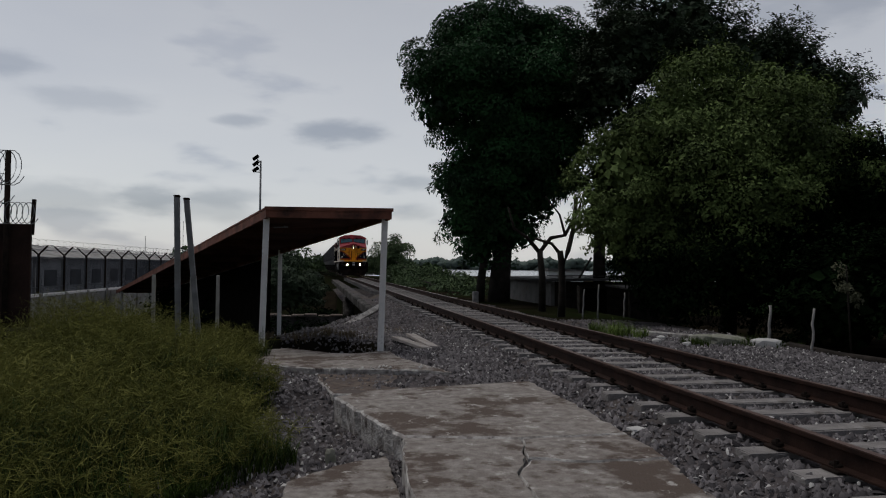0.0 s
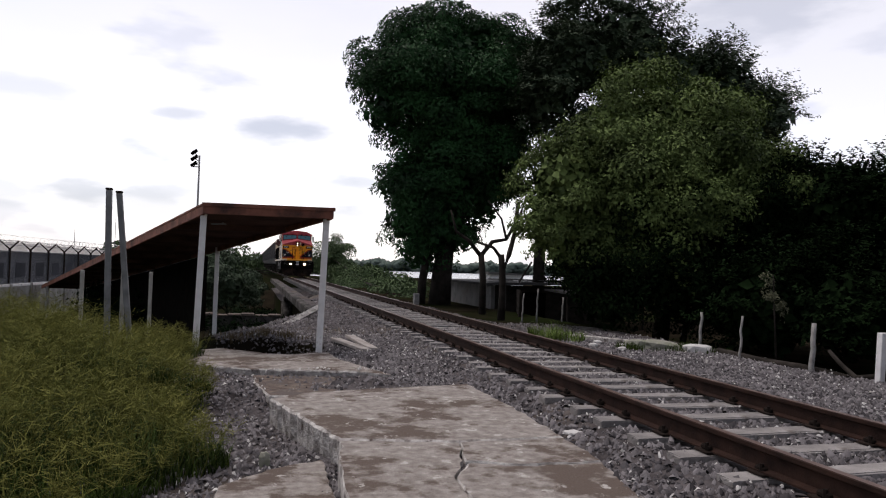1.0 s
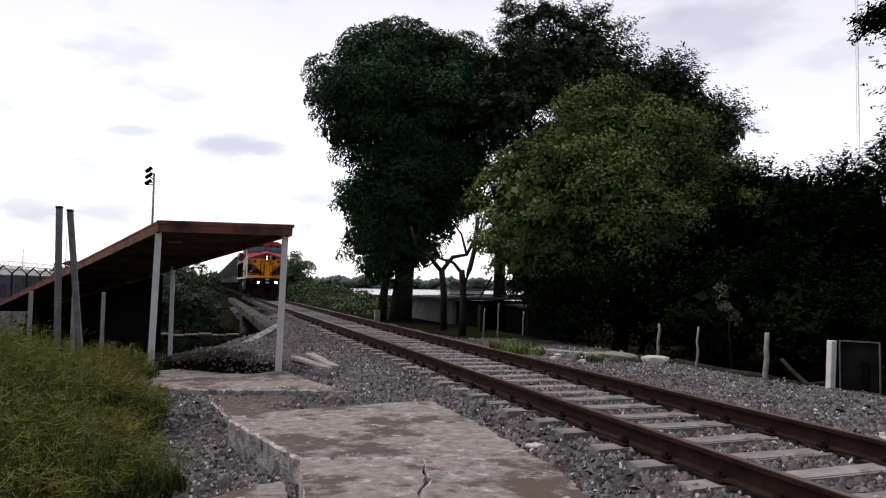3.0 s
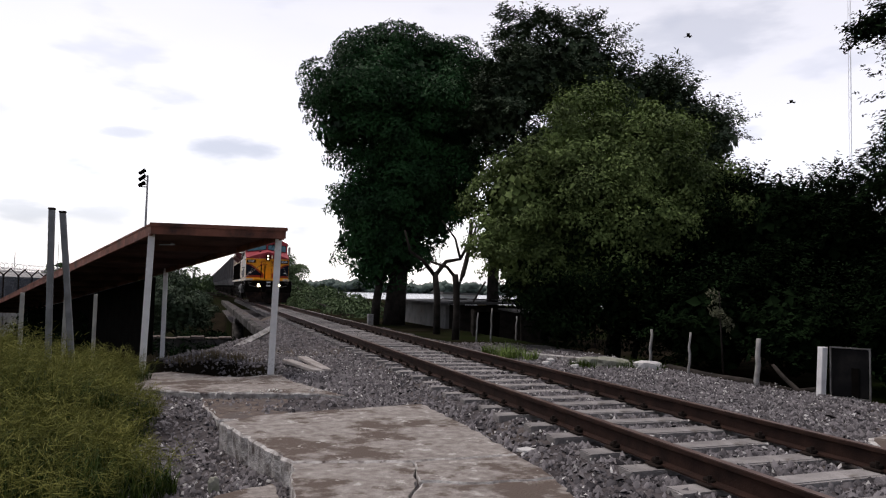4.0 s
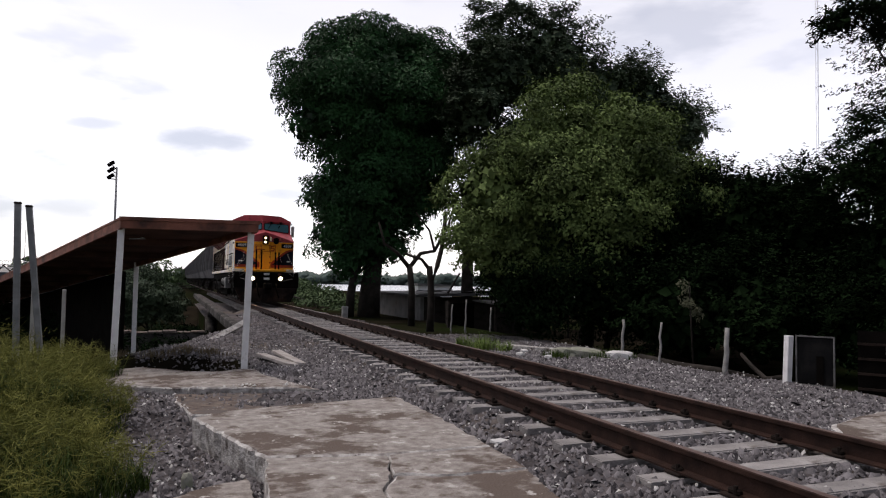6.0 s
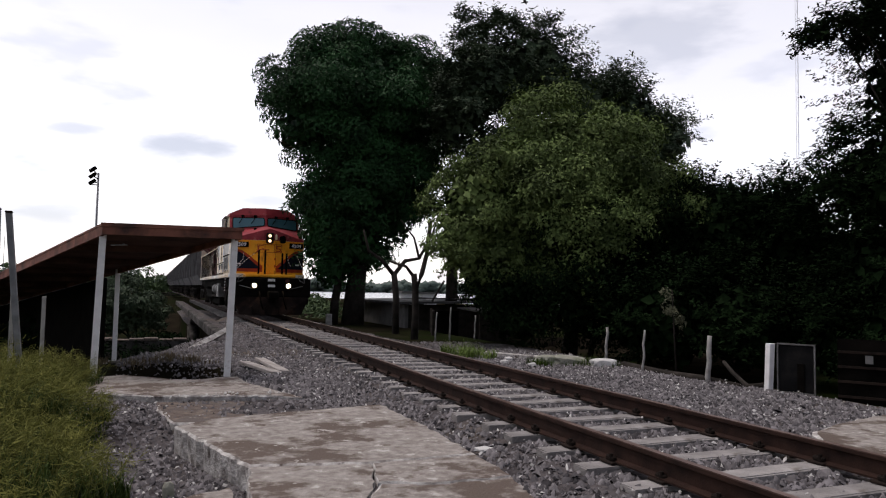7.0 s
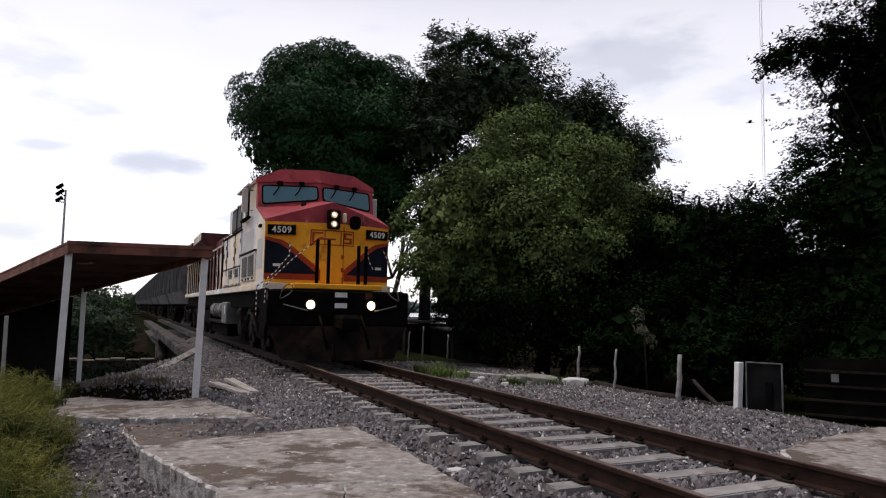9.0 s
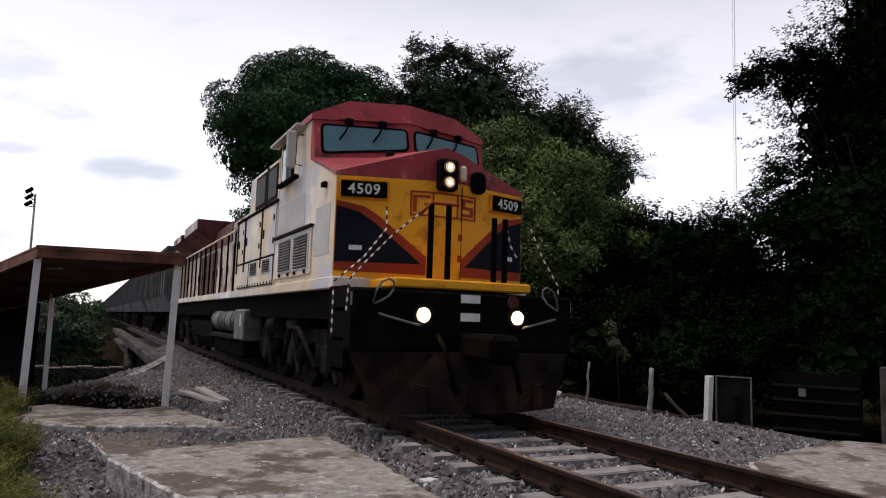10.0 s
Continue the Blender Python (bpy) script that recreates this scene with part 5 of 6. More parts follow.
# dark-leaved bush added for the broad tree's shaded lower crown
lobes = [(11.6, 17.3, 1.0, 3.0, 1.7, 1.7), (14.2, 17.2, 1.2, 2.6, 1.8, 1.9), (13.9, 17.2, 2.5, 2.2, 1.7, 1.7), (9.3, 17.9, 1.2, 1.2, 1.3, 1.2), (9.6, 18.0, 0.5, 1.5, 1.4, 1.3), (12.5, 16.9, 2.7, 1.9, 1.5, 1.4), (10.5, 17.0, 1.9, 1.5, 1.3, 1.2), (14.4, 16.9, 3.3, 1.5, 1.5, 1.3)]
tree("undergrowth", (11.8, 17.8, -0.9), spread_limbs((11.8, 17.8, -0.9), lobes, 0.1, 14, 0.8), lobes, 52000, 0.13, SHADELEAF, 27,
     "dark bush standing in for the shaded foot of the broad tree", "bush", width=0.45, droop=0.0, lump=0.28, clumps=34, fuzz=0.15, core=0.2, twigs=0.15)
# feathery tree that leans into the clearing
lobes = [(12.9, 10.4, 6.7, 0.8, 0.8, 0.45), (13.5, 10.3, 6.8, 0.9, 0.9, 0.5), (14.2, 10.0, 7.1, 1.1, 1.0, 0.7), (15.4, 9.6, 5.8, 1.9, 2.4, 2.4), (13.7, 9.2, 3.4, 2.0, 2.2, 1.5), (15.9, 8.8, 8.2, 2.1, 2.4, 2.4), (13.2, 9.0, 1.7, 1.7, 1.9, 1.2), (14.8, 7.6, 3.0, 2.0, 2.0, 2.6), (12.3, 10.2, 3.3, 1.0, 1.1, 0.6), (13.2, 10.0, 4.3, 0.9, 1.0, 0.5), (15.5, 9.0, 0.8, 2.0, 2.2, 1.5), (12.6, 8.6, 0.6, 1.3, 1.3, 0.9)]
tree("leaning_tree", (14.6, 9.0, -0.9), spread_limbs((14.6, 9.0, -0.9), lobes, 0.25, 5, 2.2), lobes, 680, 0.105, SHADELEAF, 25,
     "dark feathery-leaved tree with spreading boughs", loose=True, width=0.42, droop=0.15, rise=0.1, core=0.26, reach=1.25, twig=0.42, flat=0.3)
# added scrub: its dark leaves put the shade below the canopy into colour
lobes = [(-3.4, 27, -1.4, 1.4, 2.5, 1.2), (-5.0, 31, -1.2, 1.6, 2.5, 1.2), (-2.2, 24, -1.9, 1.0, 1.5, 0.8), (-0.6, 29, -2.4, 1.3, 3.0, 1.1), (0.2, 35, -2.6, 1.2, 4.0, 1.2)]
tree("ramp_scrub", (-3.4, 27, -2.6), spread_limbs((-3.4, 27, -2.6), lobes, 0.1, 6, 0.6), lobes, 24000, 0.16, SHADELEAF, 26,
     "dark scrub added in place of the shade below the canopy", "bushes", width=0.45, droop=0.0, lump=0.3, fuzz=0.15, core=0.2)


# bare forked trees before the shed
def forked(base, seed, turns, label):
    t = thing("forked_tree", pose(*base), label, "tree", "bare forked trees")
    for pts, r0, r1 in turns:
        part("trunk" if r0 > 0.08 else "limb", limb(bmesh.new(), pts, r0, r1, 7), BARK, t)


forked((7.15, 20.0, -0.4), 1, [([(0, 0, 0), (0.03, 0, 0.8), (0.0, 0, 1.6), (-0.05, 0, 2.0)], 0.12, 0.09), ([(0, 0, 1.4), (0.2, 0, 2.0), (0.35, 0, 2.6), (0.45, 0, 3.6)], 0.085, 0.06),
        ([(-0.05, 0, 1.9), (-0.3, 0, 2.2), (-0.8, 0.1, 2.35)], 0.06, 0.03), ([(0.3, 0, 2.5), (0.8, 0, 2.9), (1.2, 0, 3.4)], 0.06, 0.03)], "slim dark forked tree beside the shed")
forked((7.55, 23.0, -0.5), 2, [([(0, 0, 0), (0.0, 0, 1.3), (-0.1, 0, 2.2)], 0.13, 0.1), ([(-0.1, 0, 2.1), (-0.55, 0, 2.6), (-1.0, 0, 2.9), (-1.2, 0, 3.6)], 0.08, 0.03), ([(-0.1, 0, 2.1), (0.3, 0, 2.6), (0.8, 0, 2.7), (1.3, 0, 3.6), (1.5, 0, 4.4)], 0.08, 0.04),
        ([(0.8, 0, 2.7), (0.6, 0, 3.4), (0.1, 0, 4.0)], 0.05, 0.02)], "slim bare forked tree by the shed")

# greenery beyond the bridge
lobes = [(10.0, 62, -1.0, 3.2, 6, 1.4), (10.2, 76, -0.4, 2.4, 6, 1.3), (10.3, 50, -1.2, 2.2, 5, 1.0), (9.9, 92, 2.0, 2.4, 4, 2.8), (8.6, 43, -0.6, 1.2, 4, 0.8)]
tree("far_thicket", (9, 60, -1.0), spread_limbs((9, 60, -1.0), lobes, 0.15, 7, 0.8), lobes, 34000, 0.26, FARLEAF, 31, "light-green thicket beside the far track", "bushes")
lobes = [(-1.3, 46, -0.3, 1.6, 2.0, 1.7), (-2.3, 50, 0.1, 1.7, 2.4, 1.8), (-0.2, 51, -0.9, 1.1, 2.0, 1.2), (-3.6, 47, -0.9, 1.6, 2.0, 1.6)]
tree("creek_bush", (-1.6, 47, -3.0), spread_limbs((-1.6, 47, -3.0), lobes, 0.15, 8, 1.0), lobes, 20000, 0.2, FEATHER, 32, "dark green bush in the creek by the bridge", "bush")
lobes = [(-9, 110, 0.2, 6, 6, 3.0), (-18, 120, 0.5, 7, 6, 3.2), (-3.5, 130, 0.5, 4, 6, 3.0), (3, 190, 0.0, 6, 6, 3.5), (16, 200, -0.8, 9, 6, 3.0), (30, 190, -1.2, 9, 6, 3.0)]
tree("far_trees", (-5, 125, -1.5), spread_limbs((-5, 125, -1.5), lobes, 0.3, 9, 1.0), lobes, 16000, 0.9, FARLEAF, 33, "distant green trees beyond the railway bridge", "trees")


def far_woods():
    """The far shore: a low uneven band of woodland."""
    rng = np.random.default_rng(4)
    n = 9000
    a = np.radians(rng.uniform(-4, 75, n))
    d = rng.uniform(820, 1000, n)
    x, y = np.sin(a) * d, np.cos(a) * d
    top = 7 + 4 * np.abs(np.sin(a * 23) * np.sin(a * 61 + 1)) + rng.uniform(-2, 2, n)
    z = -2.6 + top * rng.uniform(0, 1, n) ** 0.6
    r = rng.uniform(4, 8, n)
    ring = np.array([(1, 0, 0), (0, 1, 0), (-1, 0, 0), (0, -1, 0), (0, 0, 0.7), (0, 0, -0.7)])
    v = np.stack([x, y, z], 1)[:, None] + ring[None] * (r[:, None, None] * rng.uniform(0.6, 1.3, (n, 6, 1)))
    f = np.array([(0, 1, 4), (1, 2, 4), (2, 3, 4), (3, 0, 4), (1, 0, 5), (2, 1, 5), (3, 2, 5), (0, 3, 5)])
    me = mesh_of("far_woods", v.reshape(-1, 3), (f[None] + 6 * np.arange(n)[:, None, None]).reshape(-1, 3))
    me.materials.append(mat("hazy_woods", (0.06, 0.085, 0.075), (0.12, 0.15, 0.13), 0.9, 0.02, 0.2, 0, island=0.4))
    tagged(new("far_woods", me), "hazy wooded far shore across the water", "woods", kind="stuff")


far_woods()


# ---- tall grass ----
def blades(name, n, spans, height, seed, label, keep, material=GRASS, width=0.009, lean=0.5, lift=0.0, parent=None):
    rng = np.random.default_rng(seed)
    tufts = max(1, n // 45)
    tx, ty = rng.uniform(spans[0], spans[1], tufts), rng.uniform(spans[2], spans[3], tufts)
    th, tu = rng.uniform(0.6, 1.15, tufts), rng.integers(0, tufts, n)
    jx, jy = rng.normal(size=n) * 0.09, rng.normal(size=n) * 0.09
    x, y = tx[tu] + jx, ty[tu] + jy
    ok, tall = keep(x, y)
    tall = tall * th[tu]
    x, y, tall, jx, jy = x[ok], y[ok], tall[ok], jx[ok], jy[ok]
    m = len(x)
    h = height * tall * rng.uniform(0.45, 1.1, m)
    a, w = np.arctan2(jy, jx) + rng.normal(size=m) * 0.7, rng.uniform(0.6, 1.4, m) * width
    bend = rng.uniform(0.1, 1.0, m) * lean * h
    dx, dy = np.cos(a), np.sin(a)
    z0 = ground_z(x, y) + lift
    rows = []
    for t in (0.0, 0.4, 0.75, 1.0):
        cx, cy, cz = x + dx * bend * t * t, y + dy * bend * t * t, z0 + h * (t - min(0.22 * lean, 0.3) * t ** 3)
        ww = w * (1 - 0.85 * t)
        rows.append(np.stack([np.stack([cx - dy * ww, cy + dx * ww, cz], -1), np.stack([cx + dy * ww, cy - dx * ww, cz], -1)], 1))
    v = np.stack(rows, 1).reshape(m, 8, 3)[:, :7]
    f = np.array([(0, 1, 3), (0, 3, 2), (2, 3, 5), (2, 5, 4), (4, 5, 6)])
    me = mesh_of(name, v.reshape(-1, 3), (f[None] + 7 * np.arange(m)[:, None, None]).reshape(-1, 3))
    me.materials.append(material)
    return tagged(new(name, me), label, "grass", kind="stuff")


def clump(x, y):
    edge = -0.35 - 0.10 * (y - 6.5) + 0.18 * np.sin(y * 2.3)
    edge = np.where(y < 6.2, edge - (6.2 - y) * 0.55, edge)
    inn = edge - x
    tall = np.clip(0.28 + inn * 0.45, 0.22, 1.0) * (0.85 + 0.15 * np.sin(x * 2.1 + y * 1.3))
    return (inn > 0) & (y > 3.2), tall


blades("tall_grass", 104000, (-6.5, 0.2, 3.2, 13.0), 0.98, 41, "tall green feathery grass", clump, width=0.0052, lean=1.15)


def panicles(name, n, spans, height, seed, label, keep):
    """Thin bowed stalks that end in loose, hair-fine seed heads."""
    rng = np.random.default_rng(seed)
    x, y = rng.uniform(spans[0], spans[1], n), rng.uniform(spans[2], spans[3], n)
    ok, tall = keep(x, y)
    x, y, tall = x[ok], y[ok], tall[ok]
    m = len(x)
    h = height * tall * rng.uniform(0.6, 1.1, m)
    base = np.stack([x, y, ground_z(x, y)], -1)
    a = rng.uniform(0, 2 * math.pi, m)
    out = np.stack([np.cos(a), np.sin(a), np.zeros(m)], -1)
    bow = (h * rng.uniform(0.1, 0.5, m))[:, None]
    K = 12
    u = np.concatenate([[0.5], np.linspace(0.62, 1.0, K - 1)])[None, :, None]
    start = base[:, None] + out[:, None] * bow[:, None] * u ** 2 + np.array([0, 0, 1.0]) * (h[:, None, None] * (u - 0.2 * u ** 3))
    d = unit(rng.normal(size=(m, K, 3)) * [1, 1, 0.5] + out[:, None] * 0.5 + [0, 0, 0.5])
    ln = rng.uniform(0.05, 0.13, (m, K, 1))
    # the stalk itself
    start[:, 0] = base
    tip = base[:, None] + out[:, None] * bow[:, None] * 0.8 + np.array([0, 0, 1.0]) * (h[:, None, None] * 0.76)
    end = start + d * ln
    end[:, 0] = tip[:, 0]
    side = unit(np.cross(end - start, rng.normal(size=(m, K, 3)))) * rng.uniform(0.0014, 0.0032, (m, K, 1))
    v = np.stack([start - side, start + side, end + side * 0.6, end - side * 0.6], 2)
    me = mesh_of(name, v.reshape(-1, 3), np.arange(m * K * 4).reshape(-1, 4))
    me.materials.append(SEED)
    return tagged(new(name, me), label, "grass", kind="stuff")


panicles("grass_seed_heads", 11000, (-6.5, 0.0, 3.6, 13.0), 1.42, 42, "fine olive-yellow grass seed heads", clump)
blades("far_grass", 16000, (-16, -1.6, 13.0, 34.0), 0.9, 43, "tall weeds before the fence", lambda x, y: (x < -3.6 - 0.3 * (y - 14), np.full(x.shape, 0.9)), GRASS, 0.02)
WEED = mat("verge_weed", (0.03, 0.055, 0.01), (0.17, 0.24, 0.05), 0.7, 2.0, 20, 0, island=0.6, spec=0.15)
blades("verge_weeds", 4200, (5.6, 8.2, 13.2, 16.2), 0.4, 44, "green weeds at the edge of the ballast", lambda x, y: (((x - 6.5) / 0.55) ** 2 + ((y - 14.6) / 0.9) ** 2 < 1, np.ones(x.shape)), WEED, 0.008, 1.2)
DRYGRASS = mat("dry_grass", (0.06, 0.045, 0.025), (0.2, 0.155, 0.09), 0.85, 1.0, 20, 0, island=0.6, spec=0.1)
blades("bank_grass", 2600, (-1.6, 1.0, 13.3, 16.5), 0.2, 46, "short dry brown grass along the bank", lambda x, y: ((y - 14.45 + 0.55 * x > 0) & (y - 14.45 + 0.55 * x < 0.9 + 0.5 * np.sin(x * 5)), np.ones(x.shape)), DRYGRASS, 0.006)
blades("rock_weeds", 1400, (7.0, 9.2, 12.2, 13.4), 0.2, 45, "short weeds round the rocks", lambda x, y: (y < 13.2, np.ones(x.shape)), GRASS, 0.007)


# ---- canopy over the ramp: it runs away and down from the slab ----
def make_canopy():
    ca = thing("canopy", pose(-0.79, 12.0, -0.3), "long rusty red canopy on white posts sloping down a ramp", "canopy")
    run, fall, wide = Vector((-0.31, 0.95, 0)).normalized(), -0.075, Vector((1.92, -0.22, 0))
    n = Vector((0, 0, 1))
    LN = 33.0

    def at(u, s, h):
        """u across from the first post, s along, h above the slab."""
        return wide * u + run * s + n * (h + fall * s)

    def bar(u0, u1, s0, s1, h0, h1):
        bm = bmesh.new()
        vs = [bm.verts.new(at(u, s, h)) for h in (h0, h1) for u, s in ((u0, s0), (u1, s0), (u1, s1), (u0, s1))]
        for q in ((3, 2, 1, 0), (4, 5, 6, 7), (0, 1, 5, 4), (1, 2, 6, 5), (2, 3, 7, 6), (3, 0, 4, 7)):
            bm.faces.new([vs[i] for i in q])
        return bm

    part("roof", bar(-0.04, 1.02, -0.2, LN, 2.285, 2.315), ROOFRED, ca, "rust-red sheet roof")
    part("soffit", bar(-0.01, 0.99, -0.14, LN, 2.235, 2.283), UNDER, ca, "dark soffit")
    part("front_fascia", bar(-0.035, 1.015, -0.202, -0.14, 2.15, 2.283), ROOFRED, ca, "red front fascia")
    part("front_lip", bar(-0.045, 1.025, -0.22, -0.19, 2.27, 2.325), ROOFRED, ca)
    for u0, u1 in ((-0.035, -0.01), (0.99, 1.015)):
        part("side_fascia", bar(u0, u1, -0.14, LN, 2.14, 2.283), ROOFRED, ca, "red side fascia")
    for k in range(14):
        s = 1.8 + k * 2.3
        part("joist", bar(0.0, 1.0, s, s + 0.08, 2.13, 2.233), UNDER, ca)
    for u in (0.0, 1.0):
        for s in ((0.0, 30.0) if u == 0 else (0.0, 6.3, 30.0)):
            w = 0.048
            b, t = at(u, s, 0.0), at(u, s, 2.235)
            z0 = 0.0 if s == 0 else float(ground_z(b.x - 0.79, b.y + 12.0)) + 0.3 - 0.05
            lean = 0.05 if s == 0 else 0
            bm = bmesh.new()
            vs = [bm.verts.new((p.x + dx - (lean if q == 0 else 0), p.y + dy, (z0 if q == 0 else t.z))) for q, p in ((0, b), (1, t)) for dx, dy in ((-w, -w), (w, -w), (w, w), (-w, w))]
            for q in ((3, 2, 1, 0), (4, 5, 6, 7), (0, 1, 5, 4), (1, 2, 6, 5), (2, 3, 7, 6), (3, 0, 4, 7)):
                bm.faces.new([vs[i] for i in q])
            part("post", bm, WHITEPAINT, ca, "white-painted square post")
    part("bracket", pipe(bmesh.new(), [at(0.1, 0.3, 2.05), at(0.22, 0.3, 2.06), at(0.22, 0.5, 2.1)], 0.012), GALV, ca)
    # black sheet on the ramp's far side: the shade under the canopy as colour
    part("ramp_wall", bar(1.01, 1.05, 7.5, LN, -1.8, 2.13), BLACK, ca, "black sheet standing for the shade beside the ramp")
    return ca


make_canopy()


def post(name, x, y, z0, h, w, material, label, category="post", group="", lean=(0, 0), round_post=False, taper=1.0):
    """An upright or leaning post with a worn top."""
    t = thing(name, pose(x, y, z0), label, category, group)
    bm = bmesh.new()
    if round_post:
        n = 6
        pts = [(lean[0] * k / n + 0.012 * math.sin(k * 2.1 + x), lean[1] * k / n + 0.01 * math.cos(k * 1.7 + y), h * k / n) for k in range(n + 1)]
        limb(bm, pts, w / 2, w / 2 * taper, 8)
    else:
        vs = [bm.verts.new((q * lean[0] + dx * w / 2 * (taper if q else 1), q * lean[1] + dy * w / 2, q * h)) for q in (0, 1) for dx, dy in ((-1, -1), (1, -1), (1, 1), (-1, 1))]
        for q in ((3, 2, 1, 0), (4, 5, 6, 7), (0, 1, 5, 4), (1, 2, 6, 5), (2, 3, 7, 6), (3, 0, 4, 7)):
            bm.faces.new([vs[i] for i in q])
        bmesh.ops.bevel(bm, geom=list(bm.edges), offset=w * 0.08, segments=1, affect="EDGES")
    part("shaft", bm, material, t)
    return t


# two tall bare steel poles in the grass, and thin pale stakes
for (x, y, top), lean in zip(((-2.05, 11.2, 2.1), (-1.93, 11.3, 2.07)), ((-0.07, 0), (-0.27, 0))):
    z0 = float(ground_z(x, y))
    t = post("steel_pole", x - lean[0], y, z0, top - z0, 0.078, GALV, "tall bare grey steel pole standing in grass", "pole", "steel poles", lean)
    part("cap", B(lean[0] - 0.045, lean[0] + 0.045, -0.045, 0.045, top - z0 - 0.002, top - z0 + 0.03, 0.01), IRON, t)
WOODPALE = mat("pale_stake", (0.3, 0.28, 0.26), (0.5, 0.48, 0.45), 0.85, 8, 60, 0.3)
for x, y, top in ((-1.86, 11.5, 1.24), (-2.59, 12.34, 0.92), (-1.64, 12.8, 0.91)):
    post("stake", x, y, float(ground_z(x, y)), top - float(ground_z(x, y)), 0.055, WOODPALE, "thin pale stake in the grass", "stake", "pale stakes")


# ---- security fence with wire coils on a low wall ----
def make_fence():
    fe = thing("security_fence", pose(0, 0, 0), "dark steel fence with Y-arm posts and barbed wire", "fence")
    fx = lambda y: -11.9 + 0.07 * (y - 35)
    wall = mat("fence_wall", (0.22, 0.21, 0.2), (0.4, 0.39, 0.37), 0.9, 2, 30, 0.2, stain=(0.1, 0.08, 0.07), stain_at=(0.5, 0.7), stain_scale=1.5)
    mesh = mat("fence_panel", (0.05, 0.055, 0.065), (0.1, 0.105, 0.12), 0.8, 0.6, 14, 0.1)
    ys = [26 + 2.7 * k for k in range(34)]
    for a, b in zip(ys[:-1], ys[1:]):
        part("low_wall", B(-0.1, 0.1, 0, b - a - 0.004, -2.2, -0.42, 0, pose(fx(a), a, 0, 0, 0, -4)), wall, fe, "pale low wall")
        part("wall_cap", B(-0.13, 0.13, 0, b - a - 0.004, -0.418, -0.30, 0, pose(fx(a), a, 0, 0, 0, -4)), WHITEPAINT, fe, "white wall cap")
    for k, y in enumerate(ys):
        bm = tube(bmesh.new(), (fx(y), y, -0.3), (fx(y), y, 1.45), 0.06, seg=6)
        for s in (-1, 1):
            tube(bm, (fx(y), y, 1.43), (fx(y) + s * 0.42, y - 0.12, 1.85), 0.04, seg=6)
        part("fence_post", bm, IRON, fe, "dark Y-arm fence post")
        part("wall_pier", B(fx(y) - 0.16, fx(y) + 0.16, y - 0.16, y + 0.16, -2.2, -0.28, 0.02), wall, fe)
    # upright bars, joined
    bm = bmesh.new()
    for y in np.arange(26, 100, 0.11):
        tube(bm, (fx(y), y, -0.3), (fx(y), y, 1.35), 0.014, seg=4, cap=False)
    for z in (0.0, 1.3):
        tube(bm, (fx(26), 26, z), (fx(112), 112, z), 0.02, seg=5)
    tagged(part("fence_mesh", bm, mesh, fe, "thin upright fence bars"), kind="stuff")
    bm = bmesh.new()
    for dx, z in ((-0.42, 1.86), (-0.2, 1.66), (0.2, 1.66), (0.42, 1.86)):
        pipe(bm, [(fx(y) + dx, y - 0.1, z - 0.03 * (i % 2)) for i, y in enumerate(np.arange(26, 113, 1.35))], 0.012, 4)
    # a coil of wire along the top
    pts = [(fx(y) + 0.3 * math.cos(y * 9), y, 1.95 + 0.2 * math.sin(y * 9)) for y in np.arange(26, 112, 0.12)]
    pipe(bm, pts, 0.009, 3)
    part("barbed_wire", bm, GALV, fe, "coiled barbed wire")
    # long dark shed wall behind
    yard = thing("yard_building", pose(-17, 60, -1.6), "long low grey industrial building behind the fence", "building")
    part("wall", B(-3, 3, -30, 60, 0, 3.0), mat("yard_wall", (0.2, 0.205, 0.225), (0.36, 0.365, 0.39), 0.85, 0.3, 6, 0.1), yard)
    for k in range(22):
        part("pilaster", B(3.0, 3.12, -29 + k * 4.1, -28.7 + k * 4.1, 0, 2.85), wall, yard)
        part("window", B(3.002, 3.03, -27.4 + k * 4.1, -25.6 + k * 4.1, 1.4, 2.3), DARKGLASS, yard)
    part("roof", prism_y(bmesh.new(), [(-3.3, 2.9), (3.3, 2.9), (0, 3.7)], -30.3, 60.3), wall, yard, "pale sheet roof")


make_fence()


def near_corner():
    """The rusty wall end with wire coils where the yard fence turns."""
    g = thing("wire_topped_gate", pose(-4.25, 11.2, -0.6), "rusty dark sheet-metal gate end with a pole and razor-wire coils", "gate")
    rusty = mat("gate_rust", (0.015, 0.01, 0.009), (0.055, 0.03, 0.024), 0.85, 2, 30, 0.2)
    part("sheet", B(-1.6, 0.2, 0, 0.06, 0.75, 2.25, 0.01), rusty, g, "rusty sheet")
    part("base_wall", B(-1.6, 0.25, -0.08, 0.14, -0.2, 0.76, 0.02), OLDBEAM, g, "stained low wall")
    part("pole", tube(bmesh.new(), (-0.1, -0.06, 0), (-0.1, -0.06, 3.3), 0.04, seg=8), IRON, g, "grey pole")
    part("short_pole", tube(bmesh.new(), (0.18, 0.1, 2.1), (0.2, 0.1, 2.62), 0.03, seg=6), IRON, g)
    for cz, r, x0, x1, n in ((3.05, 0.26, -0.5, 0.0, 7), (2.4, 0.16, -0.2, 0.25, 6), (2.75, 0.22, -0.7, -0.1, 6)):
        bm = bmesh.new()
        pts = [(x0 + (x1 - x0) * k / (n * 14) + r * 0.5 * math.cos(k * math.pi / 7), -0.1 + r * 0.4 * math.sin(k * math.pi / 7 + 1), cz + r * math.sin(k * math.pi / 7)) for k in range(n * 14)]
        pipe(bm, pts, 0.006, 4)
        part("razor_coil", bm, GALV, g, "looped razor wire")


near_corner()


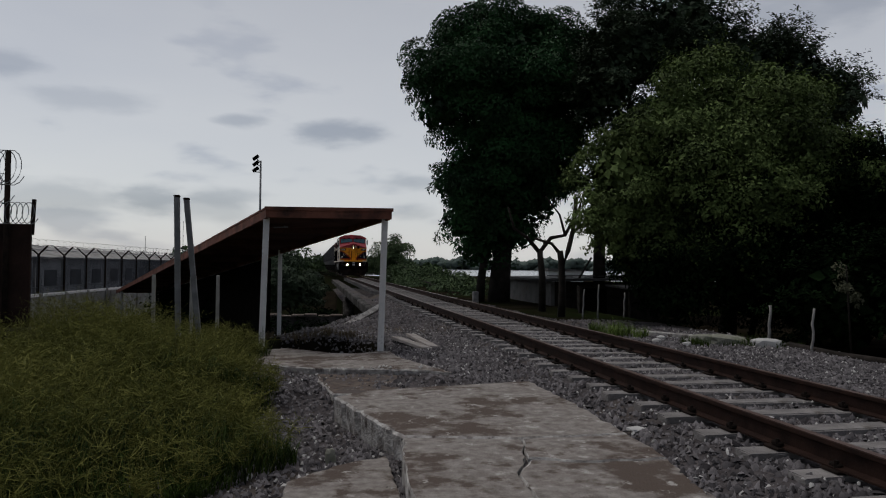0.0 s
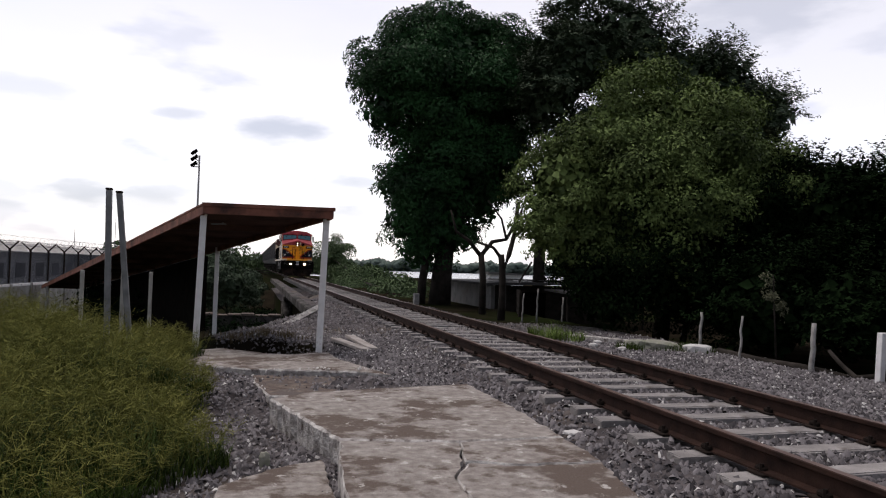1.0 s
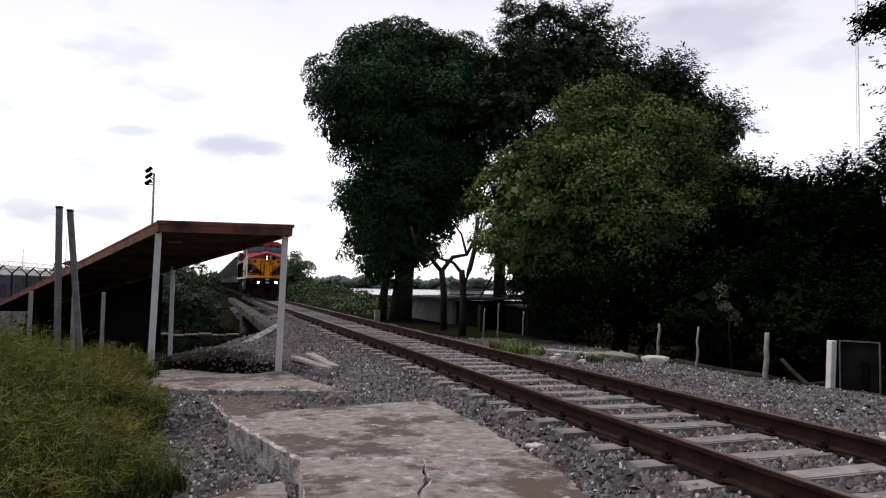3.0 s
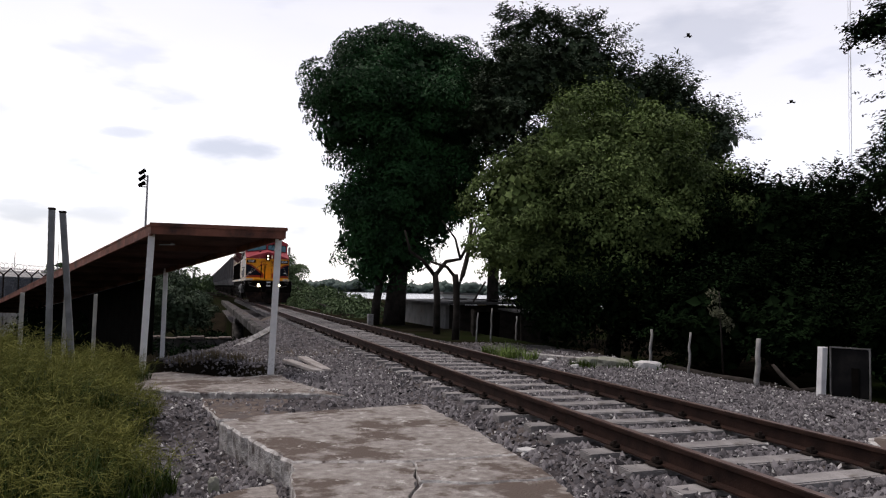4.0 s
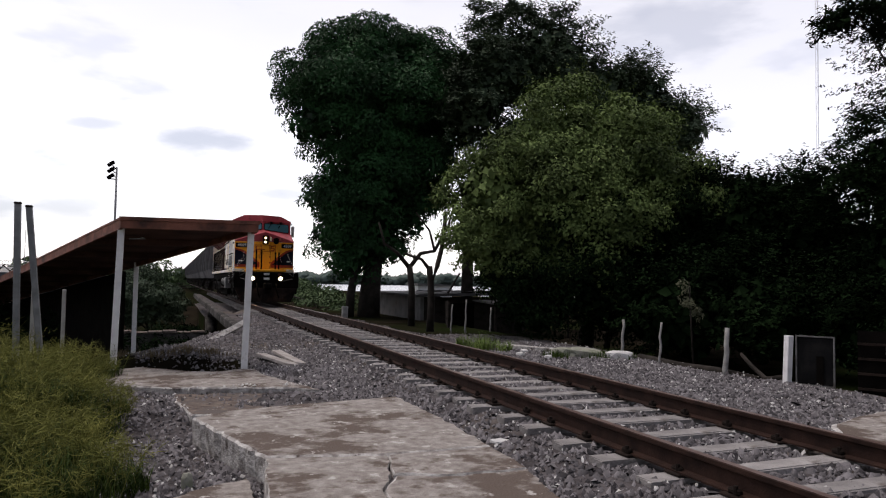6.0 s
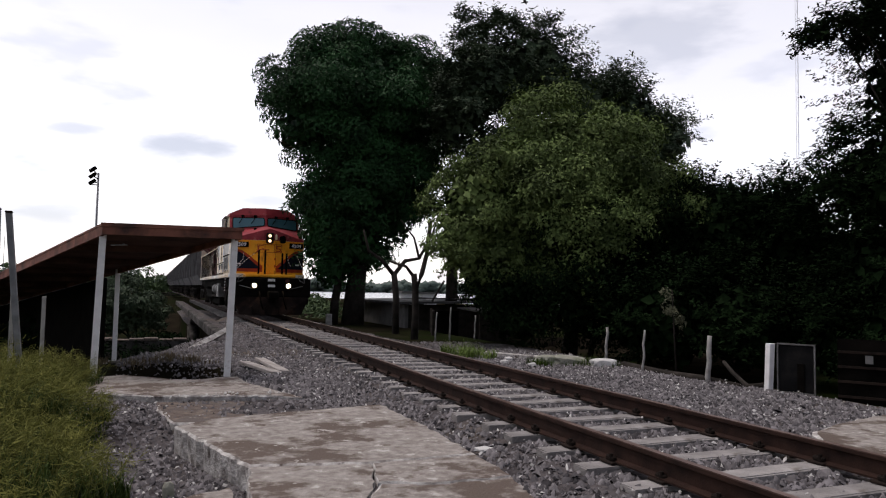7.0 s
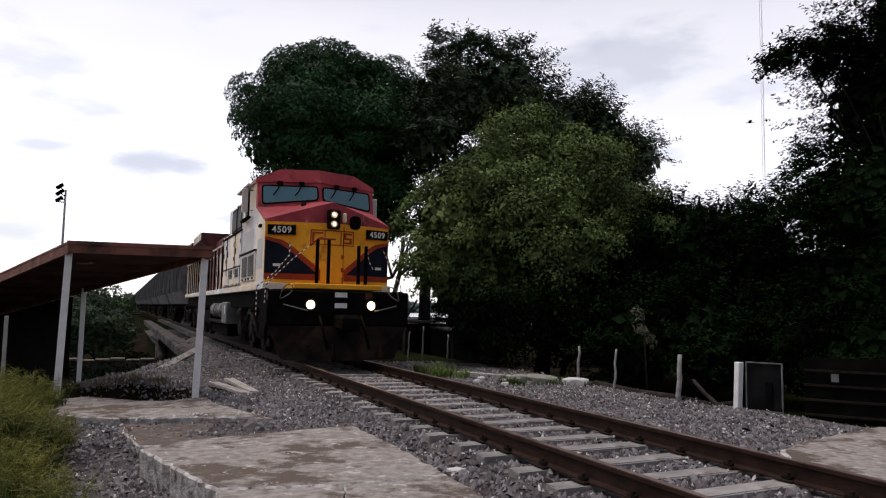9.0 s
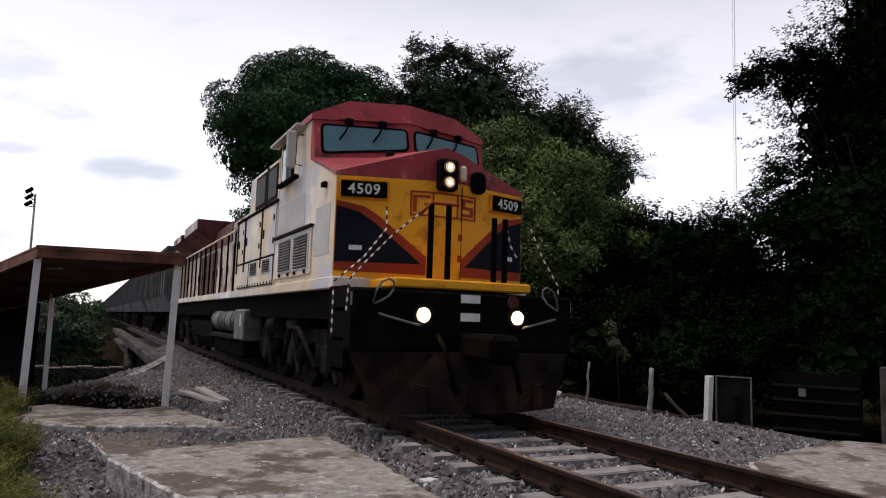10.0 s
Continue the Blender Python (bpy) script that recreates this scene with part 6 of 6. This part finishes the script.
def light_pole(x, y, z0, h):
    t = thing("floodlight_mast", pose(x, y, z0), "tall slim floodlight mast with stacked lamps", "light pole")
    part("pole", tube(bmesh.new(), (0, 0, 0), (0, 0, h), 0.12, 0.07, seg=8), GALV, t)
    part("crossbar", B(-0.5, 0.05, -0.05, 0.05, h - 1.0, h - 0.93), IRON, t)
    for k in range(3):
        part("floodlight", B(-0.3, 0.3, -0.2, 0.2, -0.12, 0.12, 0.04, pose(-0.42, 0, h - 0.75 + k * 0.5, 0, -38, 0)), BLACK, t, "dark floodlight")
        part("lamp_arm", tube(bmesh.new(), (0, 0, h - 0.8 + k * 0.3), (-0.42, 0, h - 0.75 + k * 0.5), 0.04, seg=6), IRON, t)


light_pole(-4.55, 62, -1.6, 11.5)
for x, y, h, r in ((-19, 110, 9, 0.06), (-26, 118, 7, 0.07), (-17, 150, 8.5, 0.07), (-8, 170, 9, 0.08), (-7, 172, 10, 0.08), (-4.6, 176, 8.5, 0.08)):
    t = thing("aerial_mast", pose(x, y, -1.6), "thin distant pole against the sky", "mast", "distant masts")
    part("pole", tube(bmesh.new(), (0, 0, 0), (0, 0, h), r, r * 0.5, seg=6), GALV, t)
# the pale radio mast far behind the trees
t = thing("radio_mast", pose(128.2, 113.3, -2), "tall pale radio mast far away", "mast")
pale = mat("mast_pale", (0.78, 0.78, 0.8), (0.85, 0.85, 0.87), 0.8, 0.2, 2, 0)
for k in range(3):
    a = k * 2.094
    part("lattice_leg", tube(bmesh.new(), (0.3 * math.cos(a), 0.3 * math.sin(a), 0), (0.3 * math.cos(a), 0.3 * math.sin(a), 92), 0.05, seg=4), pale, t)
bm = bmesh.new()
for k in range(60):
    a, b = k * 2.094, (k + 1) * 2.094
    tube(bm, (0.3 * math.cos(a), 0.3 * math.sin(a), k * 1.5), (0.3 * math.cos(b), 0.3 * math.sin(b), k * 1.5 + 1.5), 0.03, seg=4)
part("bracing", bm, pale, t)


POSTWOOD = mat("weathered_post", (0.2, 0.19, 0.18), (0.42, 0.4, 0.38), 0.9, 6, 50, 0.4)


# ---- the shed and the far side of the track ----
def make_shed():
    sh = thing("shed", pose(9.1, 26.6, -1.2), "low grey shed with a dark patched sheet roof", "shed")
    grey = mat("shed_block", (0.08, 0.077, 0.074), (0.19, 0.183, 0.177), 0.9, 2, 30, 0.2, stain=(0.09, 0.08, 0.07), stain_at=(0.5, 0.7), stain_scale=1)
    darkroof = mat("shed_roof", (0.025, 0.024, 0.024), (0.07, 0.066, 0.065), 0.8, 2, 30, 0.2)
    part("front_wall", B(0.0, 0.15, 0, 7.0, 0, 1.75), grey, sh, "grey block wall")
    part("end_wall", B(0.15, 4.6, 0, 0.15, 0, 1.75), BARK, sh, "dark boarded end wall")
    part("doorway", B(1.2, 2.3, -0.02, 0.01, 0.2, 1.5), BLACK, sh, "dark doorway")
    part("roof", prism_y(bmesh.new(), [(-0.35, 1.76), (5.2, 1.86), (5.2, 1.95), (-0.35, 1.85)], -0.5, 7.4), darkroof, sh, "dark sheet roof")
    part("awning", B(2.0, 5.4, -2.6, -0.5, 1.62, 1.68, 0.0, pose(0, 0, 0, 2, 0, 0)), darkroof, sh, "dark awning sheet")
    for x in (2.1, 5.2):
        part("awning_post", tube(bmesh.new(), (x, -2.5, 0), (x, -2.5, 1.55), 0.05, seg=6), BARK, sh)
    for k in range(5):
        part("roof_board", B(0.3 + k * 0.9, 0.75 + k * 0.9, -0.45, 1.8, 1.955, 1.99, 0.01, pose(0, 0, 0.02 * (k % 2), 0, 0, 4 * (k % 3) - 4)), darkroof, sh)
    part("prop", tube(bmesh.new(), (1.0, -0.4, 1.9), (1.5, -0.4, 2.7), 0.04, seg=5), BARK, sh)
    part("prop", tube(bmesh.new(), (2.4, -0.4, 1.9), (2.6, -0.4, 2.9), 0.04, seg=5), BARK, sh)
    hut = thing("white_house", pose(30, 84, -2.2), "small white house far off by the water", "house")
    part("wall", B(-2.2, 2.2, -2, 2, 0, 2.9), WHITEPAINT, hut)
    part("roof", prism_y(bmesh.new(), [(-2.4, 2.9), (2.4, 2.9), (2.4, 3.05), (-2.4, 3.2)], -2.3, 2.3), grey, hut)
    part("window", B(-0.6, 0.6, -2.02, -1.99, 1.1, 2.1), BLACK, hut)
    pl = thing("plank_fence", pose(8.6, 22.2, -0.45), "low weathered plank fence before the shed", "fence")
    for k in range(3):
        part("plank", B(0, 3.2, 0, 0.05, 0.1 + k * 0.25, 0.25 + k * 0.25, 0.01, pose(0, 0, 0, 0, 0, 70)), BARK, pl)
    for k in range(3):
        part("plank_post", B(-0.05, 0.05, -0.05, 0.05, 0, 0.9, 0.01, pose(0.34 * 1.5 * k, 0.94 * 1.5 * k, 0)), BARK, pl)


make_shed()
post("painted_stump", 6.45, 28.2, -0.45, 0.55, 0.22, POSTWOOD, "short pale block by the mango tree", "block")
for x, y, h, w, lean in ((9.86, 14.2, 0.85, 0.09, (0.05, 0)), (8.85, 11.5, 0.80, 0.06, (0.03, 0)), (8.86, 9.75, 0.80, 0.11, (0.04, 0)), (7.66, 19.6, 0.85, 0.06, (0.04, 0)), (8.29, 20.0, 1.0, 0.07, (0.02, 0)), (9.3, 20.4, 0.75, 0.07, (0.02, 0))):
    z0 = float(ground_z(x, y)) - 0.05
    post("fence_post", x, y, z0, h + 0.05, w * 0.85, POSTWOOD, "weathered grey wooden fence post", "fence post", "posts along the yard", lean, True, 0.8)


def make_gate():
    post("white_gatepost", 9.02, 8.6, -0.45, 0.82, 0.1, WHITEPAINT, "chipped white concrete gatepost, worn at its foot", "gatepost", "", (0.05, 0), False, 1.1)
    grey = mat("panel_grey", (0.004, 0.004, 0.004), (0.014, 0.014, 0.015), 0.9, 2, 30, 0.15, spec=0.03, stain=(0.02, 0.018, 0.016), stain_at=(0.5, 0.7), stain_scale=2)
    g = thing("metal_gate", pose(9.12, 8.52, -0.42, 0, 0, -62), "grey sheet-metal gate in a thin frame beside the gatepost", "gate")
    part("panel", B(0.03, 0.52, 0.0, 0.02, 0.06, 0.78), grey, g)
    bm = bmesh.new()
    for q in ((0, 0.55, 0.785, 0.805), (0, 0.55, 0.035, 0.055)):
        box(bm, q[0], q[1], -0.01, 0.03, q[2], q[3])
    for x in (0.0, 0.53):
        box(bm, x, x + 0.02, -0.01, 0.03, 0.055, 0.785)
    part("brace", B(0.3, 0.4, -0.02, -0.002, 0.06, 0.5), BLACK, g)
    part("gate_frame", bm, STEEL, g, "pale thin gate frame")
    h = thing("yard_gate", pose(9.5, 7.75, -0.45, 0, 0, -55), "dark barred gate in the shade of the trees", "gate")
    for k in range(4):
        part("bar", B(0, 1.15, 0, 0.03, 0.08 + k * 0.22, 0.115 + k * 0.22), IRON, h)
    part("back_sheet", B(0, 1.2, 0.04, 0.06, 0, 0.95), BLACK, h)
    part("latch_plate", B(0.36, 0.46, -0.012, -0.002, 0.6, 0.72), STEEL, h)
    wl = thing("yard_wall_end", pose(10.35, 6.6, -0.45, 0, 0, -55), "shaded stained plaster wall end", "wall")
    part("wall", B(0, 2.4, 0, 0.15, 0, 1.1, 0.02), OLDBEAM, wl)
    ro = thing("tiled_roof_house", pose(27, 21, -1.5, 0, 0, -45), "low house with a reddish tiled roof beyond the trees", "house")
    part("wall", B(-4, 4, 0, 4, 0, 2.6), WHITEPAINT, ro)
    part("roof", B(-4.4, 4.4, -0.6, 4.4, 2.6, 3.1, 0.05), mat("tile_red", (0.2, 0.09, 0.06), (0.32, 0.16, 0.11), 0.9, 2, 20, 0.3), ro)
    # dark fallen trunk and brush along the foot of the fence
    lg = thing("fallen_log", pose(8.95, 9.0, -0.4), "dark fallen log along the yard fence", "log")
    part("log", limb(bmesh.new(), [(0.1, 0.2, 0.0), (0.0, 1.0, 0.05), (-0.05, 1.9, 0.03), (0.1, 3.4, 0.04)], 0.06, 0.08, 8), BARK, lg)
    lg = thing("fallen_branch", pose(9.15, 8.8, -0.42), "bent dark branch by the gatepost", "branch")
    part("branch", limb(bmesh.new(), [(-0.05, -0.1, 0.12), (-0.1, 0.25, 0.05), (0.05, 0.7, 0.2), (0.1, 1.0, 0.38)], 0.05, 0.03, 7), BARK, lg)


make_gate()


DRYLEAF = mat("dry_vine_leaf", (0.04, 0.045, 0.025), (0.16, 0.16, 0.1), 0.8, 3, 20, 0, island=0.7, spec=0.2)
tree("dry_vine", (9.6, 11.5, -0.4), [([(9.65, 11.5, -0.4), (9.6, 11.5, 0.4), (9.55, 11.5, 1.2)], 0.02, 0.012)], [(9.6, 11.5, 0.75, 0.14, 0.14, 0.3), (9.5, 11.6, 1.05, 0.12, 0.12, 0.2), (9.75, 11.5, 0.5, 0.1, 0.1, 0.2)], 420, 0.075, DRYLEAF, 51,
     "pale dry vine hanging in the shade of the trees", "vine", clumps=8, core=0.0, twigs=0.3)


def rock(name, x, y, sx, sy, sz, turn, seed, material, label, category="rock", group="", lift=0.0):
    rng = random.Random(seed)
    bm = bmesh.new()
    bmesh.ops.create_icosphere(bm, subdivisions=2, radius=1.0)
    for v in bm.verts:
        c = v.co.normalized()
        q = max(abs(c.x), abs(c.y), abs(c.z)) ** 0.75
        k = 0.9 / q * (1 + 0.14 * noise.noise(c * 2.2 + Vector((seed, 0, 0))))
        v.co = Vector((c.x * k * sx, c.y * k * sy, c.z * k * sz))
    ob = part(name, bm, material, None, at=pose(x, y, float(ground_z(x, y)) + sz * 0.55 + lift, rng.uniform(-6, 6), rng.uniform(-6, 6), turn))
    return tagged(ob, label, category, group)


MOSSY = mat("mossy_block", (0.2, 0.2, 0.16), (0.38, 0.37, 0.31), 0.95, 4, 40, 0.4, stain=(0.12, 0.14, 0.07), stain_at=(0.5, 0.7), stain_scale=3)
rock("stone_block", 7.55, 12.95, 0.28, 0.2, 0.13, 10, 1, MOSSY, "mossy pale stone block by the track", "stone", "stone blocks")
rock("stone_block", 8.0, 12.8, 0.42, 0.2, 0.13, -8, 2, MOSSY, "long mossy stone block by the track", "stone", "stone blocks")
rock("stone_block", 8.55, 12.4, 0.3, 0.2, 0.12, -25, 3, PALE, "white broken stone block by the track", "stone", "stone blocks")
rock("pale_stone", 6.15, 4.55, 0.05, 0.04, 0.03, 0, 4, PALE, "small white stone by the rail", "stone", "", 0.02)
rock("flat_stone", 2.73, 5.78, 0.1, 0.07, 0.02, 30, 5, PALE, "flat white stone chip on the ballast", "stone", "", 0.02)
rock("flat_stone", 0.42, 5.91, 0.13, 0.05, 0.02, 35, 6, PALE, "flat white stone chip beside the slab", "stone", "", 0.02)
rock("upright_stone", 0.14, 6.15, 0.05, 0.03, 0.09, 30, 7, MOSSY, "grey stone chip standing in gravel", "stone")
rock("post_foot_stone", 1.02, 11.72, 0.04, 0.04, 0.06, 0, 8, PALE, "small white stone at the post's foot", "stone", "", 0.3)
for k, (x, y) in enumerate(((7.0, 13.6), (6.9, 12.4), (7.2, 12.9), (6.6, 13.0))):
    rock("loose_stone", x, y, 0.09, 0.08, 0.06, 40 * k, 20 + k, PALE, "loose pale stone by the track", "stone", "loose stones")

# the curb-like beam by the weeds, and broken boards
t = thing("concrete_beam", pose(7.35, 14.3, -0.36, 0, 0, -60), "long low pale concrete beam in weeds", "beam")
part("beam", B(-1.2, 1.2, -0.08, 0.08, 0, 0.1, 0.015), EDGE, t)
OLDWOOD = mat("old_board", (0.26, 0.23, 0.21), (0.46, 0.42, 0.39), 0.9, 5, 60, 0.4)
for x, y, turn, ln, w, tilt in ((1.72, 12.75, 108, 1.3, 0.2, 4), (1.96, 13.05, 98, 1.5, 0.2, 6)):
    t = thing("broken_board", pose(x, y, float(ground_z(x, y)) + 0.05, tilt, -3, turn), "broken grey board lying on ballast", "board", "broken boards")
    part("board", B(-ln / 2, ln / 2, -w / 2, w / 2, -0.02, 0.035, 0.008), OLDWOOD, t)
t = thing("fallen_beam", pose(0, 0, 0), "broken pale beam leaning at the bridge's end", "beam")
bm = bmesh.new()
tube(bm, (1.85, 20.6, -0.10), (0.80, 19.3, -0.55), 0.10, 0.09, 4)
part("beam", bm, EDGE, t)
cw = thing("creek_wall", pose(-1.4, 30.0, -3.3), "low dark retaining wall in the creek with a pale top", "wall")
part("wall", B(-3.2, 2.6, 0, 0.5, 0, 2.25, 0.02), OLDBEAM, cw)
for k in range(11):
    part("coping", B(-3.2 + k * 0.53, -2.69 + k * 0.53, -0.04, 0.54, 2.252, 2.31 + 0.03 * (k % 3), 0.02), DIRT, cw, "pale broken coping")

# birds over the trees
FLYERS = []
FEATHERS = mat("black_feathers", (0.01, 0.01, 0.01), (0.03, 0.03, 0.03), 0.6, 8, 40, 0)


def bird(rows):
    b = thing("bird", pose(*rows[0][1:4]), "small black bird flying with spread wings", "bird", "birds in the sky")
    bm = bmesh.new()
    limb(bm, [(0, -0.2, 0), (0, -0.08, 0.02), (0, 0.1, 0.0), (0, 0.24, -0.01)], 0.03, 0.015, 7)
    part("body", bm, FEATHERS, b)
    for s in (-1, 1):
        bm = bmesh.new()
        lo = [(0, -0.08, 0.02), (s * 0.2, -0.13, 0.09), (s * 0.42, -0.02, 0.05), (s * 0.2, 0.05, 0.08), (0, 0.08, 0.02)]
        va, vb = [bm.verts.new(p) for p in lo], [bm.verts.new((x, y, z - 0.012)) for x, y, z in lo]
        bm.faces.new(va), bm.faces.new(vb[::-1])
        for k in range(5):
            bm.faces.new((va[k], vb[k], vb[(k + 1) % 5], va[(k + 1) % 5]))
        part("wing", bm, FEATHERS, b)
    FLYERS.append((b, [(t, pose(x, y, z, 0, 0, h)) for t, x, y, z, h in rows]))


bird([(0.0, 0.88, 56.80, 89.28, 49), (7.5, 25.88, 36.80, 19.28, 49), (7.8, 28.67, 34.70, 19.16, 49), (8.1, 31.24, 32.41, 18.04, 49), (8.3, 33.24, 30.36, 17.38, 49), (10.0, 48.66, 17.08, 13.30, 49)])
bird([(0.0, 0.37, 57.16, 88.30, 48), (7.5, 25.37, 37.16, 18.30, 48), (7.8, 27.89, 35.32, 17.48, 48), (8.1, 30.37, 33.23, 16.13, 48), (8.3, 32.11, 31.56, 15.28, 48), (8.6, 34.02, 29.47, 13.63, 48), (10.0, 45.42, 19.63, 7.90, 48)])
bird([(0.0, 5.88, 52.75, 82.28, 43), (8.6, 30.88, 32.75, 12.28, 43), (8.8, 32.07, 31.57, 12.44, 43), (9.0, 33.22, 30.34, 12.48, 43), (9.2, 33.98, 29.49, 12.52, 43), (10.0, 38.28, 24.98, 12.85, 43)])
bird([(0.0, 5.04, 53.53, 82.59, 44), (4.1, 30.04, 33.53, 12.59, 44), (4.3, 32.59, 31.04, 12.05, 44), (4.4, 33.60, 29.93, 12.23, 44), (4.5, 33.97, 29.51, 12.01, 44), (10.0, 90.40, -28.11, 4.77, 44)])
bird([(0.0, 3.15, 55.11, 86.72, 49), (5.2, 28.15, 35.11, 16.72, 49), (5.4, 30.47, 33.12, 17.55, 49), (10.0, 83.69, -12.76, 36.70, 49)])
bird([(0.0, 15.0, 27.0, 9.6, 42), (2.9, 15.0, 27.0, 9.6, 42), (3.8, 23.77, 33.38, 14.21, 42), (3.9, 24.41, 32.67, 14.78, 42), (4.0, 24.74, 32.17, 15.37, 42), (4.1, 25.09, 31.65, 15.91, 42), (4.2, 25.75, 30.94, 16.25, 42), (4.3, 26.57, 30.02, 16.67, 42), (10.0, 68.77, -16.28, 38.5, 42)])
bird([(0.0, 19.5, 26.0, 7.8, 29), (2.9, 19.5, 26.0, 7.8, 29), (3.8, 28.66, 30.62, 10.68, 29), (3.9, 29.2, 29.93, 11.17, 29), (4.0, 29.38, 29.63, 11.55, 29), (4.1, 29.4, 29.36, 12.22, 29), (4.2, 29.68, 28.88, 12.7, 29), (4.3, 30.12, 28.17, 13.29, 29), (4.4, 30.27, 27.84, 13.68, 29), (10.0, 46.7, -1.33, 40.98, 29)])
bird([(0.0, 19.0, 26.2, 6.8, 42), (2.9, 19.0, 26.2, 6.8, 42), (4.1, 27.86, 31.38, 10.57, 42), (4.2, 29.01, 30.21, 10.9, 42), (4.3, 30.27, 28.83, 11.21, 42), (4.4, 31.19, 27.75, 11.42, 42), (10.0, 92.24, -41.03, 26.24, 42)])


# ---- motion ----
SPEED, FRONT_AT_END = 6.7, 7.6


def motions():
    times = [round(0.1 * k, 1) for k in range(101)]
    for ob, back, wheels in TRAIN:
        walk(ob, [(t, pose(TRACK_X, FRONT_AT_END + SPEED * (10.0 - t) + back, 0)) for t in (0.0, 2.5, 5.0, 7.5, 10.0)])
        for w in wheels:
            x, y, z = w.matrix_basis.translation
            walk(w, [(t, pose(x, y, z, math.degrees(SPEED * t / 0.5))) for t in times])
    for ob, rows in FLYERS:
        walk(ob, rows)


motions()
